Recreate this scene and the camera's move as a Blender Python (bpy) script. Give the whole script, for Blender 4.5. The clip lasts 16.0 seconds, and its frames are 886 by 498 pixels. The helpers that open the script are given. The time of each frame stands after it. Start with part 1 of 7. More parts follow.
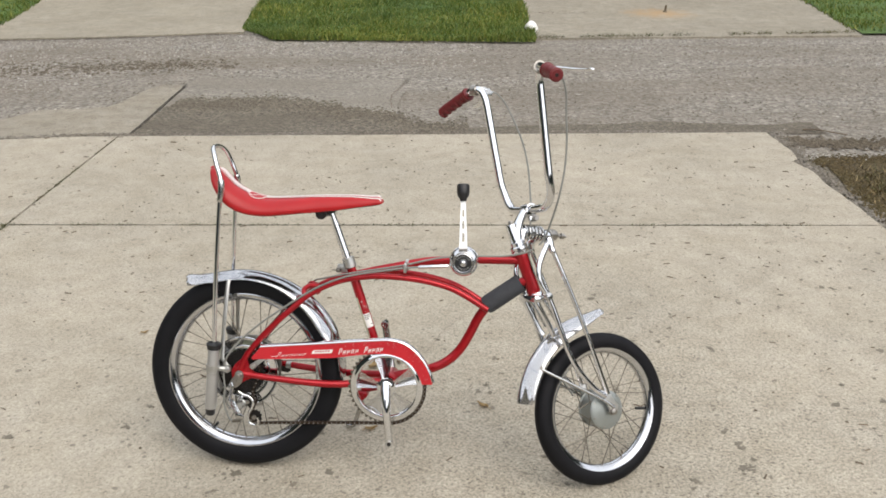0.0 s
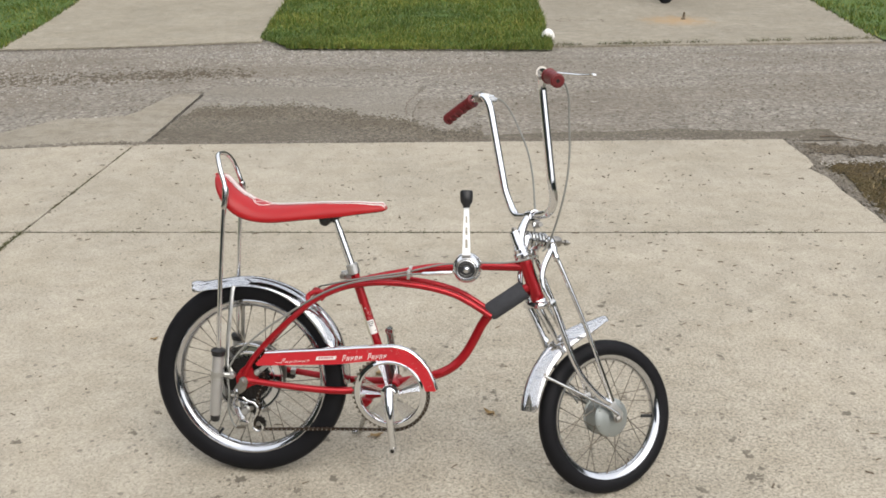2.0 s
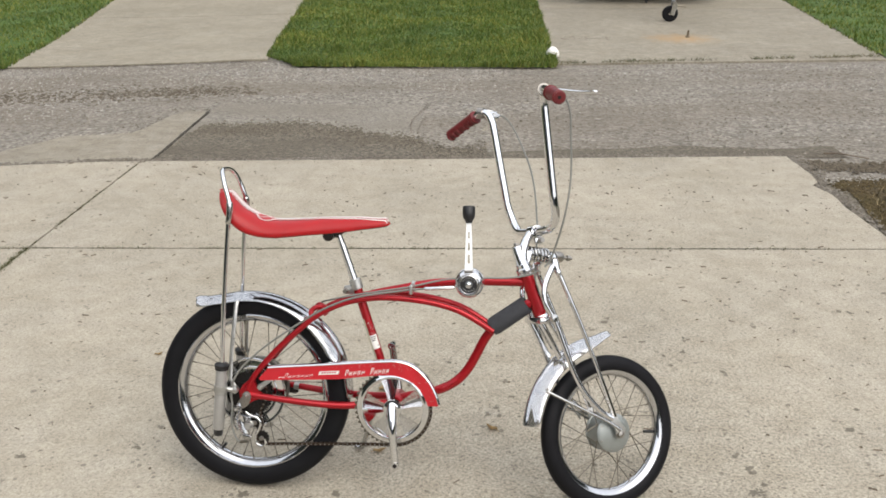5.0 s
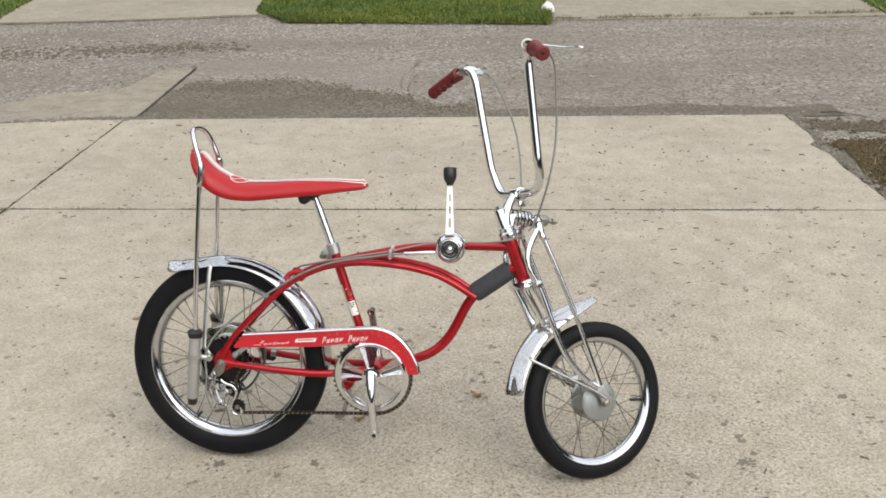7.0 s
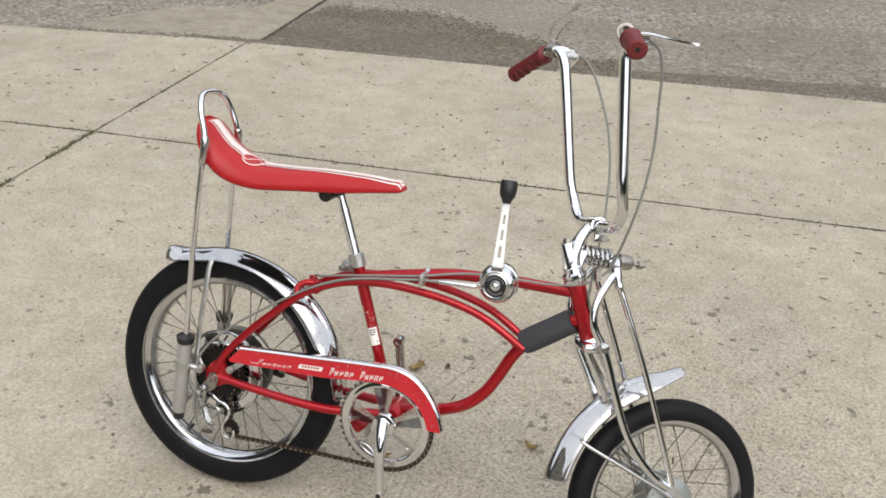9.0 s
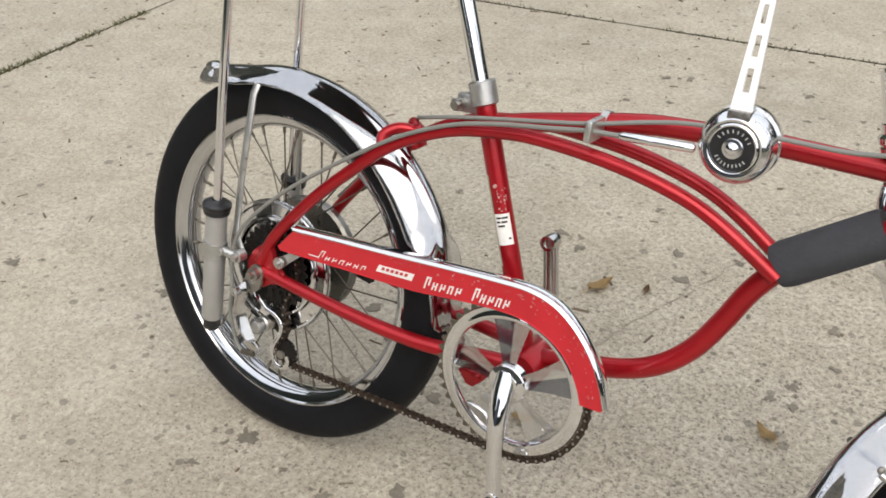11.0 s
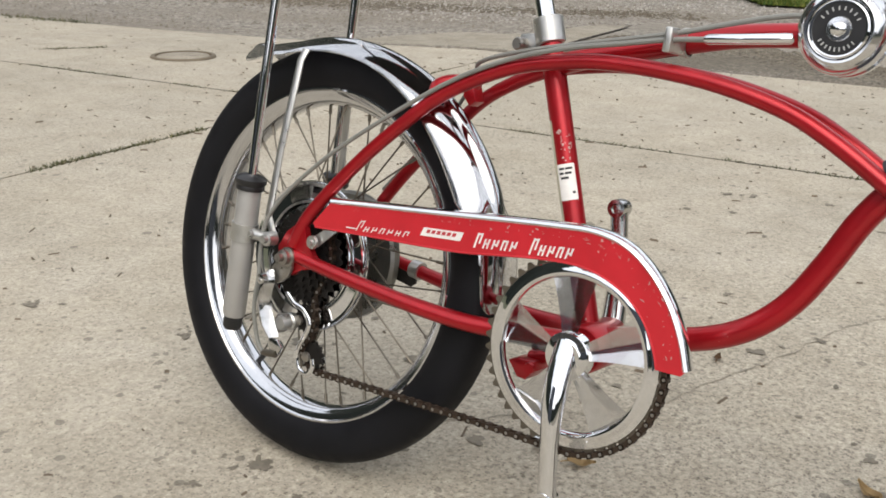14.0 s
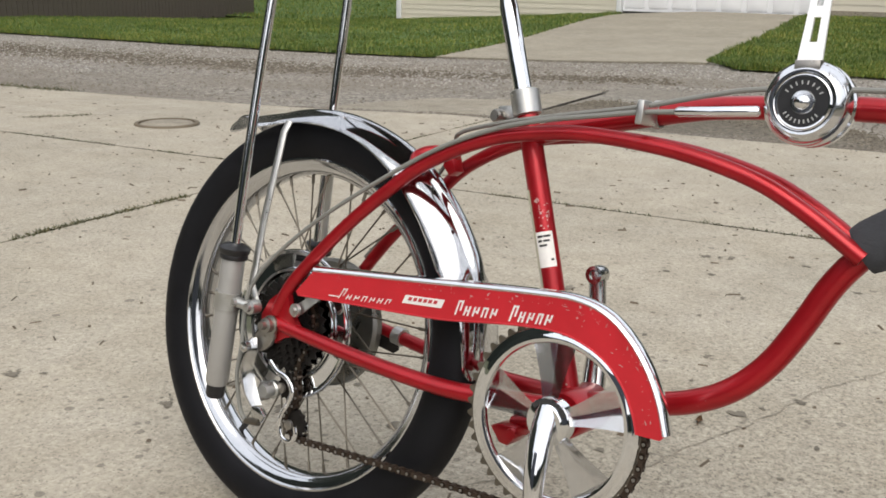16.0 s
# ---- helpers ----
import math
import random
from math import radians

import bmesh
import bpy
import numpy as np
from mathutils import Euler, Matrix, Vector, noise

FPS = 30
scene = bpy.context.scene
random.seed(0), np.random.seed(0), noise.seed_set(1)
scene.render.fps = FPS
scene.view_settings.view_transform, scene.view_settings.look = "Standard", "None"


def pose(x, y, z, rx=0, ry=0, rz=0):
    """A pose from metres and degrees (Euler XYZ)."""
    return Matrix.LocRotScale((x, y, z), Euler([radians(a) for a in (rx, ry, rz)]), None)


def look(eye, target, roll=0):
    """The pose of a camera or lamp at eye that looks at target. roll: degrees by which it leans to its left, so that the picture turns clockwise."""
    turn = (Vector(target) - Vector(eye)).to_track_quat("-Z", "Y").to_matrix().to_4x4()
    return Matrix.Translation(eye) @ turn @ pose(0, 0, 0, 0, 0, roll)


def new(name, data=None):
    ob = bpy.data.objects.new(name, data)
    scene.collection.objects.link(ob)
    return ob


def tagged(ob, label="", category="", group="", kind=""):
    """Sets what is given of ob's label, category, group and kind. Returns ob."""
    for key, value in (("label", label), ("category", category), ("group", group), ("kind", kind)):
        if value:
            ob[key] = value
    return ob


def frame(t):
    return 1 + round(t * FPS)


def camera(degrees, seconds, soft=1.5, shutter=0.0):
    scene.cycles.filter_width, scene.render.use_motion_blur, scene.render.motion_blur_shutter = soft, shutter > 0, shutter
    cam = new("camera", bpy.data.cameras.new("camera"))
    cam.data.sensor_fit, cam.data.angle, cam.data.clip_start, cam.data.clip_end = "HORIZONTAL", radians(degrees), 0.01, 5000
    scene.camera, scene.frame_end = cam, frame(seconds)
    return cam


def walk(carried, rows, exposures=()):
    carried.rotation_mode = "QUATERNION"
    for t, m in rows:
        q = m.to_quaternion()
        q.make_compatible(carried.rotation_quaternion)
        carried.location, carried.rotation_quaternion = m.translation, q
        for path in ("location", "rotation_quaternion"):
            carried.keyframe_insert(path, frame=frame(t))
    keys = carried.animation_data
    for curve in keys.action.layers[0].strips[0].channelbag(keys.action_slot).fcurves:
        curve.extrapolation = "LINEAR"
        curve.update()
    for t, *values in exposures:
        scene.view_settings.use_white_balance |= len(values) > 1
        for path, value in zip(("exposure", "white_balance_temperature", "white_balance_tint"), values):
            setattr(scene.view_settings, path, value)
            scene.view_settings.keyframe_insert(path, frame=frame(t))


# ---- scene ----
cam = camera(50.0, 16.0, soft=1.7)
EXPOSURES = [(0.0, 0.33), (8.0, 0.33), (10.5, 0.22), (11.5, 0.50), (12.5, 0.55), (13.5, 0.36), (14.5, 0.33), (15.0, 0.32), (16.0, 0.23)]
SKY_STRENGTH, SUN_STRENGTH, SUN_ANGLE = 0.15, 0.8, 60.0
PATH = [
    (0, (0.016, -0.003, 1.539), (0.01, 1.857, 0.806), 0.5),
    (0.5, (0.025, 0.0, 1.539), (0.016, 1.862, 0.809), 0.4),
    (1, (0.034, -0.005, 1.539), (0.026, 1.86, 0.816), 0.3),
    (1.5, (0.046, -0.007, 1.536), (0.024, 1.859, 0.817), 0.1),
    (2, (0.063, -0.002, 1.534), (0.012, 1.864, 0.817), -0.0),
    (2.5, (0.069, 0.008, 1.533), (0.022, 1.876, 0.819), 0.1),
    (3, (0.077, 0.006, 1.532), (0.03, 1.878, 0.829), -0.1),
    (3.5, (0.076, -0.007, 1.534), (0.026, 1.869, 0.842), -0.2),
    (4, (0.07, -0.018, 1.534), (0.012, 1.861, 0.852), -0.2),
    (6.5, (0.089, 0.021, 1.526), (0.025, 1.895, 0.83), 0.0),
    (7, (0.111, 0.077, 1.514), (0.055, 1.924, 0.749), -0.0),
    (7.5, (0.16, 0.216, 1.506), (0.075, 2.043, 0.698), -0.0),
    (8, (0.223, 0.397, 1.504), (0.095, 2.223, 0.699), 3.0),
    (8.2, (0.259, 0.448, 1.502), (0.093, 2.262, 0.678), 2.9),
    (10.3, (0.311, 1.189, 1.394), (-0.387, 2.757, 0.368), 2.8),
    (10.4, (0.301, 1.232, 1.365), (-0.420, 2.782, 0.326), 2.3),
    (10.5, (0.287, 1.273, 1.33), (-0.464, 2.794, 0.271), 1.6),
    (10.8, (0.234, 1.372, 1.167), (-0.536, 2.862, 0.078), 0.5),
    (11, (0.201, 1.412, 1.027), (-0.588, 2.89, -0.066), -0.2),
    (11.2, (0.181, 1.429, 0.885), (-0.587, 2.947, -0.166), 0.8),
    (11.5, (0.172, 1.437, 0.751), (-0.623, 3.038, -0.147), 1.3),
    (11.8, (0.192, 1.427, 0.739), (-0.641, 3.032, -0.116), 0.4),
    (12, (0.194, 1.42, 0.735), (-0.667, 3.014, -0.112), -0.4),
    (12.2, (0.198, 1.420, 0.731), (-0.683, 3.018, -0.087), -0.1),
    (12.5, (0.199, 1.415, 0.722), (-0.681, 3.038, -0.047), 0.6),
    (12.8, (0.196, 1.411, 0.707), (-0.698, 3.029, -0.055), 1.4),
    (13, (0.199, 1.409, 0.702), (-0.716, 3.019, -0.054), 1.0),
    (13.2, (0.198, 1.403, 0.698), (-0.729, 3.014, -0.040), 0.6),
    (13.5, (0.203, 1.405, 0.697), (-0.716, 3.037, -0.004), 1.3),
    (13.8, (0.202, 1.399, 0.697), (-0.744, 3.025, 0.017), 1.2),
    (14, (0.202, 1.398, 0.696), (-0.771, 3.009, 0.018), 1.2),
    (14.2, (0.203, 1.398, 0.698), (-0.778, 3.005, 0.024), 1.2),
    (14.4, (0.202, 1.394, 0.697), (-0.763, 3.014, 0.030), 1.5),
    (14.5, (0.202, 1.394, 0.697), (-0.754, 3.016, 0.022), 1.6),
    (14.8, (0.205, 1.392, 0.703), (-0.757, 3.009, 0.025), 1.3),
    (15, (0.205, 1.391, 0.701), (-0.767, 3.009, 0.038), 1.2),
    (15.2, (0.205, 1.390, 0.703), (-0.767, 3.010, 0.045), 1.2),
    (15.5, (0.205, 1.389, 0.702), (-0.763, 3.016, 0.057), 1.2),
    (15.8, (0.211, 1.391, 0.704), (-0.761, 3.036, 0.114), 1.0),
    (16, (0.211, 1.387, 0.707), (-0.754, 3.049, 0.154), 1.0),
]
walk(cam, [(t, look(eye, target, roll)) for t, eye, target, roll in PATH], exposures=EXPOSURES)

# ---- world, sun and exposure ----
world = bpy.data.worlds.new("overcast_sky")
scene.world = world
world.use_nodes = True
wn = world.node_tree.nodes
wl = world.node_tree.links
wn.clear()
w_out = wn.new("ShaderNodeOutputWorld")
w_bg = wn.new("ShaderNodeBackground")
w_sky = wn.new("ShaderNodeTexSky")
w_sky.sky_type = "NISHITA"
w_sky.sun_disc = False
w_sky.sun_elevation = radians(52)
w_sky.sun_rotation = radians(150)
w_sky.air_density = 1.0
w_sky.dust_density = 6.0
w_sky.ozone_density = 1.0
w_bg.inputs["Strength"].default_value = SKY_STRENGTH
w_hs = wn.new("ShaderNodeHueSaturation")
w_hs.inputs["Saturation"].default_value = 0.8
wl.new(w_sky.outputs[0], w_hs.inputs["Color"])
w_mix = wn.new("ShaderNodeMix")          # high white cloud over the clear sky
w_mix.data_type = "RGBA"
w_mix.inputs[0].default_value = 0.62
w_mix.inputs[7].default_value = (9.2, 9.45, 9.9, 1)
wl.new(w_hs.outputs[0], w_mix.inputs[6])
wl.new(w_mix.outputs[2], w_bg.inputs["Color"])
wl.new(w_bg.outputs[0], w_out.inputs["Surface"])

sun_data = bpy.data.lights.new("sun", "SUN")
sun_data.energy = SUN_STRENGTH
sun_data.angle = radians(SUN_ANGLE)
sun_data.color = (1.0, 0.955, 0.87)
sun = new("sun", sun_data)
sun.matrix_world = look((2.5, -4.3, 6.4), (0, 0, 0))


# ---- materials ----
def mat_new(name):
    m = bpy.data.materials.new(name)
    m.use_nodes = True
    nt = m.node_tree
    return m, nt, nt.nodes["Principled BSDF"]


def nd(nt, kind, **values):
    n = nt.nodes.new(kind)
    for key, value in values.items():
        n.inputs[key.replace("_", " ")].default_value = value
    return n


def ramp(nt, src, stops):
    r = nt.nodes.new("ShaderNodeValToRGB")
    els = r.color_ramp.elements
    els[0].position, els[0].color = stops[0][0], (*stops[0][1], 1)
    els[1].position, els[1].color = stops[-1][0], (*stops[-1][1], 1)
    for p, c in stops[1:-1]:
        e = els.new(p)
        e.color = (*c, 1)
    nt.links.new(src, r.inputs["Fac"])
    return r.outputs["Color"]


def mixc(nt, fac, a, b, mode="MIX"):
    m = nt.nodes.new("ShaderNodeMix")
    m.data_type, m.blend_type = "RGBA", mode
    for sock, v in ((m.inputs[0], fac), (m.inputs[6], a), (m.inputs[7], b)):
        if isinstance(v, (int, float)):
            sock.default_value = v
        elif isinstance(v, tuple):
            sock.default_value = (*v, 1)
        else:
            nt.links.new(v, sock)
    return m.outputs[2]


def coords(nt, scale=(1, 1, 1), kind="Object"):
    tc = nt.nodes.new("ShaderNodeTexCoord")
    mp = nt.nodes.new("ShaderNodeMapping")
    mp.inputs["Scale"].default_value = scale
    nt.links.new(tc.outputs[kind], mp.inputs["Vector"])
    return mp.outputs[0]


def noise_tex(nt, vec, scale, detail=4.0, rough=0.55):
    n = nd(nt, "ShaderNodeTexNoise", Scale=scale, Detail=detail, Roughness=rough)
    nt.links.new(vec, n.inputs["Vector"])
    return n.outputs["Fac"]


def voro(nt, vec, scale, feature="F1", rnd=1.0):
    n = nd(nt, "ShaderNodeTexVoronoi", Scale=scale, Randomness=rnd)
    n.feature = feature
    nt.links.new(vec, n.inputs["Vector"])
    return n


def bump(nt, bsdf, height, strength, dist):
    b = nd(nt, "ShaderNodeBump", Strength=strength, Distance=dist)
    nt.links.new(height, b.inputs["Height"])
    nt.links.new(b.outputs[0], bsdf.inputs["Normal"])


def simple(name, color, rough, metal=0.0, coat=0.0, var=0.15, scale=40.0, bump_s=0.0, rough_var=0.1, coat_rough=0.05, spec=0.5):
    """A plain finish whose colour and gloss vary at two scales."""
    m, nt, b = mat_new(name)
    v = coords(nt)
    n1 = noise_tex(nt, v, scale, 5)
    n2 = noise_tex(nt, v, scale * 0.15, 3)
    lo = tuple(c * (1 - var) for c in color)
    hi = tuple(min(1, c * (1 + var)) for c in color)
    c1 = ramp(nt, n1, [(0.3, lo), (0.7, hi)])
    c2 = ramp(nt, n2, [(0.3, lo), (0.7, hi)])
    nt.links.new(mixc(nt, 0.5, c1, c2), b.inputs["Base Color"])
    mr = nd(nt, "ShaderNodeMapRange")
    mr.inputs["From Min"].default_value, mr.inputs["From Max"].default_value = 0.3, 0.7
    mr.inputs["To Min"].default_value, mr.inputs["To Max"].default_value = max(0.02, rough - rough_var), rough + rough_var
    nt.links.new(n1, mr.inputs["Value"])
    nt.links.new(mr.outputs[0], b.inputs["Roughness"])
    b.inputs["Metallic"].default_value = metal
    b.inputs["Specular IOR Level"].default_value = spec
    b.inputs["Coat Weight"].default_value = coat
    b.inputs["Coat Roughness"].default_value = coat_rough
    if bump_s:
        bump(nt, b, n1, bump_s, 0.002)
    return m


CHROME = simple("chrome", (0.78, 0.785, 0.80), 0.03, 1.0, var=0.03, scale=60, rough_var=0.012)
RIM = simple("rim_chrome", (0.60, 0.605, 0.62), 0.10, 1.0, var=0.08, scale=50, rough_var=0.03)
SATIN = simple("satin_aluminium", (0.83, 0.83, 0.82), 0.42, 0.35, var=0.05, scale=80)
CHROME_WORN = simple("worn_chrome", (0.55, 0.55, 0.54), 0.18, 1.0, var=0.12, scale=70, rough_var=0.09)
# chrome with the hub's shade and dark reflections put into its base colour
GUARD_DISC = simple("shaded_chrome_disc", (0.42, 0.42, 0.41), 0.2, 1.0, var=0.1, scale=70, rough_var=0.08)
BLADE_CHROME = simple("softly_worn_chrome", (0.84, 0.845, 0.86), 0.06, 1.0, var=0.04, scale=90, rough_var=0.05)
DRUM = simple("dull_drum_steel", (0.23, 0.225, 0.205), 0.33, 0.9, var=0.18, scale=50, rough_var=0.1)
ZINC = simple("dull_zinc", (0.52, 0.52, 0.50), 0.38, 0.9, var=0.15, scale=90, rough_var=0.12)
HUB_GREY = simple("hub_grey", (0.30, 0.32, 0.305), 0.38, 0.55, var=0.1, scale=60)
SILVER = simple("silver_lacquer", (0.40, 0.39, 0.37), 0.42, 0.45, var=0.08, scale=60)
RUBBER = simple("tyre_rubber", (0.0072, 0.0072, 0.0086), 0.55, var=0.35, scale=55, bump_s=0.12, spec=0.16)
BLACK = simple("black_plastic", (0.012, 0.012, 0.013), 0.42, var=0.2, scale=80)
FOAM = simple("grey_foam", (0.045, 0.047, 0.053), 0.92, var=0.25, scale=300, bump_s=0.6)
GRIP = simple("red_grip_rubber", (0.135, 0.010, 0.012), 0.5, var=0.2, scale=70, bump_s=0.1)
VINYL = simple("red_vinyl", (0.36, 0.010, 0.012), 0.34, var=0.12, scale=18, bump_s=0.04, spec=0.36, rough_var=0.06)
VINYL_WHITE = simple("white_vinyl", (0.74, 0.66, 0.63), 0.45, var=0.08, scale=90)
CHAIN_BROWN = simple("oiled_chain_steel", (0.060, 0.042, 0.030), 0.5, 0.6, var=0.35, scale=250)
COG = simple("dark_cog_steel", (0.035, 0.032, 0.03), 0.45, 0.8, var=0.3, scale=150)
CABLE = simple("grey_cable_housing", (0.20, 0.20, 0.18), 0.5, var=0.1, scale=60)
SPOKE = simple("aged_spoke_steel", (0.17, 0.15, 0.12), 0.45, 0.9, var=0.25, scale=40)
BOLT = simple("bolt_steel", (0.35, 0.33, 0.30), 0.35, 0.95, var=0.2, scale=200)
DECAL = simple("white_decal", (0.78, 0.76, 0.72), 0.45, var=0.08, scale=200)
DECAL_GREY = simple("grey_print", (0.42, 0.42, 0.41), 0.5, var=0.1, scale=200)
DECAL_RED = simple("red_decal", (0.45, 0.04, 0.05), 0.45, var=0.08, scale=200)
DECAL_DARK = simple("dark_print", (0.03, 0.03, 0.03), 0.5, var=0.1, scale=200)
PRIMER = simple("pale_primer", (0.46, 0.27, 0.25), 0.6, var=0.25, scale=300)
DER_CHROME = simple("brushed_chrome", (0.84, 0.84, 0.84), 0.13, 1.0, var=0.08, scale=80, rough_var=0.08)
SHIFT_CHROME = simple("soft_chrome", (0.74, 0.745, 0.76), 0.13, 1.0, var=0.06, scale=70, rough_var=0.05)
CREAM = simple("aged_cream_tape", (0.55, 0.52, 0.38), 0.5, var=0.12, scale=60)


def red_paint(name, low, high, metal, rough, coat, chipped):
    """Red enamel, chipped here and there down to pale primer."""
    m, nt, b = mat_new(name)
    v = coords(nt)
    n1 = noise_tex(nt, v, 25, 4)
    base = ramp(nt, n1, [(0.3, low), (0.7, high)])
    chips = voro(nt, v, 120)
    patchy = noise_tex(nt, v, 9, 6, 0.7)
    small = nt.nodes.new("ShaderNodeMath")
    small.operation = "LESS_THAN"
    small.inputs[1].default_value = 0.16
    nt.links.new(chips.outputs["Distance"], small.inputs[0])
    where = ramp(nt, patchy, [(chipped, (0, 0, 0)), (chipped + 0.015, (0.6, 0.6, 0.6))])
    both = nt.nodes.new("ShaderNodeMath")
    both.operation = "MULTIPLY"
    nt.links.new(small.outputs[0], both.inputs[0])
    nt.links.new(where, both.inputs[1])
    nt.links.new(mixc(nt, both.outputs[0], base, (0.55, 0.42, 0.38)), b.inputs["Base Color"])
    b.inputs["Metallic"].default_value = metal
    b.inputs["Roughness"].default_value = rough
    b.inputs["Coat Weight"].default_value = coat
    b.inputs["Coat Roughness"].default_value = 0.12
    return m


# one red in two tones: tubes darkened, guard lightened for its sky-lit face
RED = red_paint("candy_red_paint", (0.32, 0.005, 0.010), (0.41, 0.007, 0.014), 0.5, 0.32, 0.28, 0.625)
GUARD_RED = red_paint("sky_lit_guard_red", (0.50, 0.014, 0.023), (0.58, 0.018, 0.029), 0.15, 0.38, 0.2, 0.60)


def concrete(name, light, dark, dirt=0.5, grain=1.0, rust=None, wear=None):
    """Weathered concrete with exposed fine aggregate, pits, stains and a faint blotchy tone."""
    m, nt, b = mat_new(name)
    v = coords(nt)
    fine = noise_tex(nt, v, 95 * grain, 6, 0.75)
    stones = voro(nt, v, 150 * grain)
    stone_tone = ramp(nt, stones.outputs["Color"], [(0.0, tuple(c * 0.66 for c in dark)), (0.55, light), (1.0, tuple(min(1, c * 1.22) for c in light))])
    fine_c = ramp(nt, fine, [(0.32, dark), (0.62, light)])
    c = mixc(nt, 0.28, fine_c, stone_tone)
    for size, share, tone, amount in ((300 * grain, 0.34, tuple(x * 0.40 for x in dark), 0.62), (150 * grain, 0.20, tuple(x * 0.42 for x in dark), 0.60), (150 * grain, 0.30, tuple(min(1, x * 1.45) for x in light), 0.5), (75 * grain, 0.05, tuple(x * 0.42 for x in dark), 0.55)):
        wob = nt.nodes.new("ShaderNodeVectorMath")
        wob.operation = "MULTIPLY_ADD"
        wn_ = nd(nt, "ShaderNodeTexNoise", Scale=size * 0.9, Detail=3.0)
        nt.links.new(v, wn_.inputs["Vector"])
        nt.links.new(wn_.outputs["Color"], wob.inputs[0])
        wob.inputs[1].default_value = (1.6 / size, 1.6 / size, 0.0)
        nt.links.new(v, wob.inputs[2])
        cell = voro(nt, wob.outputs[0], size)
        sep = nt.nodes.new("ShaderNodeSeparateColor")
        nt.links.new(cell.outputs["Color"], sep.inputs[0])
        big = nt.nodes.new("ShaderNodeMath")          # each cell's own size; most hold nothing
        big.operation = "MULTIPLY_ADD"
        nt.links.new(sep.outputs[0], big.inputs[0])
        big.inputs[1].default_value, big.inputs[2].default_value = 0.55 / share, 0.55 - 0.55 / share
        hit = nt.nodes.new("ShaderNodeMath")
        hit.operation = "LESS_THAN"
        nt.links.new(cell.outputs["Distance"], hit.inputs[0])
        nt.links.new(big.outputs[0], hit.inputs[1])
        amt = nt.nodes.new("ShaderNodeMath")
        amt.operation = "MULTIPLY"
        amt.inputs[1].default_value = amount
        nt.links.new(hit.outputs[0], amt.inputs[0])
        c = mixc(nt, amt.outputs[0], c, tone)
    ochre = noise_tex(nt, v, 2.3, 5, 0.65)
    c = mixc(nt, 1.0, c, ramp(nt, ochre, [(0.38, (0.995, 0.995, 1.0)), (0.66, (1.01, 1.0, 0.98))]), "MULTIPLY")
    blotch = noise_tex(nt, v, 1.1, 6, 0.6)
    c = mixc(nt, 1.0, c, ramp(nt, blotch, [(0.3, (0.84, 0.83, 0.80)), (0.7, (1.08, 1.07, 1.05))]), "MULTIPLY")
    mid = noise_tex(nt, v, 8.0, 5, 0.65)
    c = mixc(nt, dirt, c, mixc(nt, 1.0, c, ramp(nt, mid, [(0.40, (0.80, 0.78, 0.74)), (0.62, (1.05, 1.05, 1.05))]), "MULTIPLY"))
    pits = voro(nt, v, 17 * grain)
    pit_size = noise_tex(nt, v, 3.1, 2)
    lim = nd(nt, "ShaderNodeMapRange")
    lim.inputs["From Min"].default_value, lim.inputs["From Max"].default_value = 0.40, 0.75
    lim.inputs["To Min"].default_value, lim.inputs["To Max"].default_value = 0.03, 0.20
    if wear:
        wd = nt.nodes.new("ShaderNodeVectorMath")
        wd.operation = "DISTANCE"
        wd.inputs[1].default_value = wear
        nt.links.new(v, wd.inputs[0])
        wa = nt.nodes.new("ShaderNodeMath")
        wa.operation = "MULTIPLY_ADD"
        wa.inputs[1].default_value = 1.4
        nt.links.new(blotch, wa.inputs[0])
        nt.links.new(wd.outputs["Value"], wa.inputs[2])
        fade = nd(nt, "ShaderNodeMapRange")
        for key, value in (("From Min", 1.15), ("From Max", 2.3), ("To Min", 1.0), ("To Max", 0.12)):
            fade.inputs[key].default_value = value
        nt.links.new(wa.outputs[0], fade.inputs["Value"])
        worn = fade.outputs[0]
        rough_patch = mixc(nt, 1.0, c, ramp(nt, noise_tex(nt, v, 110, 5, 0.82), [(0.37, (0.40, 0.39, 0.38)), (0.49, (1.0, 1.0, 1.0)), (0.62, (1.20, 1.20, 1.20))]), "MULTIPLY")
        c = mixc(nt, worn, c, rough_patch)
        holes = voro(nt, v, 62)
        gate = nd(nt, "ShaderNodeMapRange")
        for key, value in (("From Min", 0.42), ("From Max", 0.72), ("To Min", -0.02), ("To Max", 0.36)):
            gate.inputs[key].default_value = value
        nt.links.new(noise_tex(nt, v, 13, 4, 0.7), gate.inputs["Value"])
        hole = nt.nodes.new("ShaderNodeMath")
        hole.operation = "LESS_THAN"
        nt.links.new(holes.outputs["Distance"], hole.inputs[0])
        nt.links.new(gate.outputs[0], hole.inputs[1])
        deep = nt.nodes.new("ShaderNodeMath")
        deep.operation = "MULTIPLY"
        nt.links.new(hole.outputs[0], deep.inputs[0])
        nt.links.new(worn, deep.inputs[1])
        half = nt.nodes.new("ShaderNodeMath")
        half.operation = "MULTIPLY"
        half.inputs[1].default_value = 0.75
        nt.links.new(deep.outputs[0], half.inputs[0])
        c = mixc(nt, half.outputs[0], c, tuple(x * 0.45 for x in dark))
    nt.links.new(pit_size, lim.inputs["Value"])
    less = nt.nodes.new("ShaderNodeMath")
    less.operation = "LESS_THAN"
    nt.links.new(pits.outputs["Distance"], less.inputs[0])
    nt.links.new(lim.outputs[0], less.inputs[1])
    weak = nt.nodes.new("ShaderNodeMath")
    weak.operation = "MULTIPLY"
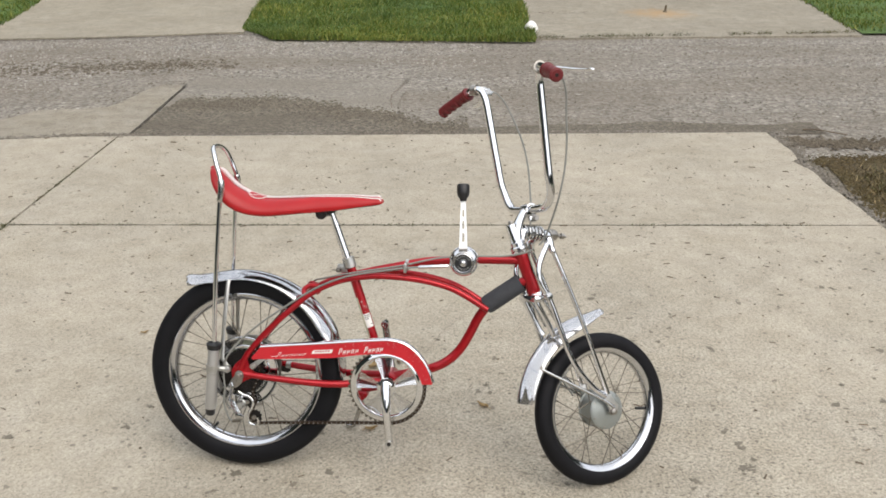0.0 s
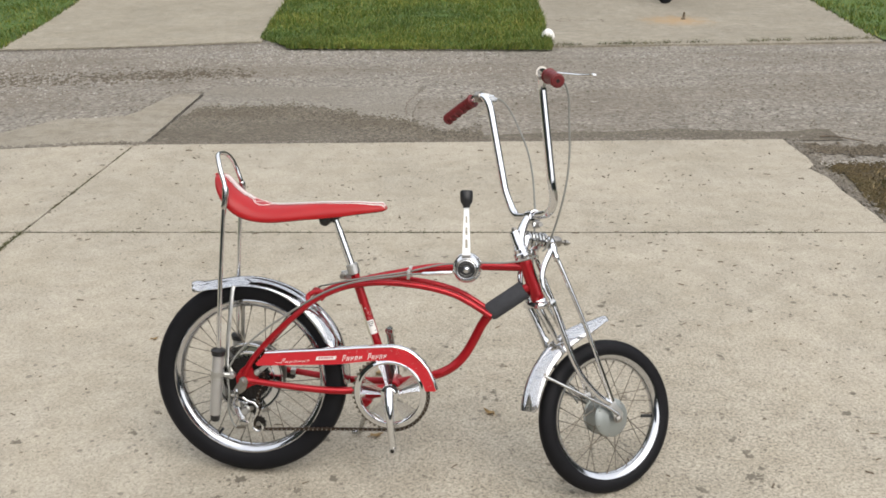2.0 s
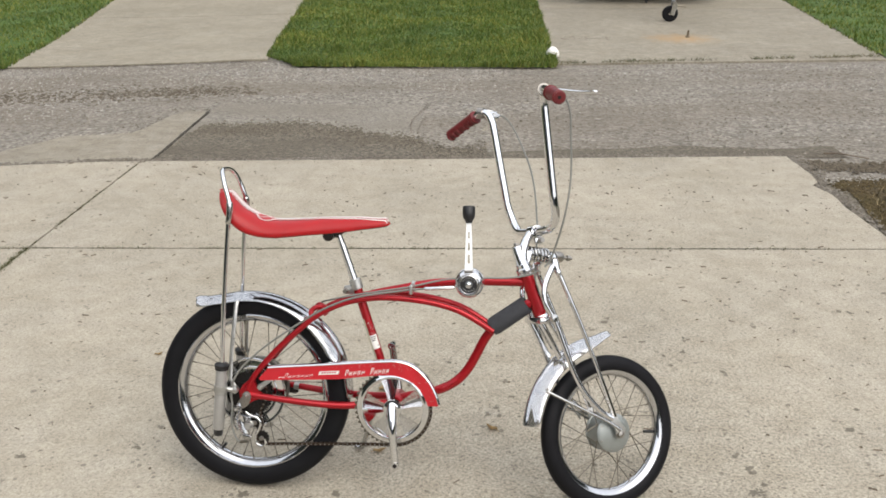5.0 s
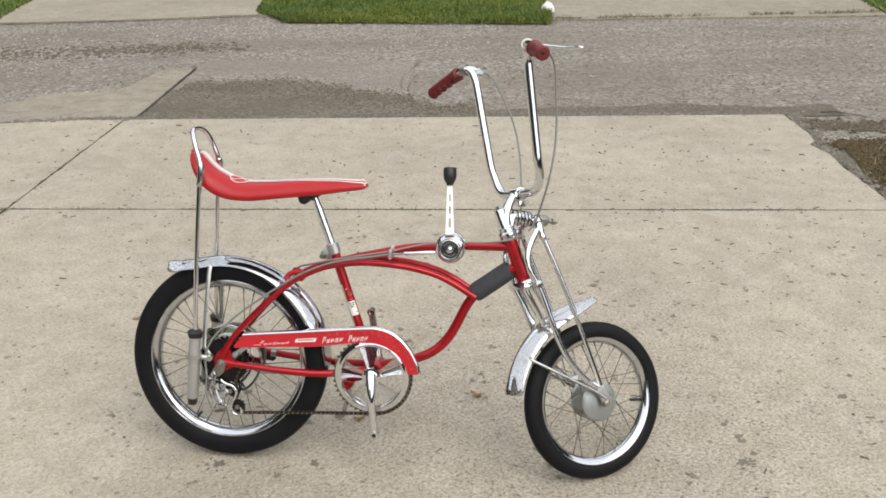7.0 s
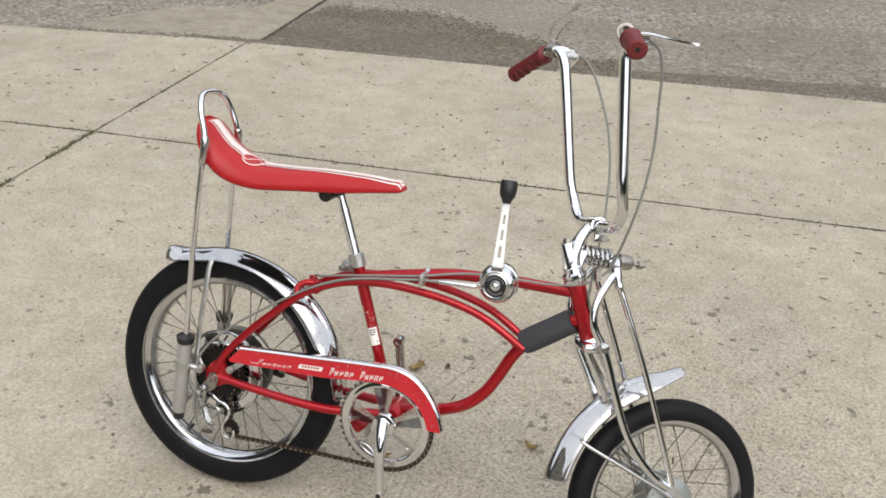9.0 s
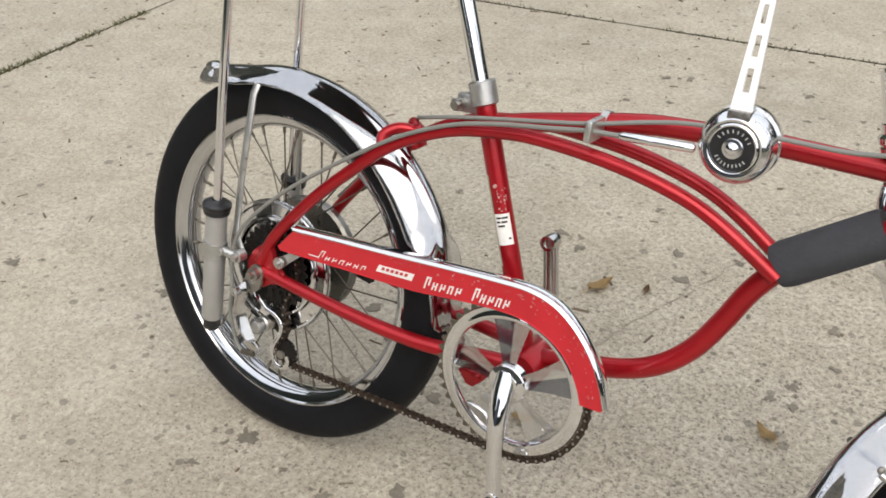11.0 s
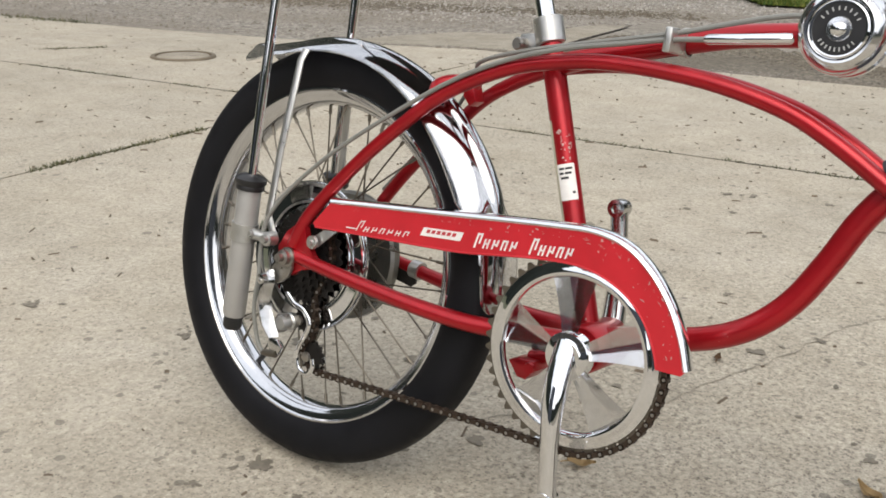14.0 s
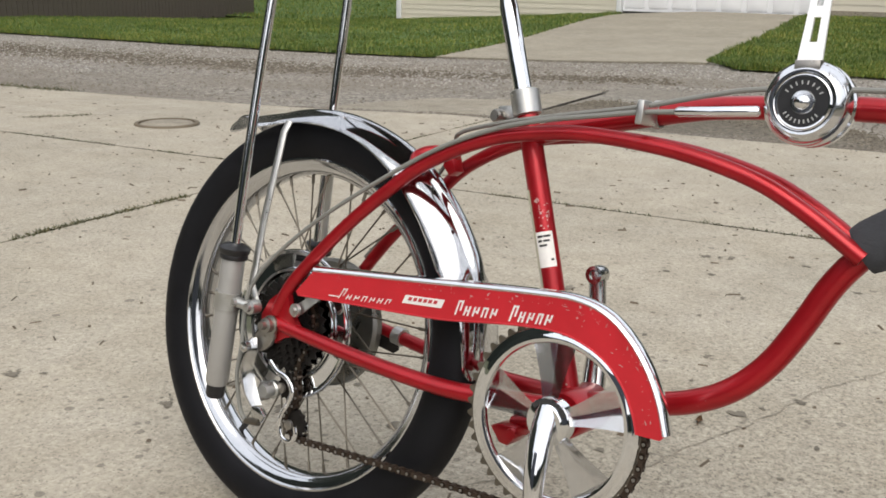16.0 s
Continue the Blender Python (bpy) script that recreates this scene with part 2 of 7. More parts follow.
    weak.inputs[1].default_value = 0.55
    nt.links.new(less.outputs[0], weak.inputs[0])
    c = mixc(nt, weak.outputs[0], c, tuple(x * 0.35 for x in dark))
    if rust:
        dist = nt.nodes.new("ShaderNodeVectorMath")
        dist.operation = "DISTANCE"
        dist.inputs[1].default_value = rust
        geo = nt.nodes.new("ShaderNodeNewGeometry")
        nt.links.new(geo.outputs["Position"], dist.inputs[0])
        edge = nt.nodes.new("ShaderNodeMath")
        edge.operation = "ADD"
        nt.links.new(dist.outputs["Value"], edge.inputs[0])
        nt.links.new(mid, edge.inputs[1])
        c = mixc(nt, ramp(nt, edge.outputs[0], [(0.62, (0.55, 0.55, 0.55)), (1.0, (0, 0, 0))]), c, (0.42, 0.25, 0.10))
    nt.links.new(c, b.inputs["Base Color"])
    b.inputs["Roughness"].default_value = 0.92
    h = nt.nodes.new("ShaderNodeMath")
    h.operation = "ADD"
    nt.links.new(fine, h.inputs[0])
    nt.links.new(stones.outputs["Distance"], h.inputs[1])
    bump(nt, b, h.outputs[0], 0.35, 0.003)
    return m


CONCRETE = concrete("driveway_concrete", (0.440, 0.402, 0.329), (0.252, 0.228, 0.185), wear=(0.55, 2.35, 0.0))
CONCRETE_FAR = concrete("far_driveway_concrete", (0.335, 0.305, 0.243), (0.225, 0.203, 0.160), 0.6, 0.5)
CONCRETE_RUST = concrete("stained_driveway_concrete", (0.325, 0.297, 0.240), (0.215, 0.194, 0.156), 0.8, 0.5, (2.55, 11.75, 0.0))
APRON = concrete("old_apron_concrete", (0.33, 0.30, 0.245), (0.19, 0.172, 0.14), 0.9)


def gravel_mat(name, tones, scale, patch_tone, patch_scale=0.55, crackle=0.0):
    m, nt, b = mat_new(name)
    v = coords(nt)
    st = voro(nt, v, scale)
    c = ramp(nt, st.outputs["Color"], [(0.0, tones[0]), (0.5, tones[1]), (0.93, tones[2]), (1.0, tones[3])])
    fine = noise_tex(nt, v, scale * 0.8, 5, 0.7)
    c = mixc(nt, 1.0, c, ramp(nt, fine, [(0.3, (0.6, 0.6, 0.6)), (0.7, (1.3, 1.3, 1.3))]), "MULTIPLY")
    vs = coords(nt, (0.35, 1.0, 1.0))
    big = noise_tex(nt, vs, patch_scale * 2, 6, 0.6)
    c = mixc(nt, ramp(nt, big, [(0.42, (0, 0, 0)), (0.60, (0.75, 0.75, 0.75))]), c, mixc(nt, 0.75, c, patch_tone))
    if crackle:
        wob = nt.nodes.new("ShaderNodeVectorMath")
        wob.operation = "MULTIPLY_ADD"
        wn_ = nd(nt, "ShaderNodeTexNoise", Scale=4.0, Detail=3.0)
        nt.links.new(v, wn_.inputs["Vector"])
        nt.links.new(wn_.outputs["Color"], wob.inputs[0])
        wob.inputs[1].default_value = (0.16, 0.16, 0.0)
        nt.links.new(v, wob.inputs[2])
        net = voro(nt, wob.outputs[0], 6.5, "DISTANCE_TO_EDGE")
        line = ramp(nt, net.outputs["Distance"], [(0.0, (1, 1, 1)), (0.09, (0, 0, 0))])
        where = ramp(nt, noise_tex(nt, v, 0.8, 4, 0.6), [(0.44, (0, 0, 0)), (0.58, (crackle, crackle, crackle))])
        c = mixc(nt, mixc(nt, 1.0, line, where, "MULTIPLY"), c, tuple(x * 0.55 for x in tones[0]))
    nt.links.new(c, b.inputs["Base Color"])
    b.inputs["Roughness"].default_value = 0.95
    bump(nt, b, st.outputs["Distance"], 0.9, 0.012)
    return m


ROAD = gravel_mat("old_chip_asphalt", [(0.122, 0.108, 0.087), (0.228, 0.206, 0.171), (0.338, 0.310, 0.263), (0.76, 0.73, 0.67)], 42, (0.162, 0.136, 0.103), crackle=0.32)
PALE_PATCH = gravel_mat("pale_worn_asphalt", [(0.17, 0.155, 0.128), (0.255, 0.232, 0.193), (0.33, 0.302, 0.255), (0.48, 0.45, 0.39)], 60, (0.19, 0.166, 0.13), 0.9, crackle=0.35)
BROWN_GRIT = gravel_mat("brown_grit", [(0.075, 0.064, 0.046), (0.140, 0.120, 0.090), (0.210, 0.184, 0.142), (0.36, 0.33, 0.28)], 60, (0.105, 0.088, 0.062), 1.6)
STREAK_DIRT = gravel_mat("damp_brown_dirt", [(0.065, 0.052, 0.036), (0.115, 0.094, 0.066), (0.17, 0.142, 0.103), (0.28, 0.25, 0.20)], 60, (0.095, 0.076, 0.050), 1.2)
PATCH = gravel_mat("worn_asphalt_patch", [(0.12, 0.108, 0.088), (0.20, 0.180, 0.148), (0.28, 0.253, 0.212), (0.44, 0.41, 0.36)], 55, (0.12, 0.098, 0.07), 0.9)
DIRT = gravel_mat("dirt_and_gravel", [(0.09, 0.075, 0.052), (0.165, 0.140, 0.102), (0.25, 0.22, 0.168), (0.44, 0.40, 0.33)], 60, (0.125, 0.108, 0.072), 1.2)
PALE_STONE = gravel_mat("pale_crushed_stone", [(0.20, 0.187, 0.165), (0.31, 0.292, 0.265), (0.43, 0.41, 0.375), (0.60, 0.58, 0.54)], 38, (0.36, 0.33, 0.28))
LAWN = simple("mown_lawn", (0.058, 0.105, 0.016), 0.9, var=0.35, scale=7, bump_s=0.5)
DARK_SOIL = gravel_mat("mossy_dirt", [(0.034, 0.024, 0.009), (0.072, 0.050, 0.018), (0.115, 0.085, 0.036), (0.22, 0.19, 0.13)], 70, (0.066, 0.050, 0.014), 1.6)
SOIL = simple("dark_soil", (0.07, 0.075, 0.035), 0.95, var=0.35, scale=12, bump_s=0.5)


def foliage(name, a, b_, c_):
    m, nt, b = mat_new(name)
    geo = nt.nodes.new("ShaderNodeNewGeometry")
    col = ramp(nt, geo.outputs["Random Per Island"], [(0.0, a), (0.6, b_), (1.0, c_)])
    big = noise_tex(nt, coords(nt), 0.7, 4)
    col = mixc(nt, 1.0, col, ramp(nt, big, [(0.3, (0.66, 0.76, 0.66)), (0.7, (1.42, 1.22, 1.08))]), "MULTIPLY")
    nt.links.new(col, b.inputs["Base Color"])
    b.inputs["Roughness"].default_value = 0.6
    b.inputs["Subsurface Weight"].default_value = 0.0
    return m


GRASS = foliage("lawn_grass", (0.036, 0.082, 0.008), (0.092, 0.146, 0.015), (0.21, 0.215, 0.048))
DRY_WEED = foliage("dry_brown_weeds", (0.045, 0.034, 0.012), (0.085, 0.064, 0.020), (0.26, 0.21, 0.11))
LIP_DIRT = simple("black_joint_dirt", (0.055, 0.046, 0.034), 0.95, var=0.4, scale=40)
MOSS = foliage("joint_moss", (0.032, 0.040, 0.012), (0.065, 0.074, 0.020), (0.12, 0.10, 0.045))
TWIG = simple("dry_twig", (0.135, 0.105, 0.075), 0.9, var=0.4, scale=30)
LEAF_TAN = simple("dry_tan_leaf", (0.40, 0.28, 0.13), 0.8, var=0.3, scale=60)
LEAF_BROWN = simple("dry_brown_leaf", (0.15, 0.085, 0.04), 0.85, var=0.35, scale=60)
STAIN = simple("dark_pit_dirt", (0.165, 0.145, 0.112), 0.95, var=0.35, scale=160, bump_s=0.5)
CRACK = simple("crack_dirt", (0.235, 0.208, 0.162), 0.95, var=0.4, scale=30)
SIDING = simple("cream_vinyl_siding", (0.56, 0.52, 0.42), 0.55, var=0.05, scale=3)
DOOR_WHITE = simple("white_door_enamel", (0.78, 0.79, 0.80), 0.4, var=0.04, scale=5)
FENCE_WOOD = simple("weathered_fence_wood", (0.086, 0.070, 0.052), 0.85, var=0.3, scale=9, bump_s=0.4)
SHINGLE = simple("dark_shingles", (0.08, 0.075, 0.07), 0.9, var=0.3, scale=20)
TREES = simple("far_tree_green", (0.026, 0.031, 0.024), 0.9, var=0.45, scale=0.6)
# dark tone of the added south wall, meant only for chrome reflections
REFLECTED_DARK = simple("dark_blue_grey_reflected", (0.085, 0.095, 0.115), 0.7, var=0.12, scale=6)
IRON = simple("rusty_cast_iron", (0.16, 0.13, 0.09), 0.75, 0.3, var=0.3, scale=40, bump_s=0.4)
TRAILER_GREY = simple("grey_trailer_steel", (0.30, 0.30, 0.31), 0.5, 0.3, var=0.15, scale=15)


# ---- mesh helpers ----
def mesh_of(name, bm, material, sharp=38):
    """A mesh from a bmesh, smooth but for its sharp edges."""
    me = bpy.data.meshes.new(name)
    bmesh.ops.recalc_face_normals(bm, faces=bm.faces)
    bm.to_mesh(me)
    bm.free()
    me.materials.append(material)
    me.polygons.foreach_set("use_smooth", [True] * len(me.polygons))
    me.set_sharp_from_angle(angle=radians(sharp))
    return me


def part(name, bm, material, parent=None, label="", m=None, sharp=38):
    """Links a bmesh (or a ready mesh) as one mesh object, under a thing or a part."""
    data = bm if isinstance(bm, bpy.types.Mesh) else mesh_of(name, bm, material, sharp)
    ob = new(name, data)
    ob.parent = parent
    if m is not None:
        ob.matrix_basis = m
    if label:
        ob["label"] = label
    return ob


def empty(name, m=None, parent=None):
    ob = new(name)
    ob.empty_display_size = 0.1
    ob.parent = parent
    if m is not None:
        ob.matrix_basis = m
    return ob


def spline(points, n=8, closed=False):
    """Catmull-Rom points through the given ones."""
    p = [Vector(q) for q in points]
    out = []
    k = len(p)
    for i in range(k if closed else k - 1):
        if closed:
            a, b, c, d = p[i - 1], p[i], p[(i + 1) % k], p[(i + 2) % k]
        else:
            b, c = p[i], p[i + 1]
            a = p[i - 1] if i else b * 2 - c
            d = p[i + 2] if i + 2 < k else c * 2 - b
        for j in range(n):
            t = j / n
            out.append(0.5 * ((2 * b) + (c - a) * t + (2 * a - 5 * b + 4 * c - d) * t * t + (3 * b - a - 3 * c + d) * t ** 3))
    if not closed:
        out.append(p[-1])
    return out


def tube(bm, pts, r, seg=12, closed=False, flat=1.0, up=None, caps=True):
    """Sweeps a round (or flattened) section along points. r: a radius, or one for each point."""
    pts = [Vector(p) for p in pts]
    n = len(pts)
    rs = r if isinstance(r, (list, tuple)) else [r] * n
    rings = []
    side = None
    for i, p in enumerate(pts):
        a = pts[i - 1] if (i or closed) else p
        b = pts[(i + 1) % n] if (i < n - 1 or closed) else p
        d = (b - a).normalized()
        if side is None:
            ref = Vector(up) if up else (Vector((0, 1, 0)) if abs(d.y) < 0.9 else Vector((1, 0, 0)))
            side = (ref - d * ref.dot(d)).normalized()
        else:
            side = (side - d * side.dot(d)).normalized()
        other = d.cross(side)
        rings.append([bm.verts.new(p + (side * math.cos(6.2831853 * k / seg) * flat + other * math.sin(6.2831853 * k / seg)) * rs[i]) for k in range(seg)])
    for i in range(n if closed else n - 1):
        q, w = rings[i], rings[(i + 1) % n]
        for k in range(seg):
            bm.faces.new((q[k], q[(k + 1) % seg], w[(k + 1) % seg], w[k]))
    if caps and not closed:
        bm.faces.new(rings[0])
        bm.faces.new(rings[-1])
    return bm


def lathe(bm, profile, seg=48, centre=(0, 0, 0), axis="Y", closed=False):
    """Turns a profile of (radius, height) round an axis."""
    rings = []
    cx, cy, cz = centre
    for r, h in profile:
        ring = []
        for k in range(seg):
            a = 2 * math.pi * k / seg
            u, w = r * math.cos(a), r * math.sin(a)
            co = (cx + u, cy + h, cz + w) if axis == "Y" else ((cx + u, cy + w, cz + h) if axis == "Z" else (cx + h, cy + u, cz + w))
            ring.append(bm.verts.new(co))
        rings.append(ring)
    k0 = len(rings)
    for i in range(k0 if closed else k0 - 1):
        q, w = rings[i], rings[(i + 1) % k0]
        for k in range(seg):
            bm.faces.new((q[k], q[(k + 1) % seg], w[(k + 1) % seg], w[k]))
    if not closed:
        for ring, (r, h) in ((rings[0], profile[0]), (rings[-1], profile[-1])):
            if r > 1e-4:
                bm.faces.new(ring)
    return bm


def rod(bm, a, b, r, seg=10, r2=None):
    return tube(bm, [a, b], [r, r2 if r2 else r], seg)


def box(bm, lo, hi, bevel=0.0):
    r = bmesh.ops.create_cube(bm, size=1.0)
    lo, hi = Vector(lo), Vector(hi)
    for v in r["verts"]:
        v.co = Vector(((v.co.x + 0.5) * (hi.x - lo.x) + lo.x, (v.co.y + 0.5) * (hi.y - lo.y) + lo.y, (v.co.z + 0.5) * (hi.z - lo.z) + lo.z))
    if bevel:
        edges = list({e for v in r["verts"] for e in v.link_edges})
        bmesh.ops.bevel(bm, geom=edges, offset=bevel, segments=2, profile=0.5, affect="EDGES")
    return bm


def plate(bm, outline, y0, y1, bevel=0.0):
    """A plate in the x-z plane with an outline of (x, z), between two y."""
    a = [bm.verts.new((x, y0, z)) for x, z in outline]
    b = [bm.verts.new((x, y1, z)) for x, z in outline]
    fa, fb = bm.faces.new(a), bm.faces.new(list(reversed(b)))
    n = len(a)
    for i in range(n):
        bm.faces.new((a[i], b[i], b[(i + 1) % n], a[(i + 1) % n]))
    if bevel:
        bmesh.ops.bevel(bm, geom=list(fa.edges) + list(fb.edges), offset=bevel, segments=2, profile=0.5, affect="EDGES")
    return bm


def raw(name, verts, faces, material, parent=None, smooth=False):
    me = bpy.data.meshes.new(name)
    me.from_pydata(verts, [], faces)
    me.materials.append(material)
    if smooth:
        me.polygons.foreach_set("use_smooth", [True] * len(me.polygons))
    ob = new(name, me)
    ob.parent = parent
    return ob


def BM():
    return bmesh.new()


# ---- the ground ----
def step(v):
    v = min(1.0, max(0.0, v))
    return v * v * (3 - 2 * v)


def gz(x, y):
    """Height of the ground: level by the bicycle, falling a little towards the far west."""
    near = -0.15 * (1 - math.exp(min(0.0, x + 2.3) / 2.6)) * step((y - 4.1) / 2.2)
    far = max(-0.42, min(0.10, 0.058 * (x + 7.0)))
    b = step((y - 11.5) / 8.5) * step((1.5 - x) / 2.0)
    return near * (1 - b) + far * b


def sheet(bm, x_left, x_right, y0, y1, nx, ny, z, thick=0.0):
    """A ground sheet between two side lines given as functions of y (or numbers) and end lines as functions of x."""
    def val(f, a):
        return f(a) if callable(f) else f
    grid = []
    for j in range(ny + 1):
        row = []
        for i in range(nx + 1):
            s, t = i / nx, j / ny
            xm = val(x_left, 0) * (1 - s) + val(x_right, 0) * s
            y = val(y0, xm) * (1 - t) + val(y1, xm) * t
            x = val(x_left, y) * (1 - s) + val(x_right, y) * s
            row.append(bm.verts.new((x, y, gz(x, y) + z)))
        grid.append(row)
    for j in range(ny):
        for i in range(nx):
            bm.faces.new((grid[j][i], grid[j][i + 1], grid[j + 1][i + 1], grid[j + 1][i]))
    if thick:
        rim = grid[0] + [r[-1] for r in grid[1:]] + list(reversed(grid[-1][:-1])) + [r[0] for r in reversed(grid[1:-1])]
        low = [bm.verts.new(v.co - Vector((0, 0, thick))) for v in rim]
        n = len(rim)
        for i in range(n):
            bm.faces.new((rim[i], low[i], low[(i + 1) % n], rim[(i + 1) % n]))
    return bm


ground = part("ground", sheet(BM(), -400, 400, -300, 600, 60, 60, -0.22), SOIL)
tagged(ground, "dark soil and rough grass all around", "ground", kind="structure")


def slab_end(x):
    return 5.90 + 0.062 * (x - 0.05) - (0.03 * min(0.0, x + 2.3))


JX, JY = -2.04, 4.155      # the crossing of the two joints


def slab_side(y):
    """The broken east edge of the driveway."""
    return 2.09 + 0.030 * noise.noise(Vector((y * 1.9, 4.4, 0.7))) + 0.014 * noise.noise(Vector((y * 7.0, 2.4, 0.7))) - 0.05 * step((5.42 - y) / 0.07) * step((y - 5.15) / 0.2)


driveway = empty("pavement")
tagged(driveway, "pale weathered concrete driveway slabs with mossy joints", "driveway", kind="structure")
G = 0.0055
slabs = [
    (JX + G, slab_side, -9.5, lambda x: JY + 0.027 * (x - JX) - G, 20, 120),
    (JX + G, slab_side, lambda x: JY + 0.027 * (x - JX) + G, slab_end, 20, 60),
    (-6.2, JX - G, -9.5, lambda x: JY + 0.06 * (x - JX) - G, 16, 24),
    (-6.2, JX - G, lambda x: JY + 0.06 * (x - JX) + G, slab_end, 16, 12),
]
for a, b, c, d, nx, ny in slabs:
    bm = sheet(BM(), a, b, c, d, nx, ny, 0.0, 0.14)
    part("slab", bm, CONCRETE, driveway)

road = part("road", sheet(BM(), -60, 60, lambda x: 4.0 if x > 2.35 or x < -6.3 else 5.0, 11.5, 160, 30, -0.020), ROAD)
tagged(road, "grey worn alley of chip asphalt with gravel patches", "road", kind="structure")


def edge_noise(k, amp, f):
    return lambda t: amp * (noise.noise(Vector((t * f, k, 0.3))) + 0.5 * noise.noise(Vector((t * f * 2.7, k, 1.3))))


n1, n2, n3 = edge_noise(1.0, 0.09, 2.0), edge_noise(5.0, 0.06, 3.0), edge_noise(9.0, 0.12, 1.6)
apron = part("apron", sheet(BM(), lambda y: -3.25 + 0.25 * (y - 5.6) + n3(y), lambda y: -2.0 - 0.02 * (y - 5.8), lambda x: slab_end(x) + 0.015, lambda x: 7.36 + n2(x) * 0.4 - 0.75 * max(0.0, min(1.0, (-x - 2.60) / 0.35)), 14, 16, -0.008), APRON)
tagged(apron, "old cracked concrete apron between driveway and alley", "pavement", kind="structure")
patch = part("asphalt_patch", sheet(BM(), lambda y: -1.985 - 0.02 * (y - 5.8), lambda y: -0.32 + n1(y), lambda x: slab_end(x) + 0.012, lambda x: 7.68 + n2(x) + 0.10 * step((-x - 1.6) / 0.3), 22, 20, -0.012), PALE_PATCH)
tagged(patch, "pale worn asphalt patch beside the driveway", "pavement", kind="structure")
n4, n5, n6 = edge_noise(13.0, 0.13, 2.6), edge_noise(17.0, 0.05, 2.2), edge_noise(23.0, 0.08, 1.3)
dark_band = part("grit_band", sheet(BM(), lambda y: -1.99 + 0.01 * math.sin(y * 30), lambda y: -0.10 + n4(y), lambda x: slab_end(x) + 0.012, lambda x: slab_end(x) + 0.03 + 0.27 * step((0.0 - x) / 0.5) + 0.62 * step((0.0 - x) / 1.4) * step((x + 2.4) / 0.5) + n4(x) * step((0.1 - x) / 0.4), 60, 10, -0.009), BROWN_GRIT)
tagged(dark_band, "dark brown grit washed along the slab's end", "pavement", kind="structure")
verge_strip = part("dirt_strip", sheet(BM(), lambda y: -0.34 + n1(y), 2.5, lambda x: slab_end(x) + 0.012, lambda x: slab_end(x) + 0.30 + n3(x), 40, 6, -0.015), BROWN_GRIT)
tagged(verge_strip, "band of broken asphalt and grit along the slab", "pavement", kind="structure")
dirt = part("dirt_shoulder", sheet(BM(), lambda y: 2.115 + 0.02 * math.sin(y * 9), 9.0, -9.5, lambda x: 5.55 + n2(x), 30, 40, -0.011), DIRT)
tagged(dirt, "bare dirt and gravel shoulder beside the driveway slab", "ground", kind="structure")


# far driveways and lawns
def lw_left(y):
    return -4.95 - 0.185 * (y - 10.2)


def lw_right(y):
    return -2.12 - 0.10 * (y - 10.1)


def rw_left(y):
    return 0.87 + 0.03 * (y - 9.9)


def rw_right(y):
    return 4.42 + 0.135 * (y - 10.4)


def grass_edge(x):
    return 9.60 + (0.10 * (x + 0.5) if x > -0.5 else 0.02 * (x + 0.5)) + 0.05 * noise.noise(Vector((x * 3, 2, 0)))


far_drive = empty("far_driveway")
tagged(far_drive, "pale concrete driveway leading to the white garage door", "driveway", kind="structure")
part("slab", sheet(BM(), lw_left, lw_right, 9.98, 14.24, 12, 14, 0.0, 0.08), CONCRETE_FAR, far_drive)
part("slab", sheet(BM(), lw_left, lw_right, 14.26, 21.0, 12, 20, 0.0, 0.08), CONCRETE_FAR, far_drive)
right_drive = empty("side_driveway")
tagged(right_drive, "concrete driveway with an orange rust stain under a trailer jack", "driveway", kind="structure")
part("slab", sheet(BM(), rw_left, rw_right, lambda x: 9.82 + 0.165 * (x - 0.9), 15.3, 14, 20, 0.0, 0.08), CONCRETE_RUST, right_drive)
part("slab", sheet(BM(), rw_left, rw_right, 15.32, 24.0, 14, 20, 0.0, 0.08), CONCRETE_FAR, right_drive)


def lawn(name, x_left, x_right, y0, y1, label, count, height, rng):
    """Soil with a sheet of grass blades upon it."""
    base = part(name, sheet(BM(), x_left, x_right, y0, y1, 30, 30, 0.004), LAWN)
    tagged(base, label, "lawn", kind="structure")
    verts, faces = [], []
    val = lambda f, a: f(a) if callable(f) else f
    while len(faces) < count:
        t = rng.random() ** 1.6
        xm = val(x_left, 12) + (val(x_right, 12) - val(x_left, 12)) * rng.random()
        y = val(y0, xm) - 0.05 + (val(y1, xm) - val(y0, xm)) * t
        xl, xr = val(x_left, y), val(x_right, y)
        x = xl - 0.06 + (xr - xl + 0.12) * rng.random()
        clump = 0.55 + 0.9 * max(0.0, 0.5 + noise.noise(Vector((x * 1.7, y * 1.7, 0))))
        edge = 1.35 if min(x - xl, xr - x) < 0.25 or t < 0.01 else 1.0
        h = height * clump * edge * (0.6 + 0.8 * rng.random())
        a = rng.random() * 6.283
        w = 0.004 + 0.004 * rng.random() + 0.0006 * (y - 9)
        lean = h * (0.2 + 0.7 * rng.random())
        b = rng.random() * 6.283
        z = gz(x, y) + 0.0
        dx, dy = w * math.cos(a), w * math.sin(a)
        lx, ly = lean * math.cos(b), lean * math.sin(b)
        i = len(verts)
        verts += [(x - dx, y - dy, z), (x + dx, y + dy, z), (x + lx, y + ly, z + h)]
        faces.append((i, i + 1, i + 2))
    g = raw("grass", verts, faces, GRASS)
    tagged(g, "short green lawn grass with paler tufts", "grass", kind="stuff")


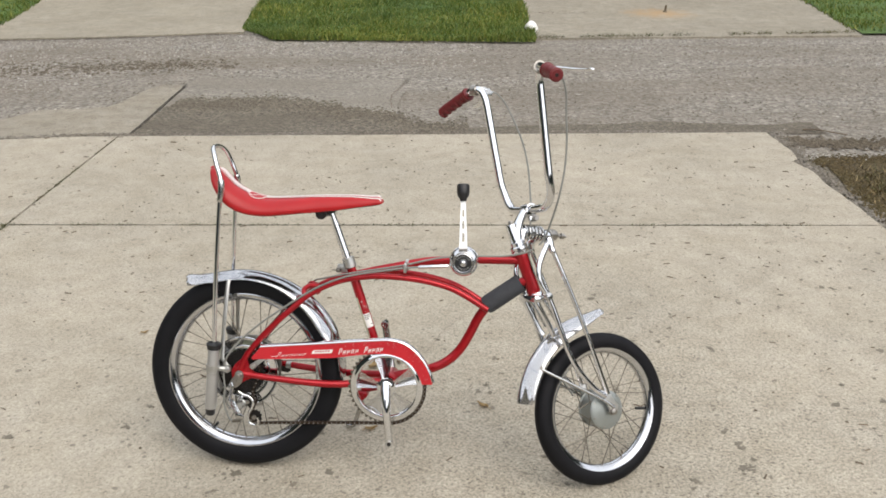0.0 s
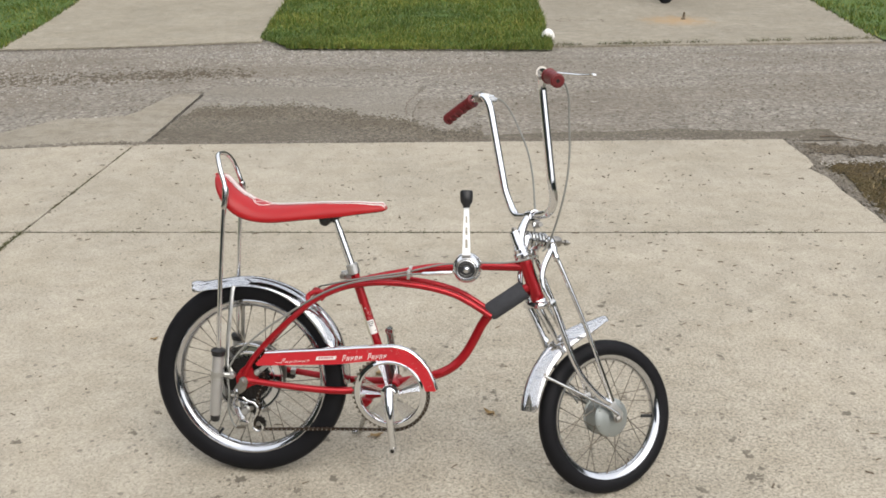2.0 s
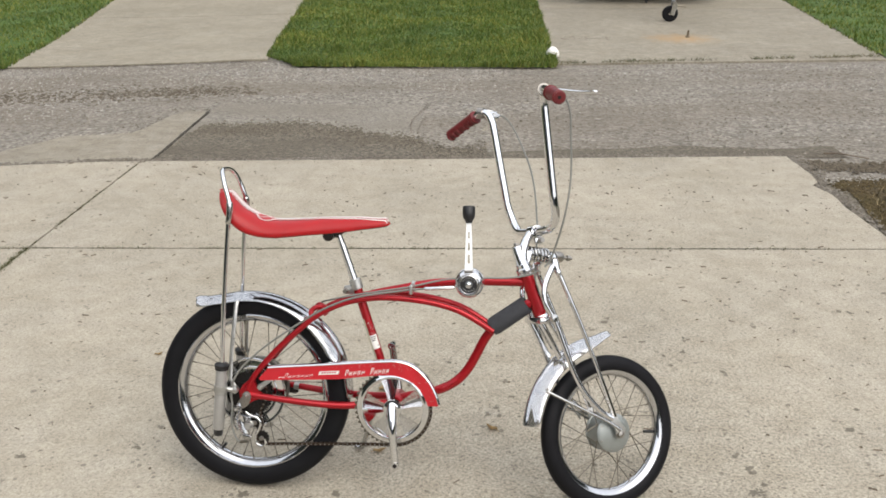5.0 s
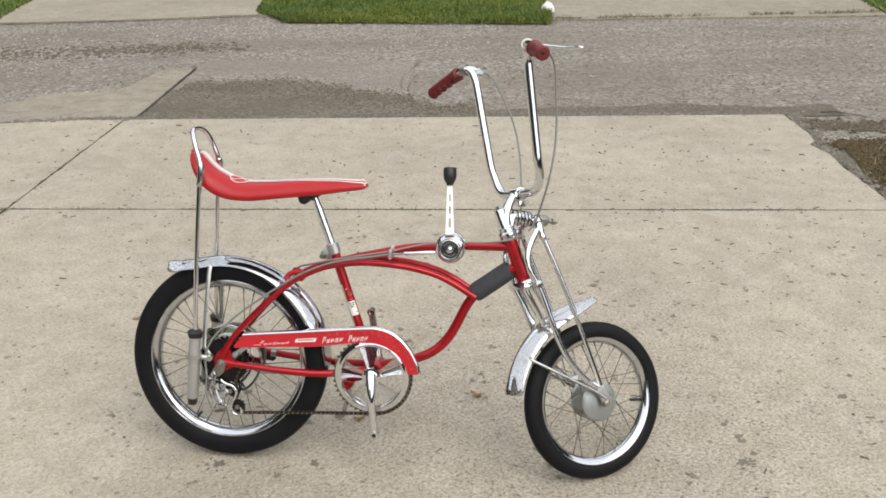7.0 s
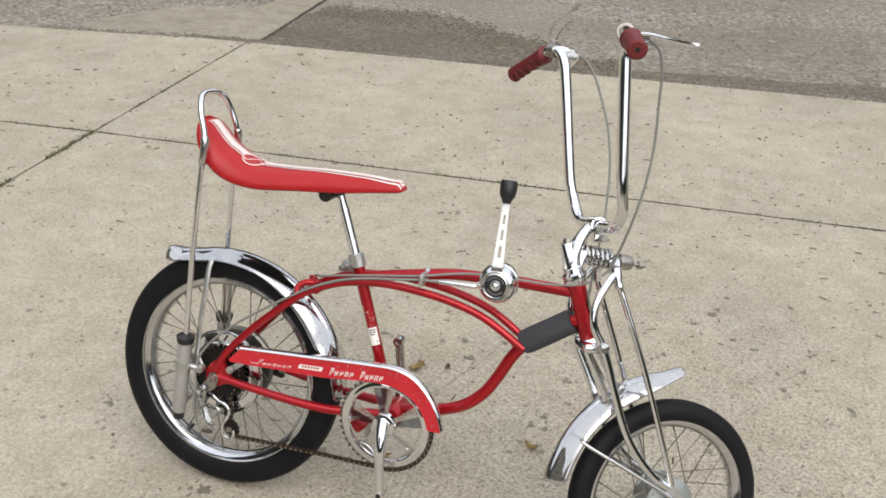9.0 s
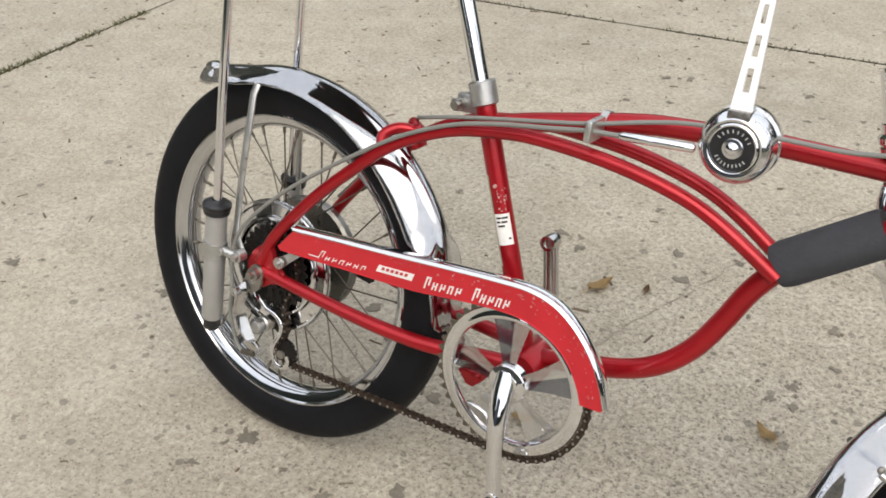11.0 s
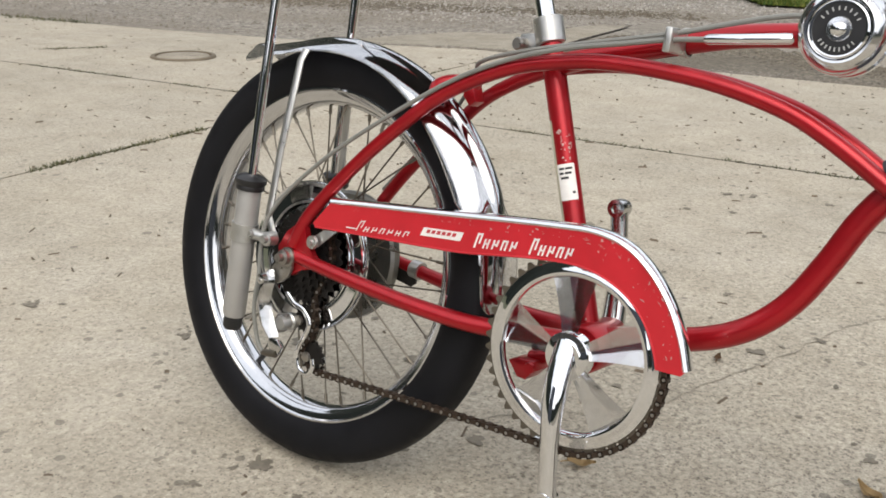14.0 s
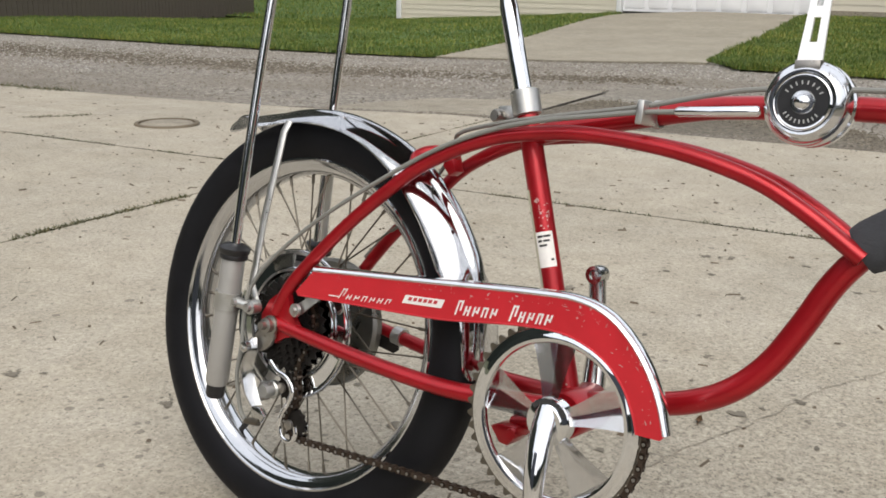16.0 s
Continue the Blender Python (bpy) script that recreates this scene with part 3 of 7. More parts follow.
rng = random.Random(7)
lawn("lawn_middle", lambda y: lw_right(y) + 0.02 + 0.34 * step((10.25 - y) / 0.7), lambda y: rw_left(y) - 0.03, grass_edge, 20.5, "mown green lawn strip between two driveways", 85000, 0.034, rng)
lawn("lawn_west", -16.5, lambda y: lw_left(y) - 0.02, lambda x: 9.9 + 0.05 * n3(x), 21.0, "green lawn before the wooden fence and garage", 90000, 0.036, rng)
lawn("lawn_east", lambda y: rw_right(y) + 0.02, 12.0, lambda x: 10.4 + 0.1 * (x - 4.4) + n2(x), 20.0, "green lawn beside the concrete driveway", 36000, 0.036, rng)


lawn("lawn_back", -40, -12.7, 21.02, 48, "shaded green lawn running on beyond the garage", 30000, 0.07, rng)


def weeds(name, pts, count, spread, h, label, rng, material=MOSS):
    verts, faces = [], []
    for _ in range(count):
        k = rng.random() * (len(pts) - 1)
        i = int(k)
        f = k - i
        x = pts[i][0] * (1 - f) + pts[i + 1][0] * f
        y = pts[i][1] * (1 - f) + pts[i + 1][1] * f
        if noise.noise(Vector((x * 4.1, y * 4.1, 7))) < -0.12:
            continue
        x += rng.gauss(0, spread)
        y += rng.gauss(0, spread)
        hh = h * (0.3 + rng.random())
        a, b = rng.random() * 6.283, rng.random() * 6.283
        w = 0.002 + 0.003 * rng.random()
        z = gz(x, y) - 0.006
        i = len(verts)
        verts += [(x - w * math.cos(a), y - w * math.sin(a), z), (x + w * math.cos(a), y + w * math.sin(a), z), (x + hh * math.cos(b), y + hh * math.sin(b), z + hh)]
        faces.append((i, i + 1, i + 2))
    g = raw(name, verts, faces, material)
    tagged(g, label, "moss", kind="stuff")


weeds("joint_moss", [(JX, 1.8), (JX, 2.4), (JX, 3.2), (JX, 4.15)], 4200, 0.008, 0.014, "green moss and grit filling a concrete joint", rng)
weeds("joint_moss", [(JX, 4.2), (JX, 4.9), (JX, 5.7)], 900, 0.004, 0.010, "dark moss and grit filling a concrete joint", rng)
weeds("joint_moss", [(-5.5, 3.95), (-3.6, 4.06), (JX, 4.155), (-0.1, 4.207), (2.1, 4.267)], 5600, 0.005, 0.011, "dark moss and grit filling a concrete joint", rng)
weeds("edge_weeds", [(-7.2, 5.55), (-6.2, 5.60), (-5.2, 5.66)], 1200, 0.06, 0.03, "low weeds at the slab's end", rng)
weeds("edge_weeds", [(2.32, 3.6), (2.34, 4.3), (2.42, 4.9), (2.62, 5.15), (3.4, 5.2)], 9000, 0.11, 0.030, "dry brown weeds and moss on the dirt shoulder", rng, DRY_WEED)
weeds("edge_weeds", [(2.32, 4.3), (2.45, 4.9), (2.7, 5.2), (3.4, 5.3)], 1800, 0.10, 0.035, "sparse green weeds on the dirt shoulder", rng)
weeds("joint_moss", [(-3.95, 4.40), (-3.84, 4.60), (-3.74, 4.84)], 420, 0.014, 0.014, "weedy crack in the driveway slab", rng)
weeds("edge_weeds", [(0.9, 9.80), (2.6, 10.06), (4.4, 10.36)], 1500, 0.03, 0.04, "weeds along the driveway's lip", rng)


def debris(count, x0, x1, y0, y1, rng, scale=1.0):
    """Seed husks and twig bits strewn over the slabs."""
    verts, faces = [], []
    for _ in range(count):
        x, y = rng.uniform(x0, x1), rng.uniform(y0, y1)
        ln = scale * (0.003 + 0.013 * rng.random() ** 3)
        w = scale * (0.0012 + 0.0016 * rng.random())
        a = rng.gauss(0, 0.9)
        c, s = math.cos(a), math.sin(a)
        z = gz(x, y)
        i = len(verts)
        for u, v, q in ((-ln, -w, 0), (ln, -w, 0), (ln, w, 0), (-ln, w, 0), (-ln * 0.8, 0, w * 1.6), (ln * 0.8, 0, w * 1.6)):
            verts.append((x + u * c - v * s, y + u * s + v * c, z + q + 0.0003))
        faces += [(i, i + 1, i + 5, i + 4), (i + 2, i + 3, i + 4, i + 5), (i, i + 4, i + 3), (i + 1, i + 2, i + 5)]
    g = raw("twig_litter", verts, faces, TWIG)
    tagged(g, "tiny dark twigs and seed husks on the concrete", "debris", kind="stuff")


debris(900, -6.0, 2.05, 1.3, 5.7, rng)
debris(170, -3.0, 2.0, 4.2, 5.8, rng, 1.3)
debris(60, -2.0, 2.0, 3.2, 4.2, rng, 1.1)
debris(90, 1.1, 1.75, 11.6, 11.85, rng)


def gravel(count, area, rng, material=ROAD, label="loose grey stone chips on the alley", size=0.006):
    """Loose chips lying on the alley."""
    verts, faces = [], []
    for _ in range(count):
        x, y = area(rng)
        r = size + 0.012 * rng.random() ** 2
        z = gz(x, y) - 0.020
        i = len(verts)
        a = rng.random() * 6.28
        for k in range(4):
            rr = r * (0.6 + 0.6 * rng.random())
            verts.append((x + rr * math.cos(a + k * 1.57), y + rr * math.sin(a + k * 1.57), z))
        verts.append((x, y, z + r * (0.5 + 0.5 * rng.random())))
        faces += [(i, i + 1, i + 4), (i + 1, i + 2, i + 4), (i + 2, i + 3, i + 4), (i + 3, i, i + 4)]
    g = raw("loose_gravel", verts, faces, material)
    tagged(g, label, "gravel", kind="stuff")


gravel(16000, lambda r: (r.uniform(-9, 6), 6.0 + 3.9 * r.random()), rng)


def stony(r):
    """Pale stones gather on the far half of the alley and to its west."""
    while True:
        x, y = r.uniform(-11, 4.5), r.uniform(6.3, 9.95)
        if noise.noise(Vector((x * 0.45, y * 1.5, 11))) + 0.30 * (y - 8.4) - 0.04 * x > 0.05:
            return x, y


gravel(9500, stony, rng, PALE_STONE, "pale crushed stones strewn over the alley", 0.005)


def grit(count, place, size, rng, material=PATCH, drop=0.004, label="brown grit and crumbs along the slab's rim"):
    """Crumbs of asphalt and dirt spilt over the rims of the slabs."""
    verts, faces = [], []
    for _ in range(count):
        x, y = place(rng)
        r = size * (0.4 + 1.2 * rng.random() ** 2)
        z = gz(x, y) - drop
        i = len(verts)
        a = rng.random() * 6.28
        for k in range(5):
            rr = r * (0.6 + 0.7 * rng.random())
            verts.append((x + rr * math.cos(a + k * 1.257), y + rr * math.sin(a + k * 1.257), z))
        verts.append((x, y, z + r * 0.4 + 0.002))
        faces += [(i + k, i + (k + 1) % 5, i + 5) for k in range(5)]
    g = raw("grit", verts, faces, material)
    tagged(g, label, "grit", kind="stuff")


def far_rim(r):
    x = r.uniform(-3.4, 2.2)
    return x, slab_end(x) + r.gauss(0.03, 0.035 + 0.03 * max(0.0, noise.noise(Vector((x * 2.2, 3, 1)))))


def side_rim(r):
    y = r.uniform(2.2, 6.0)
    return slab_side(y) + 0.01 + r.gauss(0.025, 0.03 + 0.05 * max(0.0, noise.noise(Vector((y * 2.2, 8, 1))))), y


grit(5200, far_rim, 0.008, rng)
grit(3200, side_rim, 0.008, rng)


def streak(r):
    x = -1.8 - 9.0 * r.random() ** 0.8
    return x, 8.26 + 0.10 * noise.noise(Vector((x * 0.9, 4, 4))) + r.gauss(0, 0.10 + 0.05 * min(4.0, -1.8 - x))


def band_edge(r):
    x = r.uniform(-1.95, 0.15)
    return x, slab_end(x) + 0.05 + 0.25 * step((0.0 - x) / 0.5) + 0.62 * step((0.0 - x) / 1.4) * step((x + 2.4) / 0.5) + n4(x) + r.gauss(0.02, 0.12)


grit(8500, streak, 0.018, rng, STREAK_DIRT, 0.021, "brown dirt washed into a streak down the alley")
grit(9000, band_edge, 0.012, rng, BROWN_GRIT, 0.012, "loose brown grit over the worn asphalt")


def damp_band(r):
    x = 2.15 + 3.2 * r.random() ** 1.4
    return x, 5.86 - 0.20 * (x - 2.15) * step((3.2 - x) / 1.0) + r.gauss(0, 0.055 + 0.02 * (x - 2.1))


def shoulder_stones(r):
    x = 2.14 + 2.6 * r.random() ** 1.5
    return x, 5.50 + 0.10 * (x - 2.2) + 0.04 * noise.noise(Vector((x * 3, 1, 6))) + r.gauss(0, 0.045)


grit(3200, damp_band, 0.014, rng, STREAK_DIRT, 0.014, "damp brown dirt beside the slab's corner")
def soil_rim(r):
    y = r.uniform(4.2, 5.5)
    if r.random() < 0.4:
        x = r.uniform(2.15, 3.2)
        return x, 5.36 + 0.32 * (x - 2.2) * step((3.0 - x) / 0.8) + r.gauss(0.0, 0.06)
    return 2.14 + 0.07 * step((y - 4.5) / 0.8) + abs(r.gauss(0, 0.05)), min(y, 5.42)


grit(4200, soil_rim, 0.010, rng, DARK_SOIL, 0.006, "crumbs of dark earth at the dirt patch's rim")
grit(700, shoulder_stones, 0.008, rng, PALE_STONE, 0.006, "pale stones along the dirt shoulder")
edge1, edge2 = edge_noise(31.0, 0.16, 2.4), edge_noise(37.0, 0.12, 2.0)
soilp = part("soil_patch", sheet(BM(), lambda y: 2.125 + 0.07 * step((y - 4.5) / 0.8) + 0.25 * edge1(y), lambda y: 5.2 + edge1(y + 7) * 2, lambda x: 2.6 + edge2(x + 5) * 2, lambda x: 5.36 + 0.32 * (x - 2.2) * step((3.0 - x) / 0.8) + 0.5 * edge2(x), 40, 60, -0.006), DARK_SOIL)
tagged(soilp, "dark mossy dirt patch beside the driveway", "ground", kind="structure")
# twig on the shoulder and a rusty stake on the side driveway
twg = part("fallen_twig", tube(BM(), spline([(-0.12, 0.05, 0.012), (-0.04, 0.02, 0.02), (0.05, -0.02, 0.014), (0.13, -0.07, 0.01)], 4), [0.006] * 6 + [0.004] * 7, 7), TWIG, None, "", pose(2.48, 6.08, gz(2.48, 6.08) - 0.018))
tagged(twg, "short dark twig lying on the gravel", "twig")
stk_ = part("rusty_stake", lathe(BM(), [(0.0, 0.0), (0.03, 0.0), (0.028, 0.012), (0.014, 0.018), (0.013, 0.085), (0.0, 0.088)], 12, axis="Z"), IRON, None, "", pose(2.66, 11.86, gz(2.66, 11.86), 6, 4, 0))
tagged(stk_, "short rusty iron stub on the stained concrete", "stake")


def leaf(x, y, size, turn, material, label):
    """A curled dry leaf with a midrib."""
    bm = BM()
    rows = []
    n = 7
    for i in range(n + 1):
        t = i / n
        w = size * 0.36 * math.sin(math.pi * (0.06 + 0.94 * t) ** 0.8) + 0.0006
        u = (t - 0.5) * size * 1.6
        curl = size * 0.22 * (2 * t - 1) ** 2
        rows.append([bm.verts.new((u, k * w, curl + abs(k) * size * 0.16 + 0.0015 + 0.0012 * math.sin(9 * t + k))) for k in (-1, -0.5, 0, 0.5, 1)])
    for a, b in zip(rows, rows[1:]):
        for k in range(4):
            bm.faces.new((a[k], a[k + 1], b[k + 1], b[k]))
    bmesh.ops.solidify(bm, geom=list(bm.faces), thickness=0.0006)
    tube(bm, [(-size * 1.15, 0, 0.003), (-size * 0.8, 0, size * 0.2 + 0.001), (0, 0, 0.003)], 0.0008, 5)
    ob = part("dry_leaf", bm, material, None, "", pose(x, y, gz(x, y) + 0.0008, 0, 0, turn))
    tagged(ob, label, "leaf", "leaves on the driveway")


leaf(-0.22, 2.82, 0.036, 60, LEAF_TAN, "pale tan dry leaf lying on the concrete")
leaf(0.135, 2.57, 0.026, 140, LEAF_TAN, "curled tan dry leaf lying on the concrete")
leaf(-0.20, 2.43, 0.024, 20, LEAF_TAN, "pale tan dry leaf lying on the concrete")
leaf(-0.14, 2.85, 0.016, 95, LEAF_BROWN, "small brown dry leaf lying on the concrete")
leaf(-1.06, 3.05, 0.018, 30, LEAF_TAN, "small tan dry leaf lying on the concrete")


def ragged(verts, faces, x, y, r, k, n, rng_, lift):
    """Adds one flat ragged spot to the lists."""
    z = gz(x, y) + lift
    i0 = len(verts)
    turn, sx = rng_.random() * 3.14, rng_.uniform(1.1, 1.8)
    for i in range(n):
        a = 6.28318 * i / n
        q = Vector((math.cos(a), math.sin(a), k))
        rr = r * max(0.2, 0.75 + 0.75 * noise.noise(q * 1.7) + 0.45 * noise.noise(q * 4.3) + 0.22 * noise.noise(q * 9.0))
        u, v = rr * sx * math.cos(a), rr * math.sin(a)
        verts.append((x + u * math.cos(turn) - v * math.sin(turn), y + u * math.sin(turn) + v * math.cos(turn), z))
    verts.append((x, y, z))
    faces += [(i0 + n, i0 + i, i0 + (i + 1) % n) for i in range(n)]


pit_rng = random.Random(23)
pit_v, pit_f = [], []


def stain(x, y, r, k):
    """A ragged dark spot a hair above the slab, with smaller pits about it."""
    verts, faces = [], []
    ragged(verts, faces, x, y, r * 0.5, k, 36, pit_rng, 0.0012)
    ob = raw("oil_stain", verts, faces, STAIN)
    tagged(ob, "ragged dark spot soaked into the concrete", "stain", "stains on the driveway")
    for j in range(9):
        ragged(pit_v, pit_f, x + pit_rng.gauss(0, r * 0.9), y + pit_rng.gauss(0, r * 0.7), r * pit_rng.uniform(0.05, 0.2), k + j, 11, pit_rng, 0.0014 + 0.00002 * (len(pit_f) % 40))


for i, (x, y, r) in enumerate(((-0.56, 2.20, 0.030), (0.15, 2.70, 0.020), (-0.93, 2.43, 0.022), (0.57, 2.68, 0.016), (0.86, 2.25, 0.032), (-0.39, 2.15, 0.020), (-1.26, 2.37, 0.03), (0.15, 2.58, 0.012), (-1.14, 2.84, 0.012), (-0.60, 2.12, 0.014), (1.35, 2.2, 0.02), (1.1, 2.75, 0.014), (-0.47, 2.17, 0.012), (-1.62, 1.62, 0.05), (-1.45, 1.60, 0.03), (-1.66, 1.88, 0.03), (-0.52, 1.56, 0.02))):
    stain(x, y, r, i * 3.7)
for k in range(950):
    x, y = pit_rng.uniform(-1.6, 2.05), pit_rng.uniform(1.2, 3.9)
    if noise.noise(Vector((x * 1.3, y * 1.3, 2))) + 0.35 * (x - 0.2) > -0.12:
        ragged(pit_v, pit_f, x, y, 0.002 + 0.012 * pit_rng.random() ** 3, k * 1.3, 11, pit_rng, 0.0014 + 0.00002 * (k % 40))
tagged(raw("surface_pits", pit_v, pit_f, STAIN), "small dark pits and flecks in the worn concrete", "pits", kind="stuff")

# cracks: thin ragged strips a hair above their slab
def crack(cp, width, material, label, lift=0.0014, wander=0.012):
    bm = BM()
    prev = None
    for i, p in enumerate(spline([(x, y, 0) for x, y in cp], 14)):
        j = wander * noise.noise(Vector((i * 0.7, cp[0][0], 4)))
        j2 = wander * noise.noise(Vector((i * 0.7, cp[0][1], 9)))
        w = width * (0.45 + 1.1 * abs(noise.noise(Vector((i * 0.9, 3, cp[0][0])))))
        z = gz(p.x, p.y) + lift
        cur = bm.verts.new((p.x + j - w, p.y + j2 + w * 0.6, z)), bm.verts.new((p.x + j + w, p.y + j2 - w * 0.6, z))
        if prev:
            bm.faces.new((prev[0], prev[1], cur[1], cur[0]))
        prev = cur
    tagged(part("slab_crack", bm, material), label, "crack", kind="structure")


crack([(-0.42, 2.42), (-0.19, 2.63), (-0.14, 2.73), (-0.06, 2.90), (0.02, 3.11), (0.09, 3.23), (0.3, 3.55)], 0.0013, CRACK, "hairline crack across the concrete slab")
crack([(-1.992, 5.84), (-1.995, 6.2), (-2.01, 6.7), (-2.02, 7.2), (-2.03, 7.40)], 0.014, LIP_DIRT, "dark seam between apron and asphalt patch", -0.004)
crack([(-0.31, 7.74), (-0.34, 7.40), (-0.40, 7.09), (-0.38, 6.62)], 0.0035, TWIG, "crack through the worn asphalt", -0.006, 0.014)
crack([(-1.0, 7.03), (-0.86, 6.95), (-0.79, 6.97), (-0.70, 6.80)], 0.003, TWIG, "crack through the worn asphalt", -0.006, 0.014)
crack([(-4.9, 9.96), (-4.2, 9.93), (-3.6, 9.95), (-2.9, 9.93), (-2.3, 9.92), (-2.0, 9.88)], 0.030, LIP_DIRT, "dark broken lip before the far driveway", -0.010, 0.03)
crack([(-3.95, 4.40), (-3.84, 4.60), (-3.74, 4.84)], 0.005, TWIG, "weedy crack in the driveway slab")

crack([(JX + 0.02, 4.157), (-1.1, 4.180), (-0.1, 4.208), (1.0, 4.238), (2.07, 4.266)], 0.0062, LIP_DIRT, "black dirt filling the joint between slabs", 0.0012, 0.004)
crack([(-5.8, 3.93), (-4.4, 4.014), (-3.2, 4.086), (JX - 0.02, 4.154)], 0.0055, LIP_DIRT, "black dirt filling the joint between slabs", 0.0012, 0.004)

# the round iron cover set in the slab
cover = empty("utility_cover", pose(-3.25, 4.67, gz(-3.25, 4.67) + 0.002, 0, 0, 12))
tagged(cover, "rusty round iron utility cover set in the concrete", "manhole cover")
part("cover_plate", lathe(BM(), [(0.0, 0.008), (0.11, 0.008), (0.122, 0.006), (0.125, 0.0)], 40, axis="Z"), APRON, cover)
part("cover_ring", lathe(BM(), [(0.130, 0.0), (0.132, 0.010), (0.150, 0.010), (0.155, 0.0)], 40, axis="Z", closed=True), IRON, cover)

# small white stone marker at the corner of the lawn
bm = BM()
bmesh.ops.create_icosphere(bm, subdivisions=3, radius=0.07)
for v in bm.verts:
    v.co *= 1 + 0.18 * noise.noise(v.co * 16)
    v.co.z *= 1.15 if v.co.z > 0 else 0.6
tagged(part("marker_stone", bm, DECAL, None, "", pose(0.90, 10.22, 0.03, 0, 0, 20)), "small white painted stone at the lawn's corner", "stone")

# ---- buildings, fence and trailer ----
GY = 21.0
garage = empty("garage", pose(-6.4, GY, gz(-6.4, GY)))
tagged(garage, "cream siding garage with a wide white panel door", "garage")


def lap_boards(parent, x0, x1, z0, z1, y, pitch=0.115):
    """Rows of lapped siding; each row is a wedge."""
    bm = BM()
    for a in (0,):
        vs = [bm.verts.new(c) for c in ((x0, y, 0), (x1, y, 0), (x1, y - 0.016, 0), (x0, y - 0.016, 0), (x0, y, pitch), (x1, y, pitch), (x1, y - 0.004, pitch), (x0, y - 0.004, pitch))]
        for f in ((0, 1, 2, 3), (7, 6, 5, 4), (3, 2, 6, 7), (1, 0, 4, 5), (2, 1, 5, 6), (0, 3, 7, 4)):
            bm.faces.new([vs[i] for i in f])
    me = mesh_of("siding_board", bm, SIDING, 20)
    z = z0
    while z < z1 - 0.02:
        part("siding_board", me, SIDING, parent, "", Matrix.Translation((0, 0, z)))
        z += pitch


DX0, DX1, DH = -0.55, 3.45, 2.1
part("wall", box(BM(), (-6.1, 0.02, -0.5), (DX0 - 0.11, 0.2, 2.75)), SIDING, garage)
part("wall", box(BM(), (DX1 + 0.11, 0.02, -0.5), (6.6, 0.2, 2.75)), SIDING, garage)
part("wall", box(BM(), (DX0 - 0.11, 0.02, DH + 0.1), (DX1 + 0.11, 0.2, 2.75)), SIDING, garage)
part("wall", box(BM(), (-6.1, 0.2, -0.5), (-5.9, 7.0, 2.75)), SIDING, garage)
part("wall", box(BM(), (6.4, 0.2, -0.5), (6.6, 7.0, 2.75)), SIDING, garage)
part("wall", box(BM(), (-6.1, 6.8, -0.5), (6.6, 7.0, 2.75)), SIDING, garage)
part("foundation", box(BM(), (-6.12, -0.01, -0.6), (DX0 - 0.11, 0.019, -0.32)), CONCRETE_FAR, garage)
part("foundation", box(BM(), (DX1 + 0.11, -0.01, -0.5), (6.62, 0.019, 0.16)), CONCRETE_FAR, garage)
lap_boards(garage, -6.05, DX0 - 0.12, -0.32, 2.7, 0.018)
lap_boards(garage, DX1 + 0.12, 6.55, 0.16, 2.7, 0.018)
part("corner_trim", box(BM(), (-6.16, -0.03, -0.4), (-6.04, 0.1, 2.75), 0.004), DOOR_WHITE, garage)
part("door_trim", box(BM(), (DX0 - 0.11, -0.03, 0.0), (DX0 - 0.005, 0.12, DH + 0.1), 0.004), DOOR_WHITE, garage)
part("door_trim", box(BM(), (DX1 + 0.005, -0.03, 0.0), (DX1 + 0.11, 0.12, DH + 0.1), 0.004), DOOR_WHITE, garage)
gdoor = part("garage_door", box(BM(), (DX0, 0.10, 0.02), (DX1, 0.14, DH)), DOOR_WHITE, garage, "white raised-panel sectional door")
part("door_seal", box(BM(), (DX0, 0.095, -0.02), (DX1, 0.145, 0.02)), BLACK, gdoor)
for r in range(4):
    for k in range(8):
        w = (DX1 - DX0) / 8
        x0 = DX0 + k * w
        z0 = 0.02 + r * 0.52
        part("door_panel", box(BM(), (x0 + 0.05, 0.085, z0 + 0.07), (x0 + w - 0.05, 0.102, z0 + 0.45), 0.012), DOOR_WHITE, gdoor)
bm = BM()
plate(bm, [(-6.5, 2.72), (7.0, 2.72), (0.25, 5.0)], -0.35, 7.3)
part("roof", bm, SHINGLE, garage, sharp=20)

fence = empty("wooden_fence", pose(-15.2, 11.2, 0))
tagged(fence, "weathered grey-brown vertical board fence", "fence")
bm = BM()
plate(bm, [(-0.068, 0.0), (0.068, 0.0), (0.068, 1.76), (0.03, 1.82), (-0.03, 1.82), (-0.068, 1.76)], -0.01, 0.01)
board_me = mesh_of("fence_board", bm, FENCE_WOOD, 20)
fd = Vector((-3.3, 11.5, 0)).normalized()
fa = math.degrees(math.atan2(fd.y, fd.x))
frng = random.Random(4)
for i in range(80):
    p = fd * (0.15 * i)
    gx, gy = -15.2 + p.x, 11.2 + p.y
    part("fence_board", board_me, FENCE_WOOD, fence, "", pose(p.x, p.y, gz(gx, gy) + frng.uniform(-0.04, 0.02), 0, frng.uniform(-0.5, 0.5), fa))
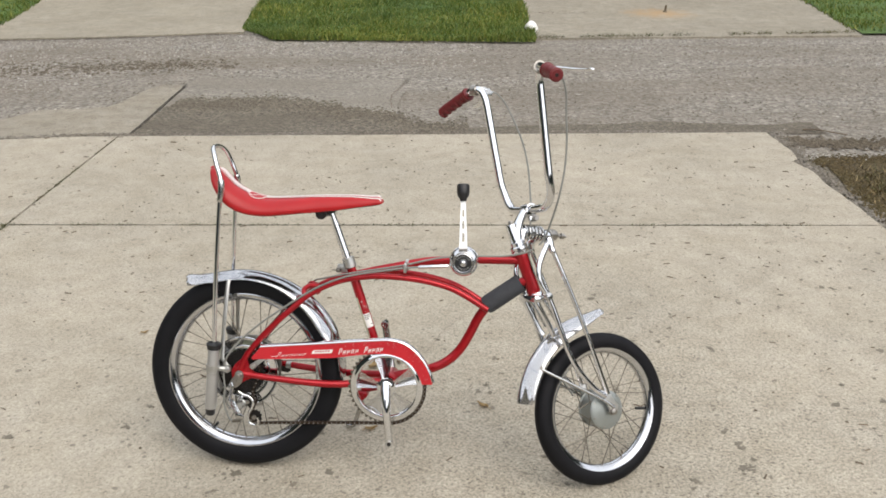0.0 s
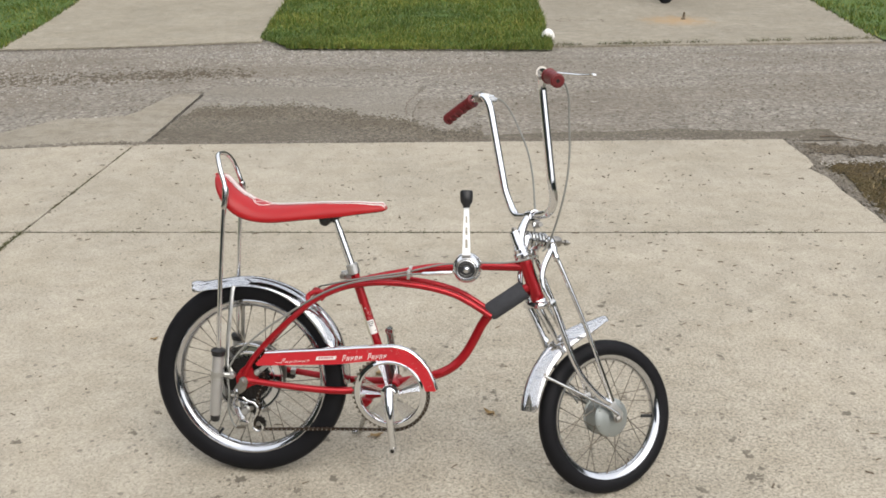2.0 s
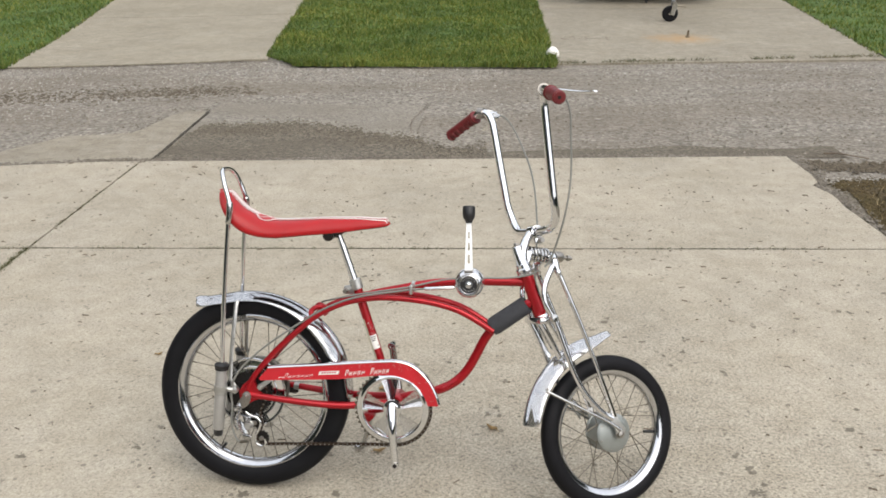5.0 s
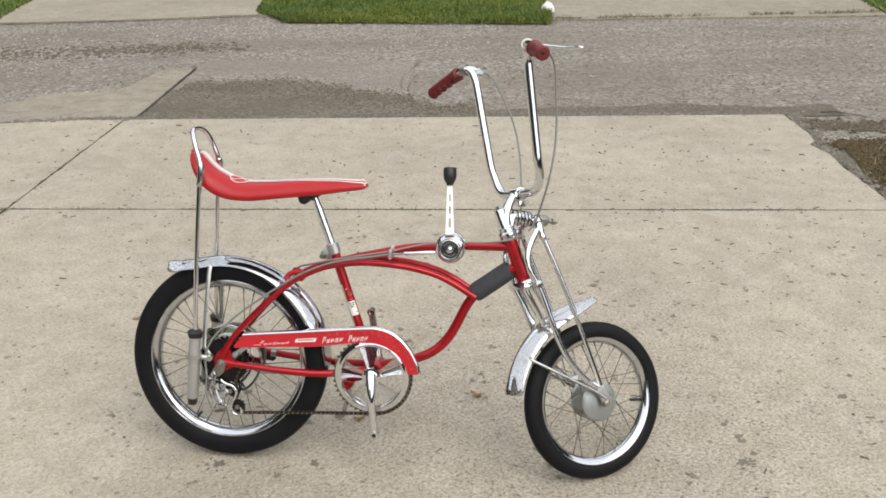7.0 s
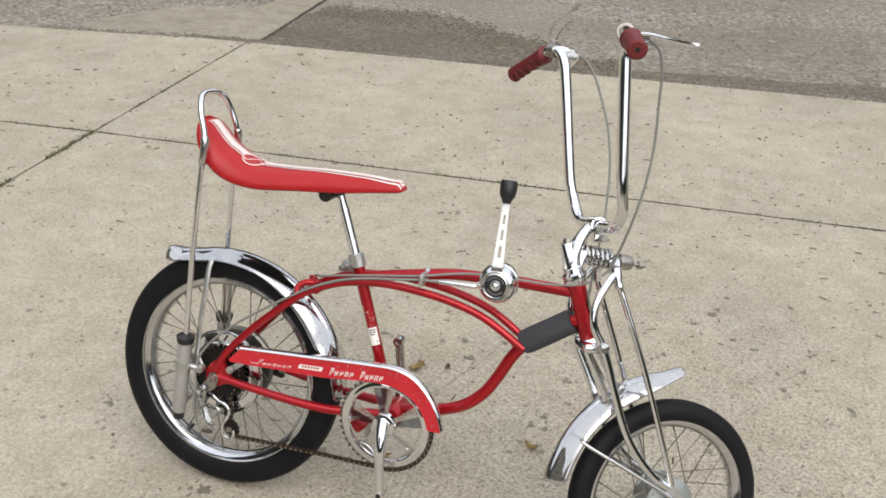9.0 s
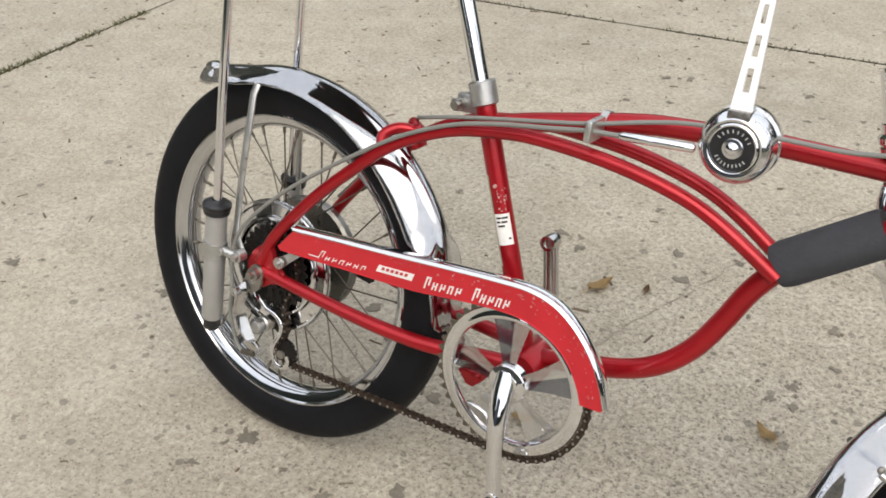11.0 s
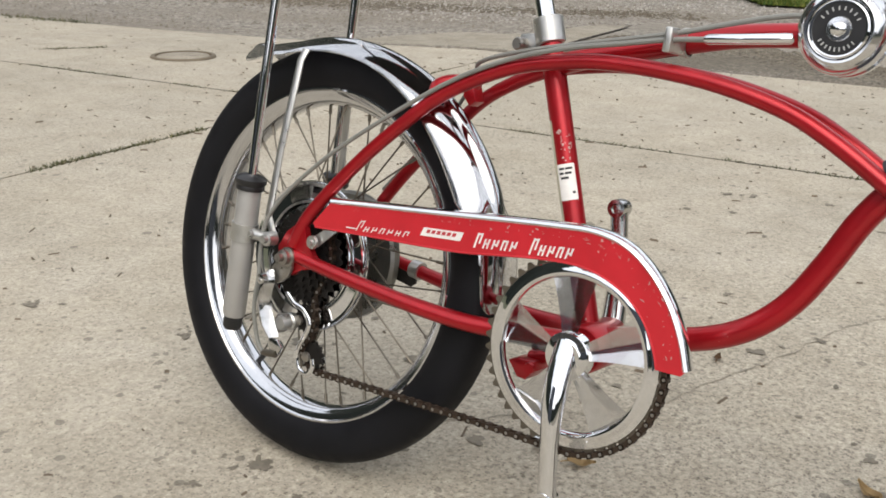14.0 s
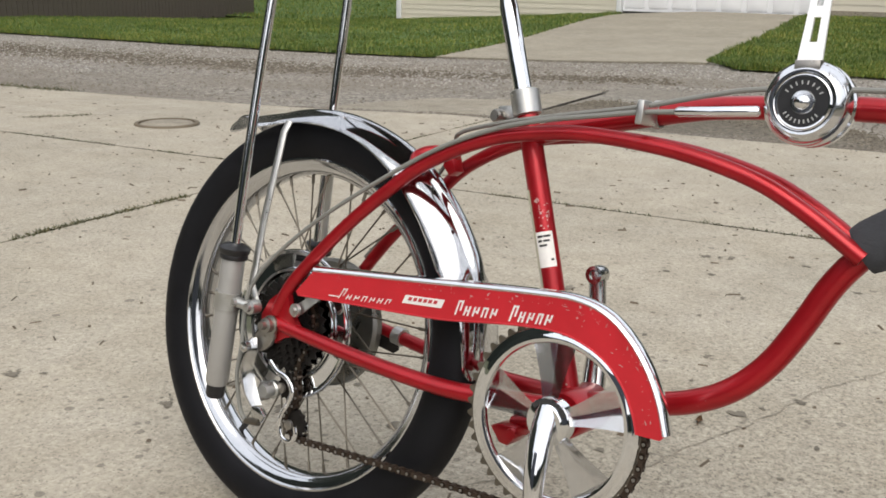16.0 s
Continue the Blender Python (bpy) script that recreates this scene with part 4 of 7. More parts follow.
for z in (0.4, 1.4):
    bm = BM()
    a = fd.cross(Vector((0, 0, 1))) * 0.03
    for i in range(5):
        p0, p1 = fd * (2.4 * i), fd * (2.4 * i + 2.39)
        z0, z1 = gz(-15.2 + p0.x, 11.2 + p0.y), gz(-15.2 + p1.x, 11.2 + p1.y)
        rod(bm, p0 - a + Vector((0, 0, z + z0)), p1 - a + Vector((0, 0, z + z1)), 0.03, 4)
    part("rail", bm, FENCE_WOOD, fence)

# a board fence beyond the side driveway, mostly above the view
back_fence = empty("wooden_fence", pose(-0.2, 24.0, 0))
tagged(back_fence, "shaded grey board fence behind the driveway", "fence")
for i in range(60):
    part("fence_board", board_me, FENCE_WOOD, back_fence, "", pose(0.15 * i, 0, -0.1 + frng.uniform(-0.03, 0.02), 0, frng.uniform(-0.5, 0.5), 0))

# trailer standing on its jack
trailer = empty("utility_trailer", pose(2.77, 13.5, 0.0, 0, 0, 0))
tagged(trailer, "grey utility trailer propped on a small jack wheel", "trailer")
jack = part("jack_post", tube(BM(), [(0.03, 0.08, 0.19), (0.03, 0.08, 0.95)], 0.028, 14), TRAILER_GREY, trailer, "grey steel jack tube")
part("jack_fork", plate(BM(), [(-0.02, 0.10), (0.03, 0.08), (0.07, 0.21), (0.05, 0.27), (0.005, 0.27)], -0.045, -0.038), CHROME_WORN, jack)
part("jack_fork", plate(BM(), [(-0.02, 0.10), (0.03, 0.08), (0.07, 0.21), (0.05, 0.27), (0.005, 0.27)], 0.038, 0.045), CHROME_WORN, jack)
part("jack_wheel", lathe(BM(), [(0.02, -0.03), (0.095, -0.03), (0.108, -0.018), (0.108, 0.018), (0.095, 0.03), (0.02, 0.03)], 32, (-0.02, 0, 0.109), closed=True), RUBBER, jack, "black solid rubber wheel")
part("jack_handle", tube(BM(), spline([(0.06, 0.04, 0.2), (0.14, 0.03, 0.2), (0.2, 0.03, 0.19)], 4), 0.005, 6), IRON, jack)
part("safety_chain", tube(BM(), spline([(-0.34, 0.1, 0.8), (-0.36, 0.1, 0.45), (-0.34, 0.08, 0.24)], 6), 0.013, 8), BLACK, trailer, "black hanging cable")
part("brake_hose", tube(BM(), spline([(-0.02, 0.05, 0.7), (-0.03, 0.05, 0.42), (0.0, 0.05, 0.29)], 6), 0.008, 8), BLACK, trailer)
bm = BM()
rod(bm, (0.0, -0.5, 0.85), (-0.75, 2.2, 0.75), 0.045, 4)
rod(bm, (0.0, -0.5, 0.85), (0.85, 2.2, 0.75), 0.045, 4)
part("tongue", bm, TRAILER_GREY, trailer)
part("trailer_body", box(BM(), (-1.1, 2.2, 0.6), (1.3, 6.0, 2.2), 0.03), TRAILER_GREY, trailer)
for sx in (-1.05, 1.05):
    part("trailer_wheel", lathe(BM(), [(0.08, -0.08), (0.29, -0.08), (0.33, -0.05), (0.33, 0.05), (0.29, 0.08), (0.08, 0.08)], 32, (sx + 0.1, 4.2, 0.33), axis="X", closed=True), RUBBER, trailer)

# far line of trees that closes the horizon
bm = BM()
ringv = []
for k in range(240):
    a = 6.283185 * k / 240
    r = 62 + 8 * noise.noise(Vector((math.cos(a) * 3, math.sin(a) * 3, 2)))
    h = 22.0 + 6.0 * noise.noise(Vector((math.cos(a) * 7, math.sin(a) * 7, 5))) + 2.0 * noise.noise(Vector((math.cos(a) * 31, math.sin(a) * 31, 9)))
    h += 14.0 * step((a - 1.75) / 0.3) * step((4.1 - a) / 0.3)      # taller trees to the west
    h -= 13.0 * step((a - 4.1) / 0.3) * step((6.2 - a) / 0.4)       # low ones to the south
    ringv.append((bm.verts.new((r * math.cos(a), 6 + r * math.sin(a), -0.5)), bm.verts.new((r * math.cos(a), 6 + r * math.sin(a), h))))
for k in range(240):
    a, b = ringv[k], ringv[(k + 1) % 240]
    bm.faces.new((a[0], b[0], b[1], a[1]))
tagged(part("backdrop", bm, TREES), "far dark line of trees on the horizon", "trees", kind="structure")

# plain dark wall added out of view, to give the chrome dark reflections
bm = box(BM(), (-2.7, -3.9, -0.1), (0.5, -3.6, 3.0), 0.02)
tagged(part("reflection_wall_south", bm, REFLECTED_DARK), "plain dark blue-grey wall added out of view for the chrome to reflect", "wall", kind="structure")

# ---- the bicycle ----
bike = empty("bicycle", pose(-0.534, 2.2695, 0.0, -10.4, 0, -6.1))
tagged(bike, "red banana-seat bicycle with tall chrome handlebar, leaning on its stand", "bicycle")
HX = Vector((0.756, 0, 0.583))
HEAD = radians(68.8)
AX = Vector((-math.cos(HEAD), 0, math.sin(HEAD)))
STEER = Matrix.Translation(HX) @ Matrix.Rotation(radians(34.6), 4, AX) @ Matrix.Translation(-HX)


def headp(d, fwd=0.0, y=0.0):
    """A point d metres up the steering axis from the middle of the head tube, and fwd ahead of it."""
    f = Vector((math.sin(HEAD), 0, math.cos(HEAD)))
    return HX + AX * d + f * fwd + Vector((0, y, 0))


def bpart(name, bm, material, label="", parent=None, sharp=38):
    return part(name, bm, material, parent or bike, label, None, sharp)


def fpart(name, bm, material, label="", parent=None, sharp=38):
    """A part that turns with the fork."""
    if parent:
        return part(name, bm, material, parent, label, None, sharp)
    return part(name, bm, material, bike, label, STEER, sharp)


# -- frame --
BB = Vector((0.397, 0, 0.262))
RW = Vector((0.0, 0, 0.269))
top = spline([(0.742, 0, 0.611), (0.66, 0, 0.609), (0.60, 0, 0.607), (0.549, 0, 0.602), (0.50, 0, 0.597), (0.462, 0, 0.590), (0.407, 0, 0.577), (0.346, 0, 0.562), (0.290, 0, 0.545)], 5)
bpart("top_tube", tube(BM(), top, 0.0115, 16), RED)
down = spline([(0.768, 0, 0.566), (0.743, 0, 0.552), (0.70, 0.004, 0.520), (0.660, 0.005, 0.486), (0.633, 0.005, 0.449), (0.611, 0.004, 0.402), (0.587, 0.003, 0.359), (0.555, 0.001, 0.3255), (0.514, 0, 0.303), (0.46, 0, 0.287), (0.405, 0, 0.272)], 5)
bpart("down_tube", tube(BM(), down, 0.0124, 18), RED)
SF = Vector((0.391, 0, 0.262))          # foot of the seat tube, on the bracket shell
seat_dir = (Vector((0.2998, 0, 0.532)) - SF).normalized()
st_top = SF + seat_dir * 0.329
st = bpart("seat_tube", tube(BM(), [SF, st_top], 0.0124, 20), RED)
bpart("bottom_bracket_shell", lathe(BM(), [(0.0, -0.036), (0.024, -0.036), (0.026, -0.033), (0.026, 0.033), (0.024, 0.036), (0.0, 0.036)], 28, BB), RED)
CANT = [(0.000, 0.066, 0.288), (0.022, 0.063, 0.333), (0.080, 0.056, 0.403), (0.136, 0.052, 0.457), (0.188, 0.043, 0.502), (0.26, 0.035, 0.5375), (0.33, 0.031, 0.5525), (0.39, 0.030, 0.5565), (0.475, 0.029, 0.5505), (0.55, 0.027, 0.5315), (0.60, 0.025, 0.5085), (0.657, 0.021, 0.474)]
for s in (-1, 1):
    bpart("cantilever_tube", tube(BM(), spline([(x, s * y + 0.007 * step((x - 0.4) / 0.22), z + 0.003 * step((x - 0.45) / 0.12)) for x, y, z in CANT], 5), 0.0082, 14), RED)
    stay = spline([(0.004, s * 0.066, 0.276), (0.07, s * 0.064, 0.269), (0.148, s * 0.060, 0.262), (0.21, s * 0.055, 0.258), (0.27, s * 0.048, 0.257), (0.33, s * 0.036, 0.262), (0.39, s * 0.026, 0.268)], 5)
    bpart("chain_stay", tube(BM(), stay, [0.0085 + 0.0015 * step(i / 20) for i in range(len(stay))], 14), RED)
    drop = [(-0.022, 0.262), (-0.024, 0.282), (-0.012, 0.303), (0.006, 0.318), (0.020, 0.318), (0.024, 0.296), (0.040, 0.281), (0.044, 0.266), (0.020, 0.262), (0.006, 0.250), (-0.010, 0.250)]
    bpart("dropout", plate(BM(), drop, s * 0.060 if s > 0 else -0.068, 0.068 if s > 0 else -0.060, 0.0015), RED)
arm = bpart("brake_arm", plate(BM(), [(-0.008, 0.262), (0.004, 0.257), (0.098, 0.244), (0.106, 0.250), (0.104, 0.262), (0.010, 0.281), (-0.006, 0.279)], 0.0560, 0.0590, 0.0008), COG, "dark brake arm clamped to the stay")
part("arm_clip", tube(BM(), [(0.094, 0.0628, 0.2672), (0.108, 0.0622, 0.2660)], 0.0122, 16), ZINC, arm)
# bridge that carries the fender between the stays
bm = tube(BM(), spline([(0.176, -0.046, 0.494), (0.168, -0.034, 0.508), (0.178, -0.016, 0.516), (0.196, 0.0, 0.514), (0.178, 0.016, 0.516), (0.168, 0.034, 0.508), (0.176, 0.046, 0.494)], 6), 0.0072, 12)
plate(bm, [(0.186, 0.516), (0.200, 0.512), (0.206, 0.496), (0.198, 0.490), (0.188, 0.500)], -0.010, 0.010, 0.002)
bpart("fender_bridge", bm, RED)
bm = BM()
tube(bm, [BB + Vector((-0.01, 0.0, -0.018)), BB + Vector((-0.075, 0, -0.036))], 0.008, 12)
plate(bm, [(0.304, 0.221), (0.316, 0.227), (0.338, 0.228), (0.341, 0.218), (0.328, 0.204), (0.318, 0.205)], -0.020, 0.012, 0.003)
lathe(bm, [(0.0, -0.024), (0.006, -0.024), (0.007, -0.020), (0.0, -0.020)], 12, (0.334, 0, 0.220))
bpart("kickstand_mount", bm, RED)
bm = tube(BM(), spline([(0.322, 0.010, 0.236), (0.318, 0.050, 0.215), (0.300, 0.110, 0.150), (0.272, 0.172, 0.072), (0.262, 0.188, 0.048), (0.240, 0.193, 0.046)], 5), 0.0068, 10)
bpart("kickstand", bm, CHROME_WORN, "chrome side stand bar")
# head tube
bm = BM()
prof = [(-0.060, 0.0165), (-0.056, 0.0180), (-0.046, 0.0175), (0.0, 0.0165), (0.040, 0.0175), (0.050, 0.0182), (0.054, 0.0170)]
tube(bm, [headp(d) for d, r in prof], [r for d, r in prof], 24)
ht = bpart("head_tube", bm, RED)
# silver badge on the front of the head tube
bm = BM()
fwd_ = Vector((math.sin(HEAD), 0, math.cos(HEAD)))
brow = []
for d, half in ((-0.026, 8), (-0.021, 22), (-0.010, 33), (0.006, 38), (0.020, 33), (0.029, 20), (0.033, 8)):
    brow.append([bm.verts.new(headp(d) + (fwd_ * math.cos(radians(half * k / 4)) + Vector((0, 1, 0)) * math.sin(radians(half * k / 4))) * 0.0190) for k in range(-4, 5)])
for a, b in zip(brow, brow[1:]):
    for k in range(8):
        bm.faces.new((a[k], a[k + 1], b[k + 1], b[k]))
bmesh.ops.solidify(bm, geom=list(bm.faces), thickness=0.0009)
part("head_badge", bm, DER_CHROME, ht, "plain oval silver badge")
# padded sleeve on the down tube
bm = tube(BM(), [Vector((0.743, 0.005, 0.5520)), Vector((0.739, 0.005, 0.5490)), Vector((0.66, 0.006, 0.489)), Vector((0.652, 0.006, 0.483))], [0.0225, 0.0245, 0.0250, 0.0230], 22)
bpart("tube_pad", bm, FOAM, "dark grey foam sleeve")
# tape and shop sticker on the seat tube
sd = seat_dir


def wrap(bm, t0, t1, a0, a1, r, seg=10):
    """A patch on the seat tube between two heights and two angles (0 is the drive side)."""
    f = Vector((sd.z, 0, -sd.x))
    g = []
    for t in (t0, t1):
        row = []
        for k in range(seg + 1):
            a = radians(a0 + (a1 - a0) * k / seg)
            row.append(bm.verts.new(SF + sd * t + (Vector((0, -1, 0)) * math.cos(a) + f * math.sin(a)) * r))
        g.append(row)
    for k in range(seg):
        bm.faces.new((g[0][k], g[0][k + 1], g[1][k + 1], g[1][k]))
    return bm


part("tape_strip", wrap(BM(), 0.128, 0.242, -82, -26, 0.01265), CREAM, st, "yellowed cream tape strip")
stk = part("shop_sticker", wrap(BM(), 0.155, 0.194, -26, 66, 0.01270), DECAL, st, "small white shop sticker with dark print")
for t, a0, a1 in ((0.189, -14, 14), (0.189, 18, 52), (0.184, -14, 8), (0.184, 14, 46), (0.179, -10, 30), (0.163, 40, 54)):
    wrap_bm = wrap(BM(), t - 0.0012, t + 0.0012, a0, a1, 0.0130)
    part("print_bar", wrap_bm, DECAL_DARK, stk)

rngs = random.Random(17)
for k in range(26):
    t, a_ = 0.196 + 0.034 * rngs.random(), rngs.uniform(-5, 62)
    da, dt = rngs.uniform(2, 12), rngs.uniform(0.0006, 0.0030)
    part("paint_scuff", wrap(BM(), t, t + dt, a_, a_ + da, 0.0127, 3), PRIMER, st)

# -- seat post, clamp and seat --
sp0 = SF + sd * 0.292
sp1 = Vector((0.231, 0, 0.722))
bpart("seat_post", tube(BM(), [sp0, sp0.lerp(sp1, 0.80), sp0.lerp(sp1, 0.86), sp1], [0.0105, 0.0105, 0.0088, 0.0088], 20), CHROME, "bright chrome seat post")
bm = tube(BM(), [SF + sd * 0.324, SF + sd * 0.3255, SF + sd * 0.3515, SF + sd * 0.353], [0.0142, 0.0165, 0.0165, 0.0138], 22)
plate(bm, [(0.2515, 0.5540), (0.2815, 0.5560), (0.2815, 0.5800), (0.2515, 0.5760)], -0.008, 0.008, 0.003)
cl = bpart("seat_clamp", bm, ZINC)
part("clamp_bolt", lathe(BM(), [(0.0, -0.022), (0.0055, -0.022), (0.0075, -0.019), (0.0075, -0.0085), (0.004, -0.0085), (0.004, 0.016), (0.0, 0.016)], 14, (0.2575, 0, 0.5650)), BOLT, cl)

PATHS = [(0.3730, 0.7480, 0.005, 0.006), (0.3723, 0.7478, 0.0115, 0.0130), (0.3702, 0.7470, 0.0168, 0.0178), (0.3645, 0.7456, 0.0200, 0.0212), (0.345, 0.742, 0.0222, 0.0243), (0.30, 0.735, 0.030, 0.030), (0.254, 0.727, 0.036, 0.035), (0.20, 0.720, 0.040, 0.041), (0.16, 0.716, 0.040, 0.047), (0.11, 0.710, 0.042, 0.055), (0.07, 0.706, 0.044, 0.060), (0.03, 0.708, 0.046, 0.064), (-0.004, 0.716, 0.049, 0.066), (-0.029, 0.729, 0.049, 0.066), (-0.048, 0.746, 0.045, 0.065), (-0.064, 0.767, 0.040, 0.061), (-0.075, 0.789, 0.034, 0.055), (-0.081, 0.807, 0.027, 0.045), (-0.084, 0.819, 0.018, 0.033), (-0.084, 0.826, 0.006, 0.016)]
SB = spline([(x, 0, z) for x, z, t, w in PATHS], 3)
ST = spline([(t, w, 0) for x, z, t, w in PATHS], 3)


def seat_point(i, u):
    """A point of the seat's skin at station i; u from -1 (near edge) over the crown to 1."""
    i = max(0, min(len(SB) - 1, i))
    a, b = SB[max(0, i - 1)], SB[min(len(SB) - 1, i + 1)]
    d = (b - a).normalized()
    nrm = Vector((d.z, 0, -d.x))
    if nrm.z < 0:
        nrm = -nrm
    t, w = ST[i].x, ST[i].y
    h = (1 - abs(u) ** 2.3) ** 0.55 if abs(u) < 1 else 0.0
    crown = t * (0.12 + 0.88 * h)
    return SB[i] + nrm * crown + Vector((0, u * w, 0)), nrm


us = [-1, -0.97, -0.9, -0.8, -0.65, -0.45, -0.2, 0, 0.2, 0.45, 0.65, 0.8, 0.9, 0.97, 1]
bm = BM()
rows = []
for i in range(len(SB)):
    row = [bm.verts.new(seat_point(i, u)[0]) for u in us]
    base = SB[i]
    w = ST[i].y
    row += [bm.verts.new(base + Vector((0, k * w * 0.94, 0))) for k in (1, 0.4, -0.4, -1)]
    rows.append(row)
for a, b in zip(rows, rows[1:]):
    n = len(a)
    for k in range(n):
        bm.faces.new((a[k], a[(k + 1) % n], b[(k + 1) % n], b[k]))
bm.faces.new(rows[0])
bm.faces.new(rows[-1])
saddle = bpart("saddle", bm, VINYL, "long red vinyl banana seat", sharp=60)
bm = BM()
prow = []
for i in range(9, len(SB) - 9):
    d = (SB[i + 1] - SB[i - 1]).normalized()
    low = Vector((-d.z, 0, d.x))
    if low.z > 0:
        low = -low
    prow.append([bm.verts.new(SB[i] + low * h + Vector((0, ST[i].y * u, 0))) for u, h in ((-0.86, 0.0003), (-0.80, 0.0016), (-0.5, 0.003), (0.5, 0.003), (0.80, 0.0016), (0.86, 0.0003))])
for a, b in zip(prow, prow[1:]):
    for k in range(5):
        bm.faces.new((a[k], a[k + 1], b[k + 1], b[k]))
part("seat_pan", bm, BLACK, saddle, "black pressed pan under the seat")


def seat_strip(bm, y0, y1, i0, i1, lift=0.0012):
    """A ribbon on the seat's crown between two lateral offsets in metres."""
    prev = None
    for i in range(i0, i1):
        w = ST[max(0, min(len(SB) - 1, i))].y
        pair = []
        for k in range(4):
            y = y0 + (y1 - y0) * k / 3
            p, q = seat_point(i, max(-0.98, min(0.98, y / w)))
            pair.append(bm.verts.new(p + q * lift))
        if prev:
            for k in range(3):
                bm.faces.new((prev[k], prev[k + 1], pair[k + 1], pair[k]))
        prev = pair


for y0, y1 in ((-0.0115, 0.0115), (-0.0175, -0.0145), (0.0145, 0.0175)):
    bm = BM()
    seat_strip(bm, y0, y1, 2, len(SB) - 2)
    part("stripe", bm, VINYL_WHITE, saddle, "white vinyl stripe")
for y0, y1 in ((-0.0113, -0.0104), (0.0104, 0.0113)):
    bm = BM()
    seat_strip(bm, y0, y1, 2, len(SB) - 2, 0.0017)
    part("pinstripe", bm, DECAL_RED, saddle)


def on_seat(x, y):
    i = min(range(len(SB)), key=lambda k: abs(SB[k].x - x) + (9 if k > len(SB) - 4 else 0))
    lo = max(0, min(len(SB) - 2, i - (1 if SB[i].x < x else 0)))
    f = (x - SB[lo].x) / ((SB[lo + 1].x - SB[lo].x) or 1)
    a, q = seat_point(lo, y / ST[lo].y)
    b, q2 = seat_point(lo + 1, y / ST[lo + 1].y)
    return a.lerp(b, f) + q * 0.0012


ring = [on_seat(0.030 + 0.031 * math.cos(a), -0.010 + 0.022 * math.sin(a)) for a in [6.2832 * k / 40 for k in range(40)]]
bm = tube(BM(), ring, 0.0013, 6, closed=True)
tube(bm, [on_seat(0.056 - 0.050 * t, -0.010 + 0.012 * math.sin(6.0 * t - 0.4)) for t in [k / 14 for k in range(15)]], 0.0013, 6)
part("emblem_ring", bm, VINYL_WHITE, saddle, "round white emblem outline")
bm = BM()
vs = [[bm.verts.new(on_seat(0.030 + 0.030 * r * math.cos(a), -0.010 + 0.0212 * r * math.sin(a)) + Vector((0, 0, 0.0006))) for a in [6.2832 * k / 30 for k in range(30)]] for r in (0.05, 0.4, 0.7, 1.0)]
for a, b in zip(vs, vs[1:]):
    for k in range(30):
        bm.faces.new((a[k], a[(k + 1) % 30], b[(k + 1) % 30], b[k]))
bm.faces.new(vs[0])
part("emblem_ground", bm, VINYL, saddle)
bm = BM()
plate(bm, [(0.198, 0.722), (0.252, 0.728), (0.248, 0.719), (0.224, 0.709), (0.207, 0.709)], -0.020, 0.020, 0.003)
bpart("saddle_bracket", bm, BLACK)
bm = lathe(BM(), [(0.0, -0.030), (0.010, -0.030), (0.0145, -0.026), (0.0145, 0.026), (0.010, 0.030), (0.0, 0.030)], 20, (0.211, 0, 0.714))
bpart("saddle_clamp_nut", bm, COG)

# -- sissy bar and shock struts --
sis = [(-0.064, -0.087, 0.33), (-0.060, -0.084, 0.46), (-0.054, -0.080, 0.60), (-0.046, -0.0755, 0.735), (-0.042, -0.0765, 0.757), (-0.040, -0.0755, 0.785), (-0.045, -0.071, 0.808), (-0.056, -0.066, 0.839), (-0.065, -0.055, 0.862), (-0.075, -0.033, 0.876), (-0.078, -0.006, 0.879)]
FAR_LEG = 0.74          # the bar is bent: its far leg stands closer to the wheel
loop = sis + [(x, -y * FAR_LEG, z) for x, y, z in reversed(sis[:-1])]
sissy = bpart("sissy_bar", tube(BM(), spline(loop, 5), 0.0062, 12), CHROME, "tall chrome loop behind the seat")
